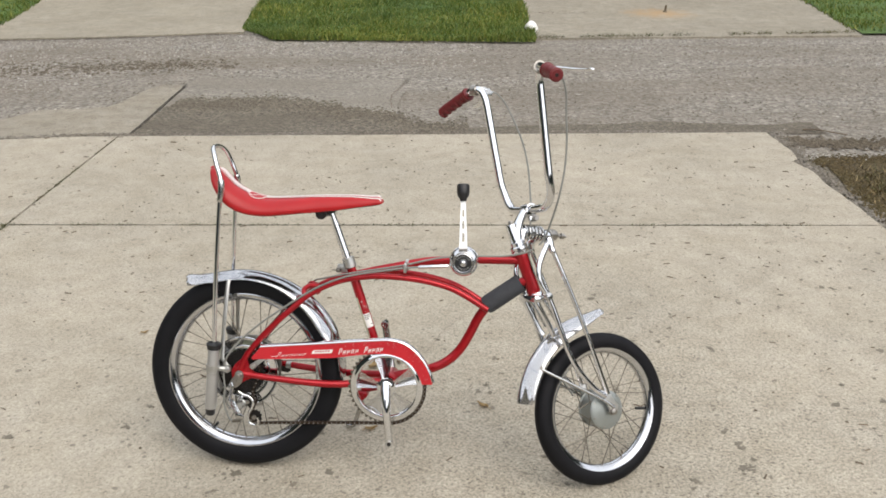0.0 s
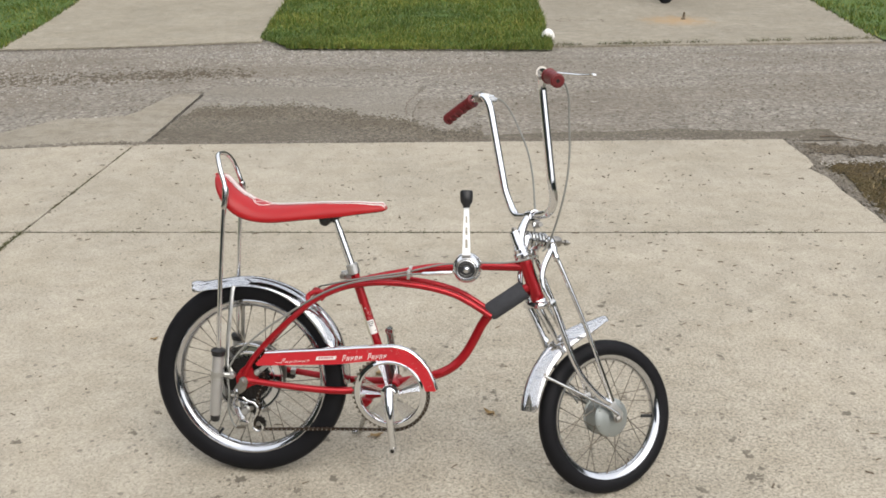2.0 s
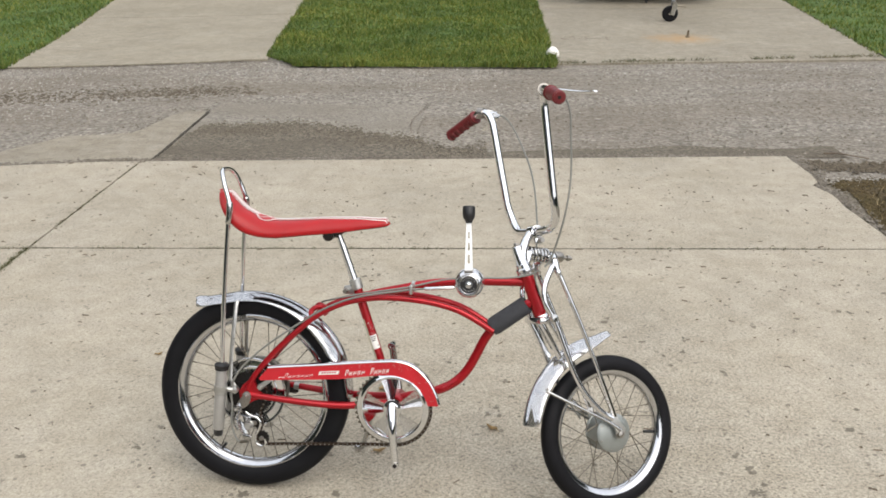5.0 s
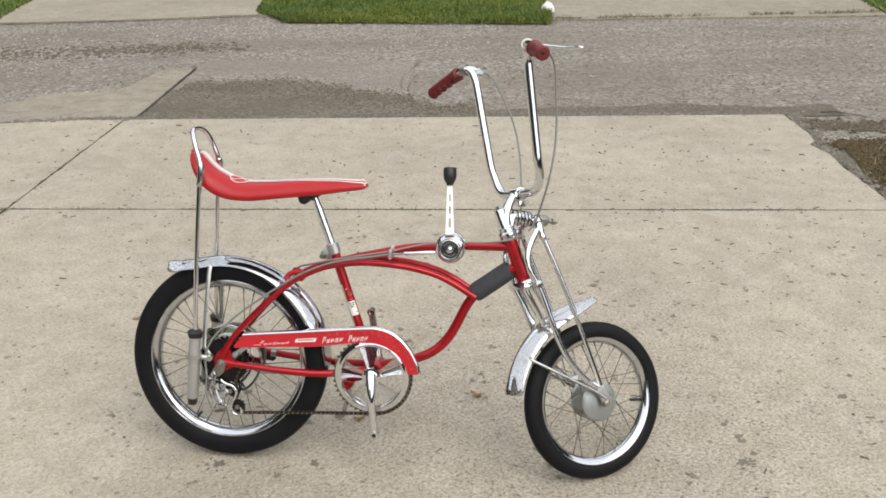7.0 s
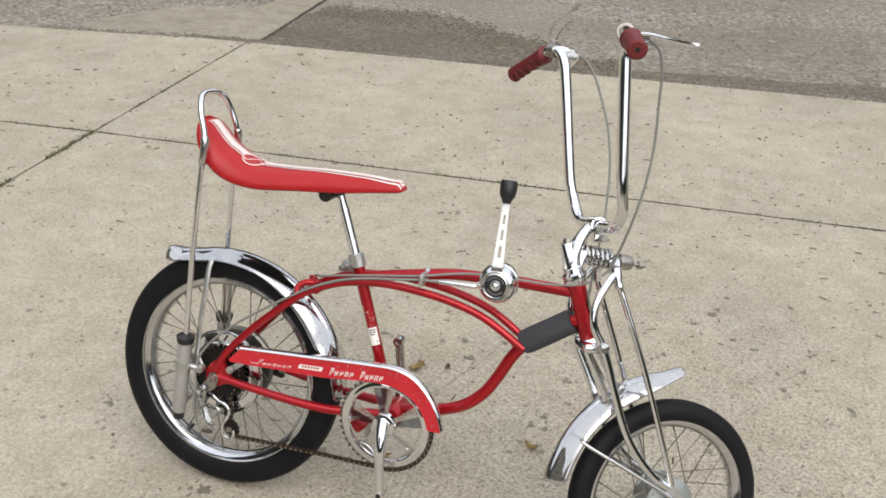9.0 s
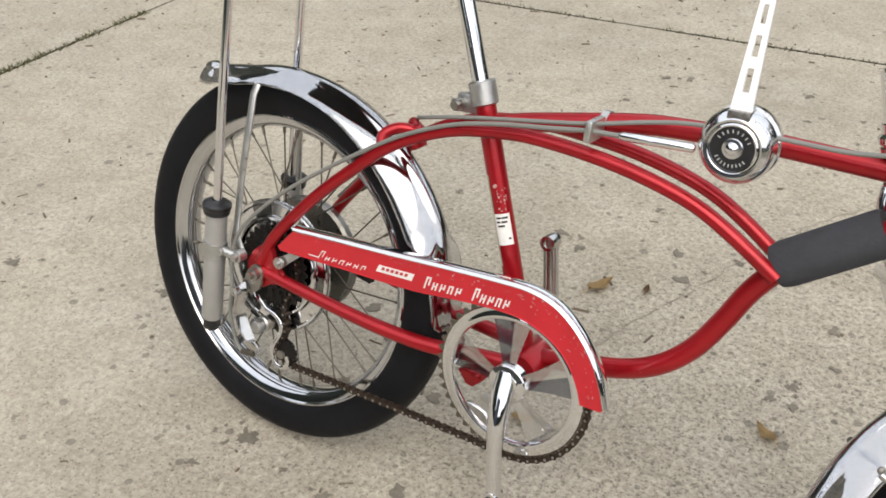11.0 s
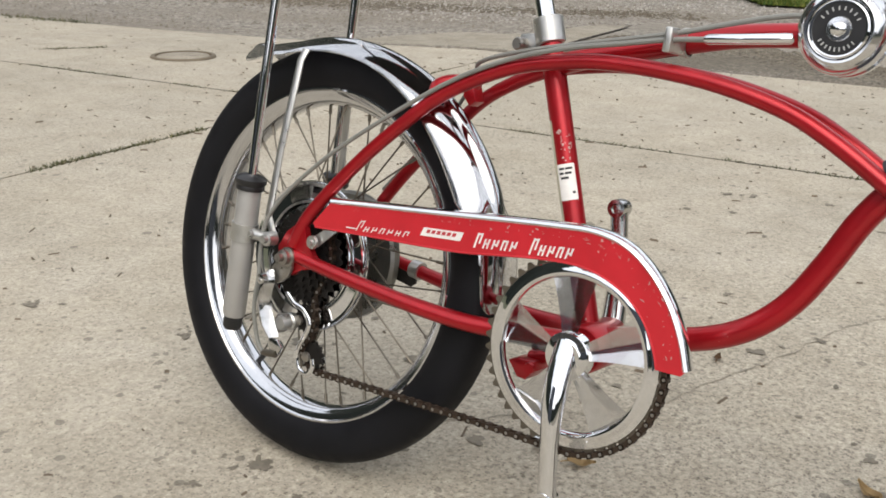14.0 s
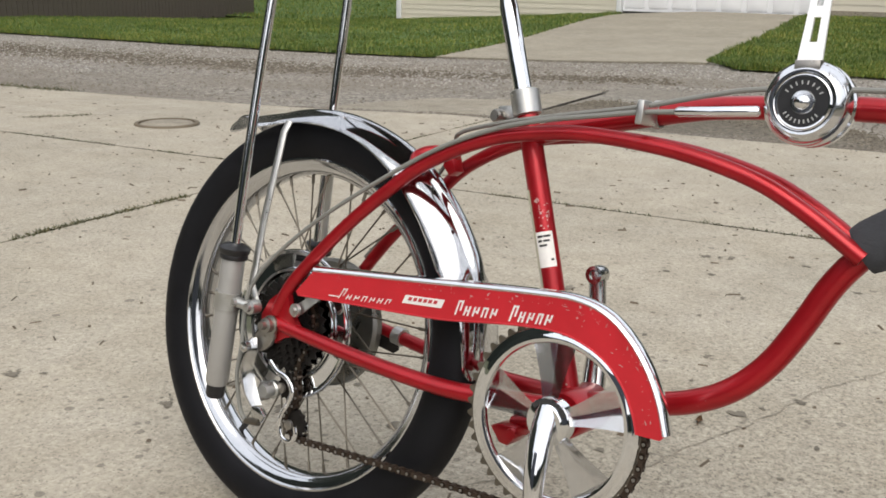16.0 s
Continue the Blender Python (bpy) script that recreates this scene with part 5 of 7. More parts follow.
for s in (-1, 1):
    kf = FAR_LEG if s > 0 else 1.0
    part("bar_bracket", tube(BM(), spline([(-0.0455, s * kf * 0.0755, 0.742), (-0.0420, s * kf * 0.0765, 0.757), (-0.0400, s * kf * 0.0755, 0.785), (-0.0425, s * kf * 0.0730, 0.799)], 5), [0.0068] + [0.0086] * 14 + [0.0068], 14), CHROME_WORN, sissy)
    sh = bpart("shock_strut", lathe(BM(), [(0.0, 0.0), (0.0135, 0.0), (0.0150, 0.006), (0.0150, 0.175), (0.0135, 0.180), (0.0, 0.180)], 22, (0, 0, 0), axis="Z"), SILVER, "silver sleeve shock strut")
    base_p, top_p = Vector((-0.078, s * 0.0825, 0.178)), Vector((-0.064, -0.0865 if s < 0 else 0.070, 0.354))
    z_ax = (top_p - base_p).normalized()
    sh.matrix_basis = Matrix.Translation(base_p) @ z_ax.to_track_quat("Z", "Y").to_matrix().to_4x4()
    part("rubber_cap", lathe(BM(), [(0.006, 0.170), (0.0178, 0.170), (0.0185, 0.173), (0.0178, 0.176), (0.0200, 0.179), (0.0200, 0.184), (0.0165, 0.187), (0.0120, 0.189), (0.0065, 0.190)], 22, axis="Z", closed=True), BLACK, sh)
    part("rubber_foot", lathe(BM(), [(0.0, -0.018), (0.0105, -0.018), (0.0125, -0.014), (0.0125, 0.001), (0.0, 0.001)], 20, axis="Z"), BLACK, sh)
    clampb = lathe(BM(), [(0.0152, 0.104), (0.0172, 0.104), (0.0172, 0.126), (0.0152, 0.126)], 22, axis="Z", closed=True)
    part("strut_clamp", clampb, ZINC, sh)
    lugb = tube(BM(), [(-0.062, s * 0.0845, 0.2925), (-0.050, s * 0.0835, 0.2920), (-0.034, s * 0.0800, 0.2905)], [0.0095, 0.0072, 0.0066], 12)
    lathe(lugb, [(0.0, s * 0.0700), (0.0092, s * 0.0700), (0.0092, s * 0.0835), (0.0060, s * 0.0845), (0.0052, s * 0.0895), (0.0, s * 0.0900)], 16, (-0.031, 0, 0.2900))
    lathe(lugb, [(0.0, s * 0.0935), (0.0048, s * 0.0935), (0.0055, s * 0.0915), (0.0055, s * 0.0840), (0.0, s * 0.0840)], 12, (-0.052, 0, 0.2925))
    bpart("strut_lug", lugb, ZINC)


# -- wheels --
def wheel(name, centre, R, tyre_prof, rim_prof, spokes, flange_r, flange_y, rim_r, label, turn=None):
    hub_w = empty(name, (turn or Matrix()) @ Matrix.Translation(centre), bike)
    hub_w["label"] = label
    part("tyre", lathe(BM(), tyre_prof, 96, closed=True), RUBBER, hub_w, "black smooth rubber tyre", sharp=30)
    part("rim", lathe(BM(), rim_prof, 96, closed=True), RIM, hub_w, "polished chrome rim", sharp=30)
    half = spokes // 2
    metal = {}
    for s in (-1, 1):
        for cross in (-1, 1):
            bm = BM()
            d = cross * radians(62)
            a = Vector((flange_r * math.cos(d), s * flange_y, flange_r * math.sin(d)))
            b = Vector((rim_r, s * 0.004, 0.0))
            rod(bm, a, b, 0.00115, 6)
            rod(bm, b.lerp(a, 0.07), b, 0.0022, 6)
            metal[s, cross] = mesh_of("spoke", bm, SPOKE)
    for k in range(spokes):
        s = -1 if k % 2 else 1
        cross = 1 if (k // 2) % 2 else -1
        part("spoke", metal[s, cross], SPOKE, hub_w, "", Matrix.Rotation(2 * math.pi * k / spokes, 4, "Y"))
    return hub_w


R = 0.2690
tp = [(0.2135, -0.0205), (0.219, -0.0245), (0.230, -0.0285), (0.243, -0.0295), (0.254, -0.0275), (0.2625, -0.0225), (0.2670, -0.0155), (R, -0.007), (R, 0.007), (0.2670, 0.0155), (0.2625, 0.0225), (0.254, 0.0275), (0.243, 0.0295), (0.230, 0.0285), (0.219, 0.0245), (0.2135, 0.0205), (0.205, 0.012), (0.205, -0.012)]
rp = [(0.2150, -0.0225), (0.2165, -0.0205), (0.2130, -0.0185), (0.2030, -0.0120), (0.2030, 0.0120), (0.2130, 0.0185), (0.2165, 0.0205), (0.2150, 0.0225), (0.2128, 0.0228), (0.2110, 0.0204), (0.2060, 0.0190), (0.2000, 0.0155), (0.1955, 0.0095), (0.1940, 0.0), (0.1955, -0.0095), (0.2000, -0.0155), (0.2060, -0.0190), (0.2110, -0.0204), (0.2128, -0.0228)]
PIV = Vector((0, 0, 0.33))
RLEAN = Matrix.Translation(PIV) @ Matrix.Rotation(radians(-3.2), 4, "X") @ Matrix.Translation(-PIV)
rear = wheel("rear_wheel", RW, R, tp, rp, 36, 0.034, 0.026, 0.196, "rear wheel with slick tyre and chrome rim", RLEAN)
part("valve", tube(BM(), [(-0.100, -0.004, -0.182), (-0.081, -0.004, -0.158)], 0.0038, 10), BLACK, rear)
hub = part("hub", lathe(BM(), [(0.0, -0.070), (0.005, -0.070), (0.005, -0.05), (0.017, -0.048), (0.017, -0.032), (0.036, -0.028), (0.036, -0.024), (0.018, -0.022), (0.016, 0.0), (0.018, 0.022), (0.036, 0.024), (0.036, 0.028), (0.020, 0.030), (0.005, 0.05), (0.005, 0.070), (0.0, 0.070)], 32), CHROME_WORN, rear)
# slotted guard disc behind the cogs, its chrome toned down for hub shade
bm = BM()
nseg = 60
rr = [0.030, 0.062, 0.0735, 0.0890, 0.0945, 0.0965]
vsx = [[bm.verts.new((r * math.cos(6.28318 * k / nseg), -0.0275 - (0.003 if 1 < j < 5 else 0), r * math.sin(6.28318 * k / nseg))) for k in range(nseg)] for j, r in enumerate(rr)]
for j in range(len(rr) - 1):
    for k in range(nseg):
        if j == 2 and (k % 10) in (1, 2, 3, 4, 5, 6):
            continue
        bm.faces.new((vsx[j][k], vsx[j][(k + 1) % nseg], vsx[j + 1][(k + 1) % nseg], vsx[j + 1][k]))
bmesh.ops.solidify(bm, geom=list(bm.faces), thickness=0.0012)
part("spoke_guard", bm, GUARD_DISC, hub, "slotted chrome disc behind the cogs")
for r_ in (0.0700, 0.0930):
    part("guard_lip", lathe(BM(), [(r_ - 0.0040, -0.0302), (r_ - 0.0020, -0.0350), (r_ + 0.0012, -0.0356), (r_ + 0.0034, -0.0325), (r_ + 0.0038, -0.0290)], 60), CHROME, hub)
for j, (r, y) in enumerate(((0.060, -0.0365), (0.052, -0.0410), (0.045, -0.0455), (0.038, -0.0500), (0.031, -0.0545))):
    teeth = int(r * 6.28318 / 0.0127)
    out = []
    for k in range(teeth):
        for f, q in ((0.0, -0.003), (0.3, 0.002), (0.5, 0.002), (0.8, -0.003)):
            a = 6.28318 * (k + f) / teeth
            out.append(((r + q) * math.cos(a), (r + q) * math.sin(a)))
    part("cog", plate(BM(), out, y - 0.001, y + 0.001), COG, hub)
part("lock_ring", lathe(BM(), [(0.008, -0.058), (0.022, -0.058), (0.024, -0.054), (0.008, -0.054)], 24, closed=True), BLACK, hub)
part("brake_drum", lathe(BM(), [(0.006, 0.030), (0.082, 0.032), (0.086, 0.036), (0.086, 0.046), (0.080, 0.050), (0.045, 0.052), (0.030, 0.056), (0.006, 0.056)], 48, closed=True), DRUM, hub, "dull grey rear brake drum")
for s in (-1, 1):
    part("axle_nut", lathe(BM(), [(0.0, s * 0.069), (0.0125, s * 0.069), (0.0125, s * 0.072), (0.0095, s * 0.0725), (0.0095, s * 0.080), (0.0055, s * 0.081), (0.005, s * 0.088), (0.0, s * 0.088)], 18), BOLT, hub)

FC = Vector((0.985, 0, 0.2075))
FR = 0.2065
ftp = [(0.1655, -0.0165), (0.170, -0.0195), (0.178, -0.0220), (0.187, -0.0215), (0.196, -0.0180), (0.2028, -0.0120), (0.2060, -0.005), (0.2060, 0.005), (0.2028, 0.0120), (0.196, 0.0180), (0.187, 0.0215), (0.178, 0.0220), (0.170, 0.0195), (0.1655, 0.0165), (0.158, 0.010), (0.158, -0.010)]
frp = [(0.1670, -0.0180), (0.1682, -0.0165), (0.1650, -0.0150), (0.1570, -0.0095), (0.1570, 0.0095), (0.1650, 0.0150), (0.1682, 0.0165), (0.1670, 0.0180), (0.1645, 0.0178), (0.1600, 0.0156), (0.1550, 0.0122), (0.1512, 0.0072), (0.1500, 0.0), (0.1512, -0.0072), (0.1550, -0.0122), (0.1600, -0.0156), (0.1645, -0.0178)]
front = wheel("front_wheel", FC, FR, ftp, frp, 28, 0.046, 0.024, 0.152, "small front wheel with drum brake hub", STEER)
part("valve", tube(BM(), [(0.148, 0, -0.01), (0.118, 0, -0.008)], 0.0042, 10), BLACK, front)
fh = part("hub", lathe(BM(), [(0.0, -0.062), (0.005, -0.062), (0.005, -0.038), (0.022, -0.037), (0.032, -0.034), (0.045, -0.032), (0.0495, -0.029), (0.052, -0.027), (0.052, -0.022), (0.049, -0.020), (0.049, 0.024), (0.052, 0.026), (0.052, 0.030), (0.048, 0.033), (0.012, 0.036), (0.005, 0.04), (0.005, 0.062), (0.0, 0.062)], 44), HUB_GREY, front, "grey drum brake hub")
for k in range(7):
    a = 6.2832 * k / 7
    part("rivet", lathe(BM(), [(0.0, -0.0330), (0.0020, -0.0325), (0.0022, -0.030), (0.0, -0.030)], 8, (0.0455 * math.cos(a), -0.0008, 0.0455 * math.sin(a))), BOLT, fh)
for s in (-1, 1):
    part("axle_nut", lathe(BM(), [(0.0, s * 0.052), (0.0115, s * 0.052), (0.0115, s * 0.055), (0.0088, s * 0.0555), (0.0088, s * 0.064), (0.0, s * 0.066)], 16), BOLT, fh)


# -- fenders --
def fender(bm, centre, r_in, drop, half, a0, a1, n, flare=None, nip=None, sink=None):
    """A rounded channel section swept round the wheel between two angles (degrees)."""
    k = half / 0.0395
    d = drop / 0.0255
    sec = [(half * 0.955, -drop + 0.0005), (half * 0.985, -drop - 0.0008), (half * 1.005, -drop + 0.0012), (0.0392 * k, -0.0222 * d), (0.0374 * k, -0.0188 * d), (0.0340 * k, -0.0152 * d), (0.0296 * k, -0.0116 * d), (0.0246 * k, -0.0080 * d), (0.0194 * k, -0.0047 * d), (0.0150 * k, -0.0024 * d), (0.0120 * k, -0.0008), (0.0098 * k, 0.0018), (0.0072 * k, 0.0042), (0.0038 * k, 0.0056), (0.0, 0.0060)]
    sec = sec + [(-y, r) for y, r in reversed(sec[:-1])]
    rows = []
    for i in range(n + 1):
        t = i / n
        a = radians(a0 + (a1 - a0) * t)
        extra = flare(t) if flare else 0.0
        taper = 1.0 - 0.22 * max(0.0, (t - 0.955) / 0.045) ** 2 - 0.35 * max(0.0, (0.03 - t) / 0.03) ** 2
        taper *= nip(t) if nip else 1.0
        deep = taper * (sink(t) if sink else 1.0)
        rows.append([bm.verts.new((centre.x + (r_in + r * deep + extra) * math.cos(a), centre.y + y * taper, centre.z + (r_in + r * deep + extra) * math.sin(a))) for y, r in sec])
    for p, q in zip(rows, rows[1:]):
        for k in range(len(sec) - 1):
            bm.faces.new((p[k], p[k + 1], q[k + 1], q[k]))
    bmesh.ops.solidify(bm, geom=list(bm.faces), thickness=0.0016)
    return bm


rf = bpart("rear_fender", fender(BM(), RW, 0.2760, 0.0290, 0.0395, -1, 123.5, 90, lambda t: 0.014 * step((t - 0.85) / 0.15) + 0.010 * step((t - 0.94) / 0.06), lambda t: 1.0 - 0.12 * step((0.10 - t) / 0.10), lambda t: 1.05 - 0.47 * step((t - 0.25) / 0.40) - 0.70 * step((0.24 - t) / 0.09) + 0.35 * step((t - 0.93) / 0.07)), CHROME, "mirror-bright chrome rear fender", sharp=50)
for s in (-1, 1):
    part("fender_stay", tube(BM(), [(-0.036, s * 0.0405, 0.527), (-0.037, s * 0.047, 0.514), (-0.046, s * 0.058, 0.40), (-0.050, s * 0.064, 0.315), (-0.030, s * 0.070, 0.290)], 0.0056, 10, flat=0.55), ZINC, rf)
ff = fpart("front_fender", fender(BM(), FC, 0.2590, 0.027, 0.034, 89, 173, 48, lambda t: 0.010 * step((0.14 - t) / 0.14), lambda t: 1.0 - 0.34 * step((0.22 - t) / 0.22), lambda t: 1.0 - 0.35 * step((0.35 - t) / 0.30)), CHROME, "short chrome front fender", sharp=50)
for s in (-1, 1):
    part("fender_brace", tube(BM(), [(0.776, s * 0.0345, 0.329), (0.79, s * 0.040, 0.321), (0.95, s * 0.056, 0.242), (0.988, s * 0.058, 0.218)], 0.0040, 10), CHROME_WORN, ff)
    part("brace_rivet", lathe(BM(), [(0.0, s * 0.0375), (0.004, s * 0.0365), (0.0045, s * 0.0345), (0.0, s * 0.0345)], 10, (0.776, 0, 0.333)), BOLT, ff)

# -- cranks, chainring, guard and chain --
CR = Vector((0.399, -0.0575, 0.2615))
bm = BM()
lathe(bm, [(0.0805, 0.0025), (0.0808, -0.0002), (0.0822, -0.0026), (0.0845, -0.0036), (0.0872, -0.0034), (0.0892, -0.0022), (0.0930, -0.0016), (0.0968, -0.0010), (0.0985, 0.0005), (0.0985, 0.0025)], 92, CR, closed=True)
ringo = bpart("chainring", bm, CHROME, "five-spoke polished chrome chainring", sharp=30)
out, inn = [], []
for k in range(46):
    for f, q in ((0.0, 0.0985), (0.28, 0.1045), (0.5, 0.1045), (0.78, 0.0985)):
        a = 6.28318 * (k + f) / 46
        out.append((CR.x + q * math.cos(a), CR.z + q * math.sin(a)))
        inn.append((CR.x + 0.097 * math.cos(a), CR.z + 0.097 * math.sin(a)))
bm = BM()
lay = [[bm.verts.new((x, CR.y + y, z)) for x, z in ring_] for ring_, y in ((out, -0.0004), (out, 0.0022), (inn, 0.0022), (inn, -0.0004))]
for q in range(4):
    a, b = lay[q], lay[(q + 1) % 4]
    for k in range(len(a)):
        bm.faces.new((a[k], a[(k + 1) % len(a)], b[(k + 1) % len(a)], b[k]))
part("tooth_ring", bm, SPOKE, ringo, sharp=25)
for k in range(5):
    a = radians(97 + 72 * k)
    bm = BM()
    g = []
    for i in range(13):
        q = i / 12
        r, w = 0.019 + 0.068 * q, 0.0082 + 0.0128 * q + 0.0075 * q * q
        cone = 0.0078 * (1 - q) ** 1.15 - 0.0012       # the blades rise towards the boss
        fold = -0.0050 * w / 0.021                      # each is pressed hollow along its middle
        row = []
        for k2 in range(-8, 9):
            u = k2 / 8
            ridge = 1 - abs(u) ** 1.35
            lw = u * w
            row.append(bm.verts.new((CR.x + r * math.cos(a) - lw * math.sin(a), CR.y + 0.0015 - cone - fold * ridge, CR.z + r * math.sin(a) + lw * math.cos(a))))
        g.append(row)
    for p, q in zip(g, g[1:]):
        for j in range(16):
            bm.faces.new((p[j], p[j + 1], q[j + 1], q[j]))
    bmesh.ops.solidify(bm, geom=list(bm.faces), thickness=0.0022)
    part("ring_spoke", bm, BLADE_CHROME, ringo, sharp=12)
hubd = part("ring_boss", lathe(BM(), [(0.0, -0.0125), (0.016, -0.0120), (0.018, -0.0108), (0.0240, -0.0098), (0.0252, -0.0080), (0.0252, 0.004), (0.0, 0.004)], 40, CR), CHROME, ringo, sharp=25)
for k in range(9):
    a = radians(35 + 13 * k)
    bm = box(BM(), (-0.0022, -0.0003, -0.0028), (0.0022, 0.0003, 0.0028))
    part("print_bar", bm, DECAL_DARK, hubd, "", Matrix.Translation((CR.x + 0.0218 * math.cos(a), CR.y - 0.0108, CR.z + 0.0218 * math.sin(a))) @ Matrix.Rotation(-a + math.pi / 2, 4, "Y"))


def crank(end, y_in, y_out, s):
    d = (end - BB)
    d.y = 0
    d.normalize()
    e = Vector((end.x, 0, end.z))
    c0 = Vector((BB.x, 0, BB.z))
    out_ = y_out - y_in
    pts = [c0 + d * along + Vector((0, y_in + out_ * f, 0)) for along, f in ((-0.012, -0.12), (0.0, 0.12), (0.012, 0.36), (0.030, 0.64), (0.052, 0.86), (0.080, 0.97), (0.115, 1.0))]
    pts += [Vector((e.x, y_out, e.z)) - d * 0.010, Vector((e.x, y_out, e.z)) + d * 0.008]
    sp = spline(pts, 5)
    rads = []
    for p in sp:
        f = (Vector((p.x, 0, p.z)) - Vector((BB.x, 0, BB.z))).length / 0.16
        rads.append(0.0100 + 0.0036 * (1 - step((f - 0.10) / 0.5)) + 0.0010 * step((f - 0.8) / 0.15))
    bm = tube(BM(), sp, rads, 22, up=(0, 1, 0), flat=0.9)
    lathe(bm, [(0.0056, y_out - 0.0103), (0.0100, y_out - 0.0100), (0.0110, y_out), (0.0100, y_out + 0.0100), (0.0056, y_out + 0.0103)], 24, Vector((e.x, 0, e.z)) + d * 0.004, closed=True)
    return bm


bpart("crank_arm", crank(Vector((0.4135, 0, 0.120)), -0.0625, -0.0885, -1), CHROME, "bare chrome crank arm without pedal", sharp=70)
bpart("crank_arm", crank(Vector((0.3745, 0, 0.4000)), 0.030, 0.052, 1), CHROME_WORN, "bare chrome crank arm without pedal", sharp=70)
for yy, ex in ((-0.0990, (0.4139, 0.1160)), (0.0625, (0.3738, 0.4040))):
    bpart("pedal_hole", lathe(BM(), [(0.0, yy), (0.0056, yy), (0.0056, yy + (0.006 if yy < 0 else -0.006)), (0.0, yy + (0.006 if yy < 0 else -0.006))], 18, (ex[0], 0, ex[1])), COG)

guard_top = [(0.058, 0.3535), (0.13, 0.3620), (0.21, 0.3710), (0.31, 0.3830), (0.37, 0.3895), (0.41, 0.3920), (0.445, 0.3850), (0.474, 0.3660), (0.498, 0.3390), (0.514, 0.3100), (0.524, 0.2830)]
guard_low = [(0.520, 0.2785), (0.496, 0.2775), (0.489, 0.2960), (0.476, 0.3180), (0.456, 0.3375), (0.430, 0.3500), (0.400, 0.3560), (0.360, 0.3540), (0.310, 0.3465), (0.26, 0.3380), (0.21, 0.3330), (0.12, 0.3260), (0.036, 0.3190), (0.032, 0.3230)]
gt = [(p.x, p.z) for p in spline([(x, 0, z) for x, z in guard_top], 4)]
gl = [(p.x, p.z) for p in spline([(x, 0, z) for x, z in guard_low[1:-1]], 4)]
GYN = -0.0685
bm = BM()
a_, b_ = gt, [(guard_low[0])] + gl + [guard_low[-1]]
plate(bm, a_ + b_, GYN, GYN + 0.0016)
bmesh.ops.triangulate(bm, faces=[f for f in bm.faces if len(f.verts) > 4])
guard = bpart("chain_guard", bm, GUARD_RED, "red chain guard with chips, white script bars and chrome trim", sharp=25)
bm = BM()
lip = tube(bm, [Vector((x, GYN + 0.0075, z + 0.0012)) for x, z in gt], 0.0048, 12, flat=2.0)
part("guard_trim", bm, CHROME, guard, "bright chrome edge strip")
bm = plate(BM(), [(0.0335, 0.3060), (0.0425, 0.2945), (0.0520, 0.3035), (0.0720, 0.3205), (0.0650, 0.3290), (0.0440, 0.3130)], -0.0668, -0.0650, 0.0004)
lathe(bm, [(0.0, -0.0740), (0.0078, -0.0738), (0.0085, -0.0725), (0.0085, -0.0700), (0.0, -0.0700)], 22, (0.0375, 0, 0.300))
lathe(bm, [(0.0, -0.0770), (0.0032, -0.0770), (0.0040, -0.0750), (0.0040, -0.0736), (0.0, -0.0736)], 14, (0.0375, 0, 0.300))
part("guard_bracket", bm, ZINC, guard)


def script(x0, x1, count, z0, slope, h, cap, slant, thick):
    """A word as plain thin slanted bars along the guard: two to a sign and a short cross bar, the first ones taller."""
    w = (x1 - x0) / count
    for k in range(count):
        hh = cap if k == 0 else h
        for f, zz, ww, tall in ((0.08, 0.0, thick, hh), (0.52, 0.0 if k % 2 else 0.3 * hh, thick, hh if k % 2 else 0.7 * hh), (0.10, hh * (0.42 if k % 3 else 0.86), w * 0.55, thick)):
            x = x0 + (k + f) * w + slant * zz
            z = z0 + (k + f) * w * slope + zz
            o = [(x, z), (x + ww, z + ww * slope), (x + ww + slant * tall, z + tall + ww * slope), (x + slant * tall, z + tall)]
            part("script_bar", plate(BM(), o, GYN - 0.0008, GYN - 0.0002), DECAL, guard)


script(0.101, 0.183, 7, 0.3285, 0.115, 0.0066, 0.0140, 0.55, 0.0012)
script(0.269, 0.325, 5, 0.3462, 0.135, 0.0108, 0.0170, 0.25, 0.0020)
script(0.3377, 0.390, 5, 0.3545, 0.125, 0.0115, 0.0180, 0.25, 0.0020)
part("script_bar", plate(BM(), [(0.087, 0.3290), (0.103, 0.3305), (0.103, 0.3316), (0.087, 0.3301)], GYN - 0.0008, GYN - 0.0002), DECAL, guard)
wl_ = part("white_label", plate(BM(), [(0.1974, 0.3439), (0.2518, 0.3492), (0.2554, 0.3593), (0.2015, 0.3539)], GYN - 0.0008, GYN - 0.0002), DECAL, guard, "slanted white label with red print bars")
for k in range(6):
    x = 0.2055 + 0.0070 * k
    z = 0.3478 + (x - 0.2) * 0.10
    part("print_bar", plate(BM(), [(x, z), (x + 0.0046, z + 0.0005), (x + 0.0062, z + 0.0047), (x + 0.0016, z + 0.0042)], GYN - 0.0013, GYN - 0.0007), DECAL_RED, wl_)

part("guard_lip", tube(BM(), [Vector((x, GYN + 0.0006, z)) for x, z in gl], 0.0013, 8), GUARD_RED, guard)
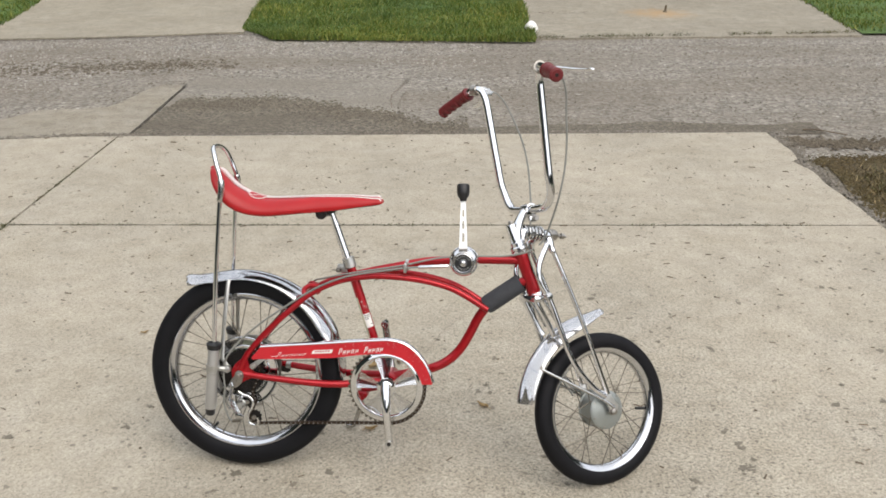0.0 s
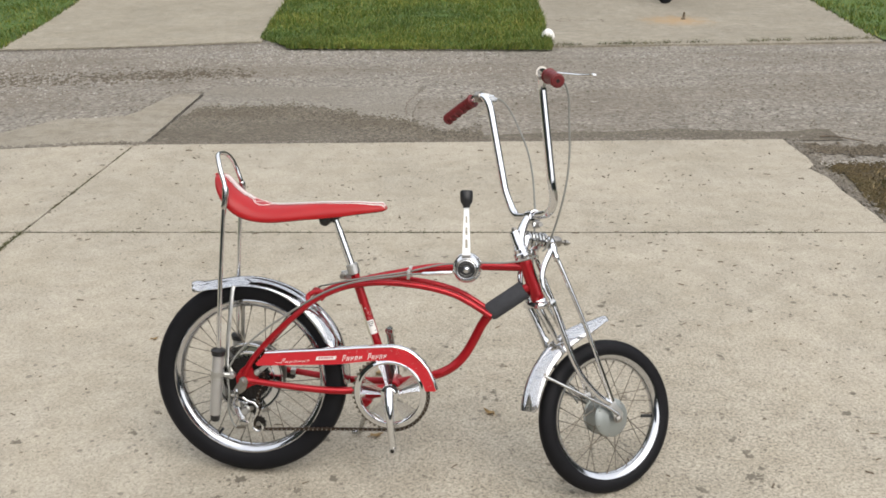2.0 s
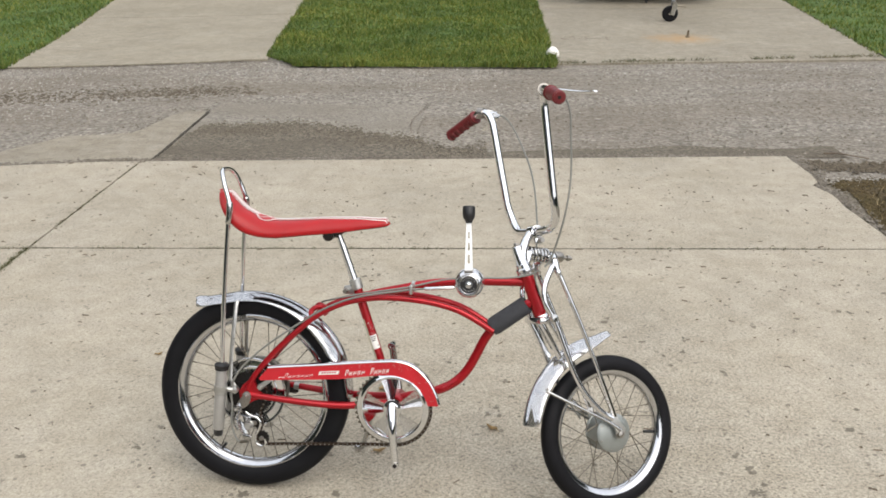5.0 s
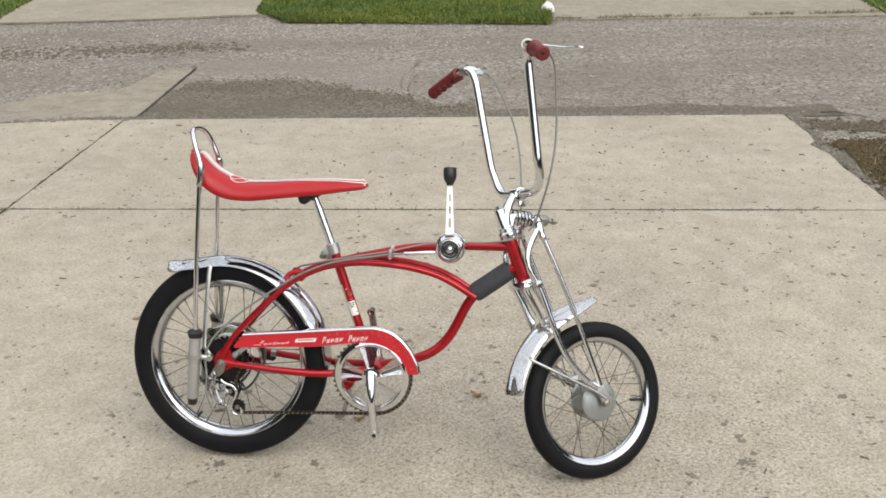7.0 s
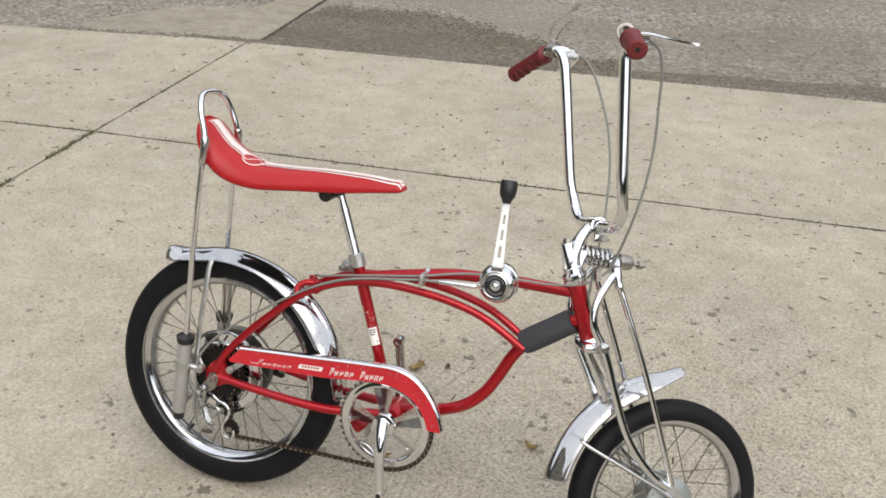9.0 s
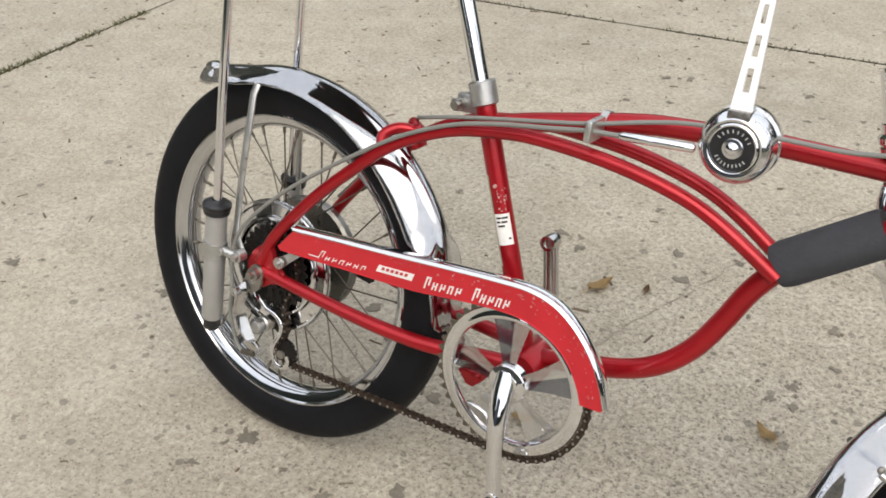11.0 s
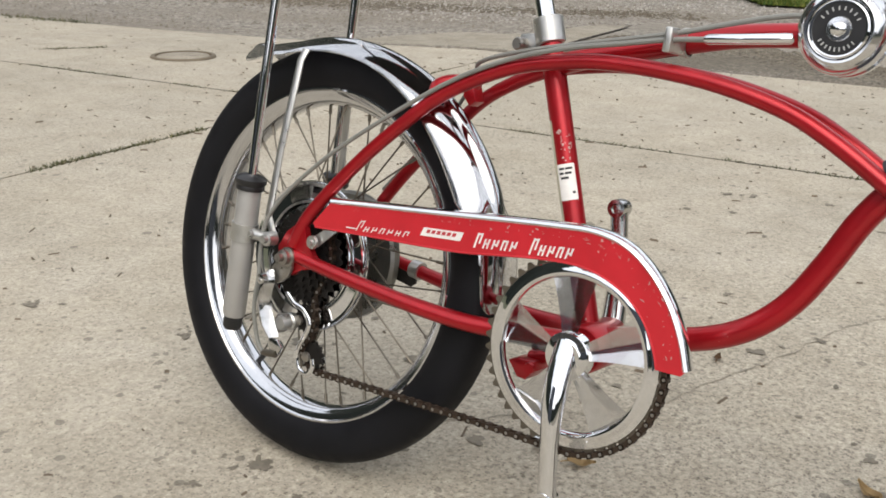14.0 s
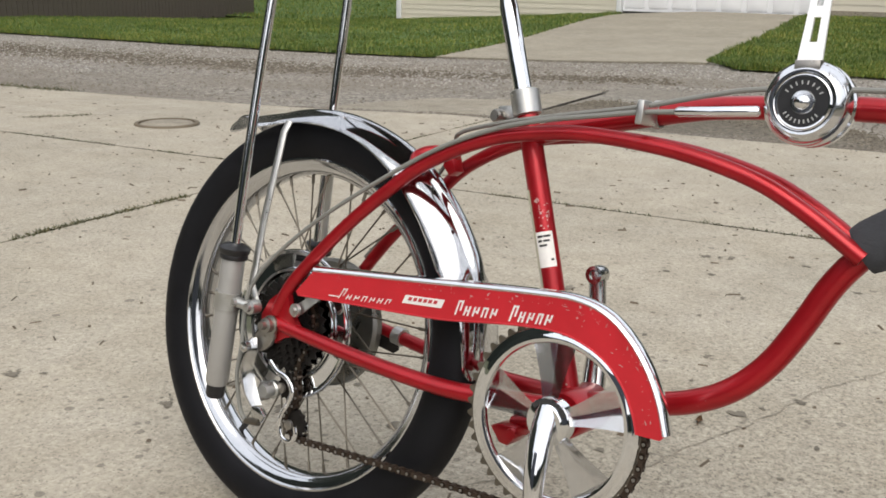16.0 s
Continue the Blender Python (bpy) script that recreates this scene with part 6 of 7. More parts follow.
# pale chips where the enamel has flaked off the guard
rngc = random.Random(41)
cv, cf = [], []
for k in range(84):
    if k < 44:
        i = rngc.randrange(8, len(gt) - 2)
        x, z = gt[i]
        dx, dz = gt[i + 1][0] - x, gt[i + 1][1] - z
        n_ = math.hypot(dx, dz)
        off = rngc.uniform(0.002, 0.012)
        f = rngc.random()
        x, z = x + f * dx + off * dz / n_, z + f * dz - off * dx / n_
        along = math.atan2(dz, dx) + rngc.gauss(0, 0.6)
    elif k < 58:
        i = rngc.randrange(20, len(gt) - 2)
        x, z = gt[i]
        dx, dz = gt[i + 1][0] - x, gt[i + 1][1] - z
        n_ = math.hypot(dx, dz)
        off = rngc.uniform(0.005, 0.026)
        x, z = x + off * dz / n_, z - off * dx / n_
        along = rngc.uniform(-1.6, 1.0)
    else:
        x = rngc.uniform(0.07, 0.40)
        z = 0.358 + 0.105 * (x - 0.10) - rngc.uniform(0.001, 0.007)
        along = rngc.gauss(0.1, 0.8)
    ln, w = 0.0004 + 0.0030 * rngc.random() ** 4, 0.0003 + 0.0007 * rngc.random() ** 2
    i0 = len(cv)
    c_, s_ = math.cos(along), math.sin(along)
    m_ = 7
    for j in range(m_):
        a = 6.28318 * j / m_
        u, v_ = ln * math.cos(a) * rngc.uniform(0.6, 1.2), w * math.sin(a) * rngc.uniform(0.6, 1.3)
        cv.append((x + u * c_ - v_ * s_, GYN - 0.00035, z + u * s_ + v_ * c_))
    cf.append(tuple(range(i0, i0 + m_)))
tagged(raw("paint_chips", cv, cf, PRIMER, guard), kind="stuff")

# the chain: one link, set along its course
def course():
    pts = []
    for k in range(0, 26):          # front of the ring, top to bottom
        a = radians(95 - 187 * k / 25)
        pts.append(Vector((CR.x + 0.1035 * math.cos(a), CR.y + 0.001, CR.z + 0.1035 * math.sin(a))))
    for x, y, z in ((0.32, -0.055, 0.154), (0.20, -0.052, 0.1445), (0.10, -0.048, 0.1355), (0.058, -0.047, 0.1315), (0.035, -0.046, 0.1312), (0.019, -0.046, 0.143), (0.019, -0.046, 0.158), (0.030, -0.046, 0.172), (0.034, -0.046, 0.190), (0.028, -0.045, 0.208), (0.030, -0.044, 0.228), (0.046, -0.043, 0.262), (0.046, -0.043, 0.295), (0.024, -0.043, 0.318), (0.0, -0.043, 0.324), (0.06, -0.045, 0.330), (0.20, -0.050, 0.343), (0.32, -0.055, 0.357)):
        pts.append(Vector((x, y, z)))
    sp = spline(pts, 6)
    out = [sp[0]]
    for a, b in zip(sp, sp[1:]):
        seg = (b - a).length
        d = 0.0
        while (b - out[-1]).length >= 0.0127 and d < seg:
            dirv = (b - out[-1]).normalized()
            out.append(out[-1] + dirv * 0.0127)
            d += 0.0127
    return out


def link(half):
    bm = BM()
    for yy in (-half, half - 0.0009):
        o = []
        for k in range(20):
            a = 6.28318 * k / 20
            cx = 0.00635 if math.cos(a) > 0 else -0.00635
            o.append((cx + 0.0046 * math.cos(a), (0.0046 if abs(math.cos(a)) > 0.32 else 0.0027) * math.sin(a)))
        plate(bm, o, yy, yy + 0.0009)
    for sx in (-0.00635, 0.00635):
        lathe(bm, [(0.0, -half), (0.0036, -half), (0.0036, half), (0.0, half)], 12, (sx, 0, 0))
    return bm


link_out = mesh_of("chain_link", link(0.0046), CHAIN_BROWN, 30)
link_in = mesh_of("chain_link", link(0.0031), CHAIN_BROWN, 30)
pin_me = mesh_of("chain_pin", lathe(BM(), [(0.0, -0.0055), (0.0016, -0.0055), (0.0019, -0.0050), (0.0019, 0.0050), (0.0, 0.0050)], 10), BOLT, 30)
cpts = course()
chain = None
for i, (a, b) in enumerate(zip(cpts, cpts[1:])):
    d = b - a
    m = Matrix.Translation((a + b) / 2) @ Matrix.Rotation(-math.atan2(d.z, d.x), 4, "Y")
    if chain is None:
        chain = bpart("chain", link_out, CHAIN_BROWN, "brown oiled roller chain")
        chain.matrix_basis = m
    else:
        part("chain_link", link_in if i % 2 else link_out, CHAIN_BROWN, chain, "", chain.matrix_basis.inverted() @ m)
    part("chain_pin", pin_me, BOLT, chain, "", chain.matrix_basis.inverted() @ Matrix.Translation(a))

# -- derailleur --
def folded(rows, y_edge, y_ridge, thick=0.002):
    """A pressed plate with a raised fold along it: rows of (x, z, half width, fold)."""
    bm = BM()
    prev = None
    for x, z, w, k in rows:
        cur = [bm.verts.new((x + u * w, y_edge + (y_ridge - y_edge) * f * k, z + 0.25 * u * w)) for u, f in ((-1, 0.0), (-0.75, 0.45), (-0.18, 1.0), (0.12, 1.0), (0.55, 0.35), (1, 0.1))]
        if prev:
            for j in range(5):
                bm.faces.new((prev[j], prev[j + 1], cur[j + 1], cur[j]))
        prev = cur
    bmesh.ops.solidify(bm, geom=list(bm.faces), thickness=thick)
    return bm


der = bpart("derailleur", folded([(-0.023, 0.252, 0.005, 0.3), (-0.024, 0.244, 0.0085, 0.8), (-0.021, 0.234, 0.0075, 1.0), (-0.023, 0.225, 0.0075, 1.0), (-0.0265, 0.213, 0.0085, 1.0), (-0.0215, 0.198, 0.0085, 1.0), (-0.0145, 0.183, 0.0090, 1.0), (-0.0060, 0.168, 0.0090, 0.7)], -0.0765, -0.0920), DER_CHROME, "worn chrome rear derailleur", sharp=35)
part("side_arm", tube(BM(), spline([(-0.034, -0.0760, 0.238), (-0.0375, -0.0790, 0.220), (-0.0350, -0.0800, 0.198), (-0.0250, -0.0790, 0.176)], 5), 0.0030, 10, flat=0.6), CHROME_WORN, der)
part("pivot_bolt", lathe(BM(), [(0.0, -0.090), (0.0028, -0.090), (0.0030, -0.0935), (0.0065, -0.093), (0.0070, -0.086), (0.0, -0.086)], 16, (-0.024, 0, 0.241)), CHROME_WORN, der)
part("hanger", plate(BM(), [(-0.013, 0.272), (0.008, 0.272), (0.009, 0.260), (0.004, 0.248), (-0.008, 0.238), (-0.026, 0.232), (-0.031, 0.242), (-0.024, 0.256)], -0.0745, -0.0690, 0.0012), BOLT, der)
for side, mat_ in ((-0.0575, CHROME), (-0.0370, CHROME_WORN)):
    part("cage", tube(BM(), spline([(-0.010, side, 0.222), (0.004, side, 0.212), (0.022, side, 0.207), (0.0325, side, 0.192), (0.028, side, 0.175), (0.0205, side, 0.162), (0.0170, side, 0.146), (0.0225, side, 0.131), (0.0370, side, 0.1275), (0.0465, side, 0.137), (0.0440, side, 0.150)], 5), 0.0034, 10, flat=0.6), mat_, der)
part("cage_plate", plate(BM(), [(0.000, 0.206), (0.014, 0.208), (0.024, 0.196), (0.022, 0.180), (0.028, 0.164), (0.040, 0.160), (0.044, 0.150), (0.036, 0.138), (0.026, 0.142), (0.022, 0.160), (0.012, 0.176), (-0.002, 0.188)], -0.0385, -0.0370, 0.0005), COG, der)
for cx, cz in ((0.016, 0.193), (0.035, 0.150)):
    o = []
    for k in range(11):
        for f, q in ((0.0, 0.0155), (0.3, 0.0190), (0.5, 0.0190), (0.8, 0.0155)):
            a = 6.28318 * (k + f) / 11
            o.append((cx + q * math.cos(a), cz + q * math.sin(a)))
    pul = part("pulley", plate(BM(), o, -0.0475, -0.0445), COG, der)
    part("pulley_bolt", lathe(BM(), [(0.0, -0.062), (0.0065, -0.061), (0.0065, -0.0575), (0.0, -0.0575)], 14, (cx, 0, cz)), BOLT, der)
part("knuckle", lathe(BM(), [(0.0, -0.078), (0.008, -0.078), (0.0095, -0.074), (0.0095, -0.064), (0.0115, -0.062), (0.0115, -0.056), (0.0, -0.055)], 20, (0.002, 0, 0.188)), ZINC, der)
part("parallelogram", plate(BM(), [(-0.014, 0.186), (-0.008, 0.198), (0.006, 0.200), (0.010, 0.188), (0.004, 0.176), (-0.006, 0.172)], -0.0745, -0.064, 0.003), BOLT, der)
part("end_block", plate(BM(), [(-0.010, 0.166), (0.006, 0.168), (0.015, 0.160), (0.010, 0.150), (0.004, 0.146), (-0.006, 0.150), (-0.011, 0.157)], -0.084, -0.076, 0.003), CHROME_WORN, der)
part("cable_stop", tube(BM(), [(-0.020, -0.082, 0.144), (-0.012, -0.083, 0.146), (0.006, -0.083, 0.149)], [0.0030, 0.0046, 0.0046], 10), SPOKE, der)

# -- stick shifter on the top tube --
SC = Vector((0.592, -0.023, 0.607))
shift = bpart("stick_shifter", lathe(BM(), [(0.0, 0.024), (0.030, 0.024), (0.0365, 0.020), (0.0385, 0.012), (0.0385, 0.004), (0.036, 0.001), (0.036, -0.005), (0.0385, -0.008), (0.0375, -0.016), (0.034, -0.023), (0.0285, -0.027), (0.0265, -0.0268), (0.0255, -0.0250), (0.0, -0.0250)], 56, SC), SHIFT_CHROME, "round chrome shifter housing on the top tube", sharp=30)
dial = part("dial_plate", lathe(BM(), [(0.0, -0.0262), (0.0222, -0.0262), (0.0225, -0.0252), (0.0, -0.0252)], 48, SC), BLACK, shift, "black dial with white print bars")
part("dial_ring", lathe(BM(), [(0.0218, -0.0262), (0.0222, -0.0270), (0.0236, -0.0272), (0.0254, -0.0258)], 48, SC, closed=True), CHROME, dial)
part("dial_boss", lathe(BM(), [(0.0, -0.0290), (0.0058, -0.0290), (0.0068, -0.0278), (0.0098, -0.0276), (0.0108, -0.0263), (0.0, -0.0263)], 32, SC), SHIFT_CHROME, dial, sharp=25)
part("dial_screw", lathe(BM(), [(0.0, -0.0325), (0.0030, -0.0325), (0.0056, -0.0305), (0.0062, -0.0275), (0.0, -0.0275)], 20, SC), CHROME, dial)
for a0, n in ((150, 8), (-38, 9)):
    for k in range(n):
        a = radians(a0 - (118 / 7) * k) if a0 > 0 else radians(a0 - 104 / 8 * k)
        part("print_bar", box(BM(), (-0.0006, -0.0002, -0.0017), (0.0006, 0.0002, 0.0017)), DECAL_GREY, dial, "", Matrix.Translation((SC.x + 0.0172 * math.cos(a), SC.y - 0.0264, SC.z + 0.0172 * math.sin(a))) @ Matrix.Rotation(-a + math.pi / 2, 4, "Y"))
# slotted lever: two rails joined by bridges
l0, l1 = Vector((0.5905, 0, 0.640)), Vector((0.5835, 0, 0.766))
ld = (l1 - l0).normalized()
ls = Vector((ld.z, 0, -ld.x))


def lev(u, w):
    """A point of the lever's face: u along it (0 to 1), w across it (-1 to 1)."""
    half = 0.0108 - 0.0045 * u
    p = l0.lerp(l1, u) + ls * (w * half)
    return (p.x, p.z)


def lever_y(z):
    return -0.043 + 0.034 * (z - 0.640) / 0.126


bm = BM()
slots = [(0.16, 0.34), (0.42, 0.58), (0.66, 0.80)]
us_ = [0.0]
for a, b in slots:
    us_ += [a, b]
us_.append(1.0)
for i in range(len(us_) - 1):
    open_here = i % 2 == 1
    for w0, w1 in (((-1, -0.33), (0.33, 1)) if open_here else ((-1, -0.33), (-0.33, 0.33), (0.33, 1))):
        o = [lev(us_[i], w0), lev(us_[i], w1), lev(us_[i + 1], w1), lev(us_[i + 1], w0)]
        plate(bm, o, -0.0018, 0.0018)
bmesh.ops.remove_doubles(bm, verts=bm.verts, dist=1e-5)
for v in bm.verts:
    v.co.y += lever_y(v.co.z)
part("shift_lever", bm, SATIN, shift, "slotted chrome shift lever", sharp=25)
part("lever_foot", plate(BM(), [lev(-0.07, -1.05), lev(-0.07, 1.05), lev(0.03, 1.05), lev(0.03, -1.05)], -0.049, -0.026, 0.002), BOLT, shift)
kb = lathe(BM(), [(0.0, 0.0), (0.0085, 0.0), (0.0095, 0.006), (0.0150, 0.014), (0.0168, 0.024), (0.0168, 0.040), (0.0150, 0.0445), (0.0138, 0.0425), (0.0, 0.0420)], 26, axis="Z")
kn = part("shift_knob", kb, BLACK, shift, "black ribbed knob")
kd = Vector((ld.x, 0.26, ld.z)).normalized()
kn.matrix_basis = Matrix.Translation(l1 - ld * 0.004 + Vector((0, -0.010, 0))) @ kd.to_track_quat("Z", "Y").to_matrix().to_4x4()

# -- cables along the top tube --
cab = spline([(0.553, -0.042, 0.5955), (0.477, -0.041, 0.588), (0.438, -0.041, 0.584), (0.393, -0.043, 0.576), (0.331, -0.044, 0.565), (0.268, -0.044, 0.548), (0.200, -0.050, 0.517), (0.128, -0.058, 0.470), (0.052, -0.066, 0.414), (-0.008, -0.072, 0.358), (-0.034, -0.079, 0.318), (-0.040, -0.082, 0.28), (-0.037, -0.084, 0.24), (-0.040, -0.084, 0.20), (-0.030, -0.083, 0.160), (-0.018, -0.083, 0.1445)], 5)
bpart("shift_cable", tube(BM(), cab, 0.0027, 8), CABLE)
bpart("cable_ferrule", tube(BM(), [(0.554, -0.042, 0.5957), (0.552, -0.042, 0.5955), (0.478, -0.041, 0.5882), (0.474, -0.041, 0.5878)], [0.0035, 0.0050, 0.0050, 0.0034], 14), CHROME)
cab = spline([(0.772, -0.036, 0.651), (0.745, -0.032, 0.637), (0.692, -0.030, 0.626), (0.62, -0.028, 0.622), (0.545, -0.030, 0.616), (0.497, -0.030, 0.606), (0.432, -0.034, 0.589), (0.34, -0.036, 0.571), (0.27, -0.034, 0.556), (0.215, -0.024, 0.540), (0.18, 0.02, 0.52), (0.12, 0.055, 0.46), (0.03, 0.060, 0.36)], 5)
bpart("brake_cable", tube(BM(), cab, 0.0025, 8), CABLE)
bm = lathe(BM(), [(0.0128, -0.004), (0.0142, -0.004), (0.0142, 0.004), (0.0128, 0.004)], 20, (0.440, 0, 0.585), axis="X", closed=True)
box(bm, (0.436, -0.048, 0.572), (0.444, -0.012, 0.596), 0.002)
bpart("cable_clip", bm, ZINC)

# -- headset, stem, handlebar --
fpart("headset_cup", tube(BM(), [headp(d) for d in (0.052, 0.054, 0.060, 0.063, 0.064, 0.070, 0.073, 0.082, 0.084)], [0.0185, 0.0225, 0.0235, 0.0205, 0.0240, 0.0240, 0.0200, 0.0195, 0.0165], 28), CHROME, "chrome headset and lock nut", sharp=30)
fpart("headset_cup", tube(BM(), [headp(d) for d in (-0.078, -0.076, -0.068, -0.064, -0.060)], [0.0175, 0.0215, 0.0220, 0.0205, 0.0185], 28), CHROME, "chrome lower headset cup", sharp=30)
bm = tube(BM(), [headp(0.082), headp(0.086), headp(0.128), headp(0.132), headp(0.1325)], [0.0185, 0.0172, 0.0150, 0.0125, 0.0050], 22)
neck = spline([headp(0.090, 0.001), headp(0.106, 0.007), headp(0.122, 0.020), headp(0.136, 0.034), headp(0.146, 0.048), headp(0.148, 0.060)], 5)
tube(bm, neck, [0.0168 - 0.0062 * step(k / (0.75 * len(neck))) for k in range(len(neck))], 18, flat=1.1)
BC = Vector((0.763, 0, 0.744))
lathe(bm, [(0.0132, -0.017), (0.0172, -0.016), (0.0178, 0.0), (0.0172, 0.016), (0.0132, 0.017)], 26, BC, closed=True)
box(bm, (BC.x - 0.004, -0.014, BC.z - 0.032), (BC.x + 0.016, 0.014, BC.z - 0.012), 0.003)
stem = fpart("stem", bm, CHROME, "forged chrome gooseneck stem", sharp=40)
part("clamp_bolt", lathe(BM(), [(0.0, -0.026), (0.0065, -0.026), (0.0075, -0.023), (0.0075, -0.014), (0.0045, -0.014), (0.0045, 0.018), (0.0, 0.018)], 12, (BC.x + 0.010, 0, BC.z - 0.022)), BOLT, stem)
part("stem_bolt", lathe(BM(), [(0.0, 0.0), (0.008, 0.0), (0.008, 0.006), (0.0065, 0.008), (0.0, 0.008)], 6, headp(0.132), axis="Z"), BOLT, stem)
half_bar = [(BC.x, 0.0, BC.z), (BC.x, -0.045, BC.z + 0.001), (BC.x + 0.001, -0.078, BC.z + 0.004), (BC.x, -0.100, BC.z + 0.018), (BC.x - 0.004, -0.114, BC.z + 0.042), (0.750, -0.121, 0.82), (0.742, -0.125, 0.87), (0.730, -0.131, 0.95), (0.718, -0.137, 1.03), (0.712, -0.142, 1.060), (0.706, -0.152, 1.078), (0.697, -0.168, 1.084), (0.691, -0.185, 1.080), (0.664, -0.285, 1.041)]
bar = [(x, -y, z) for x, y, z in reversed(half_bar[1:])] + half_bar
hb = fpart("handlebar", tube(BM(), spline(bar, 6), 0.0110, 18), CHROME, "tall curved chrome ape-hanger handlebar")
for s in (-1, 1):
    g1 = Vector((0.660, s * 0.300, 1.0360))
    g0 = Vector((0.694, s * 0.178, 1.0815)).lerp(g1, 0.40 if s < 0 else 0.12)
    n = 44
    pts = [g0.lerp(g1, k / n) for k in range(n + 1)]
    rads = [0.0168 + (0.002 if k < 3 else 0) - (0.004 if k > n - 2 else 0) for k in range(n + 1)]
    bm = tube(BM(), pts, rads, 20)
    for v in bm.verts:                    # finger notches pressed into the underside alone
        u = (v.co - g0).dot(g1 - g0) / (g1 - g0).length_squared
        off = v.co - g0.lerp(g1, u)
        if 0.14 < u < 0.93 and off.z < 0.0:
            v.co -= off * min(1.0, -off.z / 0.012) * (0.05 + 0.30 * (u * 5.2 % 1.0) ** 1.5)
    gr = fpart("handlebar_grip", bm, GRIP, "dull dark red rubber grip with finger notches")
    gd = (g1 - g0).normalized()
    part("grip_hole", tube(BM(), [g1 - gd * 0.002, g1 + gd * 0.0008], 0.0045, 10), COG, gr)
    lp = spline([(0.712, s * 0.158, 1.080), (0.735, s * 0.164, 1.086), (0.754, s * 0.185, 1.082), (0.762, s * 0.235, 1.070), (0.764, s * 0.280, 1.061), (0.763, s * 0.296, 1.060)], 5)
    bm = tube(BM(), lp, [0.0100 - 0.0025 * min(1, k / 22) - (0.0025 if k > len(lp) - 2 else 0) for k in range(len(lp))], 12, flat=0.45, up=(0, 0, 1))
    lv = fpart("brake_lever", bm, CHROME, "chrome hand brake lever")
    bm = lathe(BM(), [(0.0112, -0.008), (0.0150, -0.008), (0.0150, 0.008), (0.0112, 0.008)], 20, (0, 0, 0), axis="Z", closed=True)
    cm = part("lever_clamp", bm, BOLT, lv)
    cdir = (Vector((0.688, s * 0.185, 1.081)) - Vector((0.706, s * 0.152, 1.078))).normalized()
    cm.matrix_basis = Matrix.Translation((0.697, s * 0.168, 1.083)) @ cdir.to_track_quat("Z", "Y").to_matrix().to_4x4()
    part("lever_bracket", plate(BM(), [(0.700, 1.070), (0.742, 1.068), (0.748, 1.080), (0.720, 1.092), (0.702, 1.092)], s * 0.158 - 0.006, s * 0.158 + 0.006, 0.002), CHROME_WORN, lv)
# brake cables from the levers down to the head
fpart("brake_cable", tube(BM(), spline([(0.735, -0.160, 1.080), (0.765, -0.160, 1.066), (0.779, -0.158, 1.03), (0.786, -0.148, 0.975), (0.793, -0.138, 0.907), (0.792, -0.128, 0.838), (0.786, -0.108, 0.766), (0.786, -0.066, 0.700), (0.783, -0.044, 0.667), (0.772, -0.036, 0.651)], 6), 0.0026, 8), CABLE)
fpart("brake_cable", tube(BM(), spline([(0.735, 0.160, 1.082), (0.762, 0.152, 1.072), (0.786, 0.140, 1.034), (0.808, 0.105, 0.943), (0.815, 0.085, 0.866), (0.812, 0.070, 0.788), (0.804, 0.055, 0.738), (0.788, 0.040, 0.64), (0.790, 0.045, 0.50), (0.86, 0.055, 0.34), (0.93, 0.050, 0.24)], 6), 0.0026, 8), CABLE)

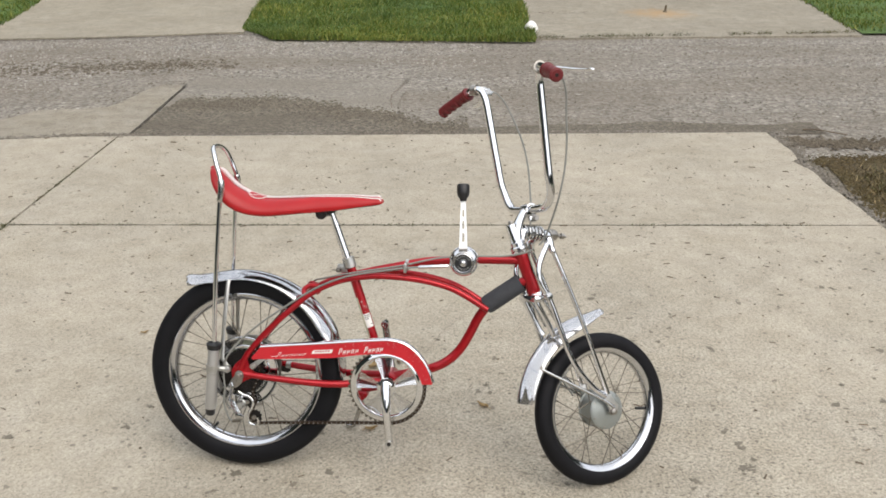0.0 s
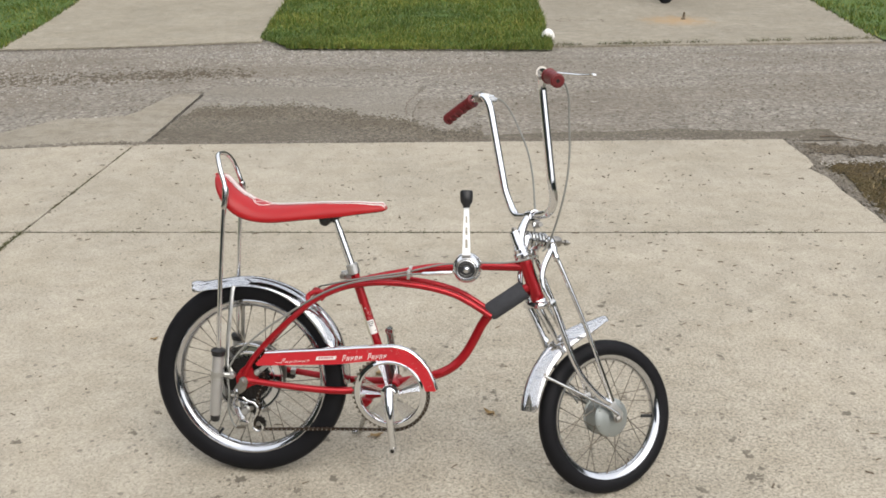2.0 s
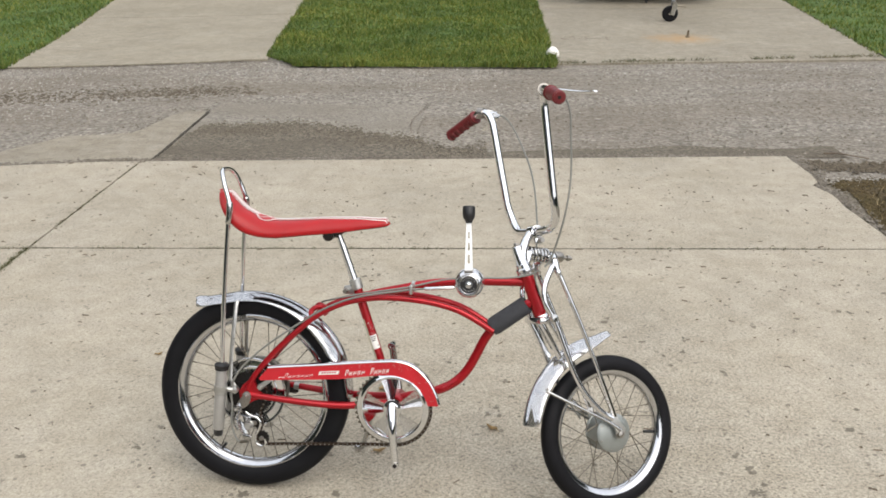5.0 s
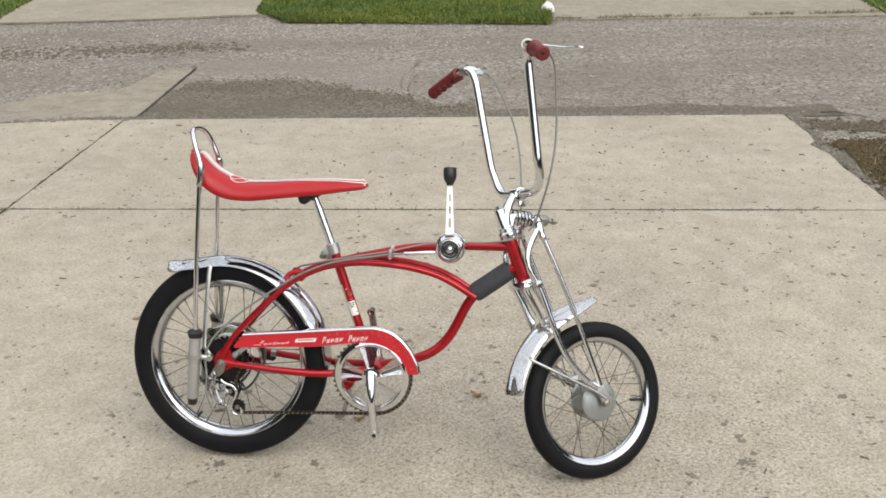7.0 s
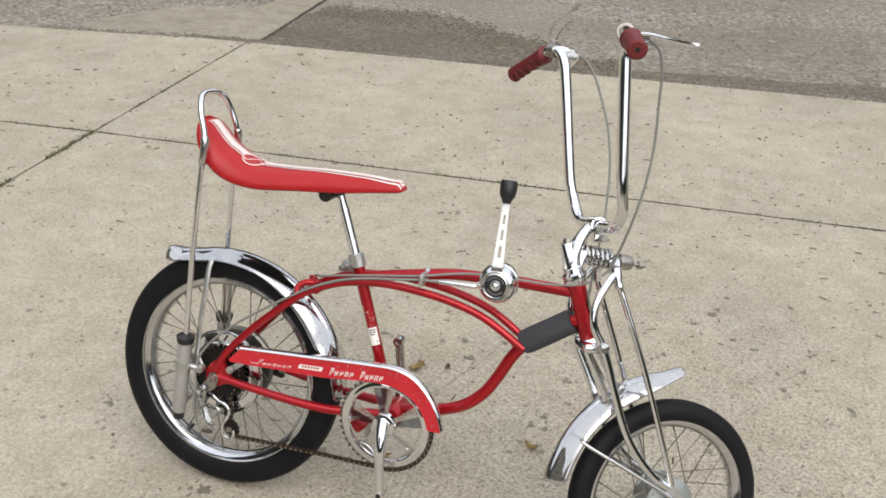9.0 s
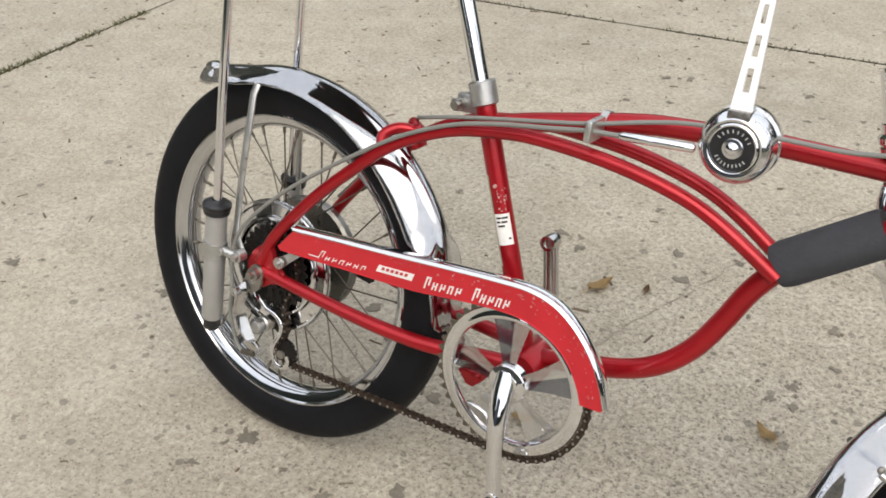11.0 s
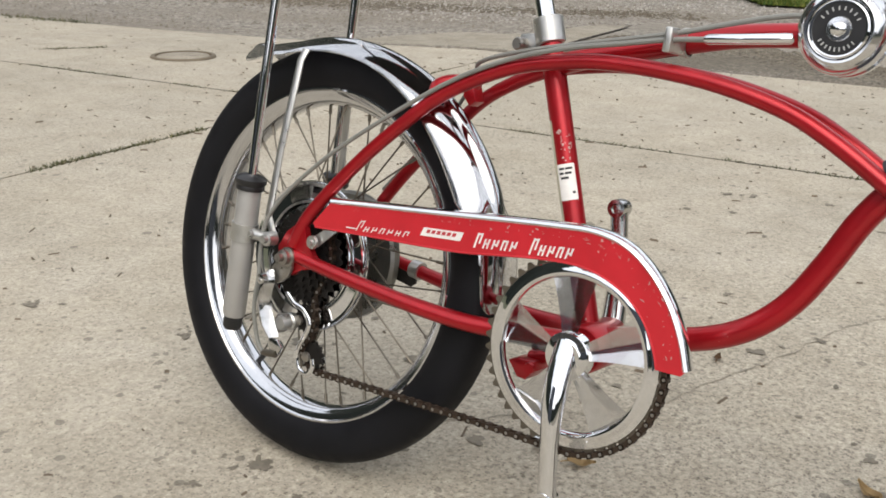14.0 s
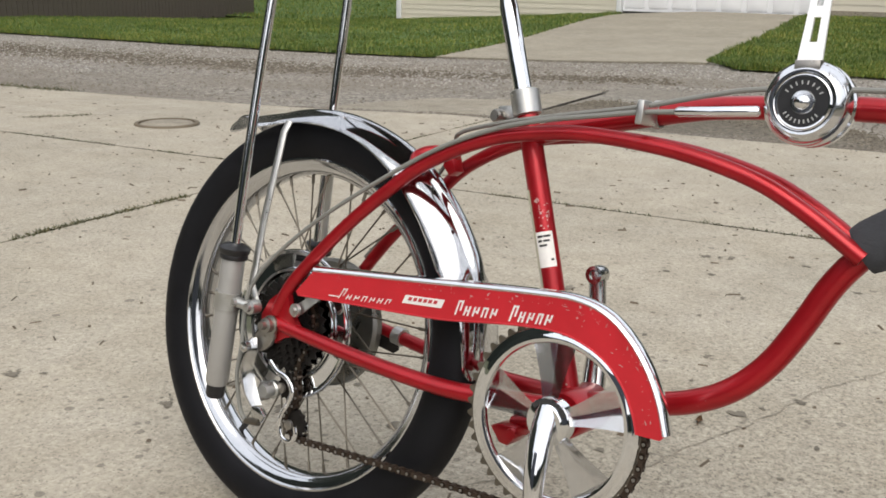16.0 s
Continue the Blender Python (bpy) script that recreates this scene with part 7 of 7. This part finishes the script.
# -- springer fork --
bm = BM()
box(bm, (0.754, -0.044, 0.502), (0.797, 0.044, 0.521), 0.007)
fpart("fork_crown", bm, CHROME, "chrome fork crown")
for s in (-1, 1):
    leg = spline([(0.802, s * 0.040, 0.668), (0.786, s * 0.050, 0.648), (0.764, s * 0.056, 0.612), (0.757, s * 0.057, 0.580), (0.764, s * 0.057, 0.550), (0.782, s * 0.057, 0.522), (0.800, s * 0.057, 0.485), (0.822, s * 0.057, 0.430), (0.850, s * 0.057, 0.365), (0.880, s * 0.057, 0.318), (0.925, s * 0.057, 0.272), (0.962, s * 0.057, 0.250)], 4)
    lg = fpart("fork_leg", tube(BM(), leg, 0.0082, 14, flat=0.8), CHROME, "curved chrome fork leg")
    part("pivot", lathe(BM(), [(0.0, s * 0.068), (0.009, s * 0.067), (0.011, s * 0.063), (0.011, s * 0.045), (0.0, s * 0.045)], 18, (0.784, 0, 0.519)), CHROME_WORN, lg)
    rodp = [(0.796, s * 0.042, 0.668), (0.802, s * 0.050, 0.640), (0.815, s * 0.054, 0.612), (0.882, s * 0.057, 0.466), (0.950, s * 0.058, 0.300), (0.968, s * 0.058, 0.255)]
    fpart("truss_rod", tube(BM(), spline(rodp, 5), [0.0105] * 4 + [0.0085] * 4 + [0.0062] * 18, 12), CHROME, "straight chrome truss rod")
    tip = plate(BM(), [(0.950, 0.262), (0.972, 0.268), (0.982, 0.245), (1.004, 0.222), (1.002, 0.206), (0.986, 0.202), (0.974, 0.214), (0.960, 0.240)], s * 0.050 if s > 0 else -0.056, 0.056 if s > 0 else -0.050, 0.0012)
    fpart("fork_tip", tip, ZINC)
    fpart("fender_strut", tube(BM(), [(0.762, s * 0.030, 0.512), (0.770, s * 0.030, 0.498), (0.812, s * 0.030, 0.425), (0.820, s * 0.026, 0.412)], 0.0078, 10, flat=0.6), CHROME, "chrome strut between crown and fender")
    fpart("fender_strut", tube(BM(), [(0.786, s * 0.034, 0.508), (0.836, s * 0.034, 0.436)], 0.0060, 10, flat=0.6), CHROME_WORN, "chrome strut between crown and fender")
# yoke, spring and its bolt
fpart("spring_yoke", tube(BM(), spline([(0.795, -0.044, 0.664), (0.803, -0.024, 0.676), (0.807, 0.0, 0.680), (0.803, 0.024, 0.676), (0.795, 0.044, 0.664)], 5), 0.0135, 14), CHROME, "chrome yoke joining the fork legs")
sa, sb = Vector((0.742, 0, 0.687)), Vector((0.858, 0, 0.676))
sdv = (sb - sa).normalized()
su = Vector((-sdv.z, 0, sdv.x))
coil = []
turns, per = 6, 16
for k in range(turns * per + 1):
    a = 6.28318 * k / per
    coil.append(sa.lerp(sb, k / (turns * per) * 0.50 + 0.02) + su * (0.0165 * math.sin(a)) + Vector((0, 0.0165 * math.cos(a), 0)))
fpart("fork_spring", tube(BM(), coil, 0.0036, 8), CHROME_WORN, "coiled steel fork spring")
bm = tube(BM(), [sa - sdv * 0.016, sa - sdv * 0.010, sa - sdv * 0.009, sb + sdv * 0.012, sb + sdv * 0.020], [0.0068, 0.0068, 0.0042, 0.0042, 0.0035], 12)
fpart("spring_bolt", bm, BOLT)
fpart("spring_seat", tube(BM(), [sa.lerp(sb, 0.66), sa.lerp(sb, 0.67), sa.lerp(sb, 0.84), sa.lerp(sb, 0.90), sa.lerp(sb, 0.91)], [0.0120, 0.0150, 0.0150, 0.0125, 0.0080], 22), BOLT, "dull steel spring end cup", sharp=30)
fpart("spring_nut", tube(BM(), [sb + sdv * 0.004, sb + sdv * 0.012], 0.0085, 6), BOLT, sharp=20)
lug = tube(BM(), [headp(0.076, 0.004), headp(0.080, 0.014), sa + sdv * 0.002, sa + sdv * 0.006], [0.0110, 0.0110, 0.0130, 0.0160], 16)
fpart("spring_lug", lug, CHROME)
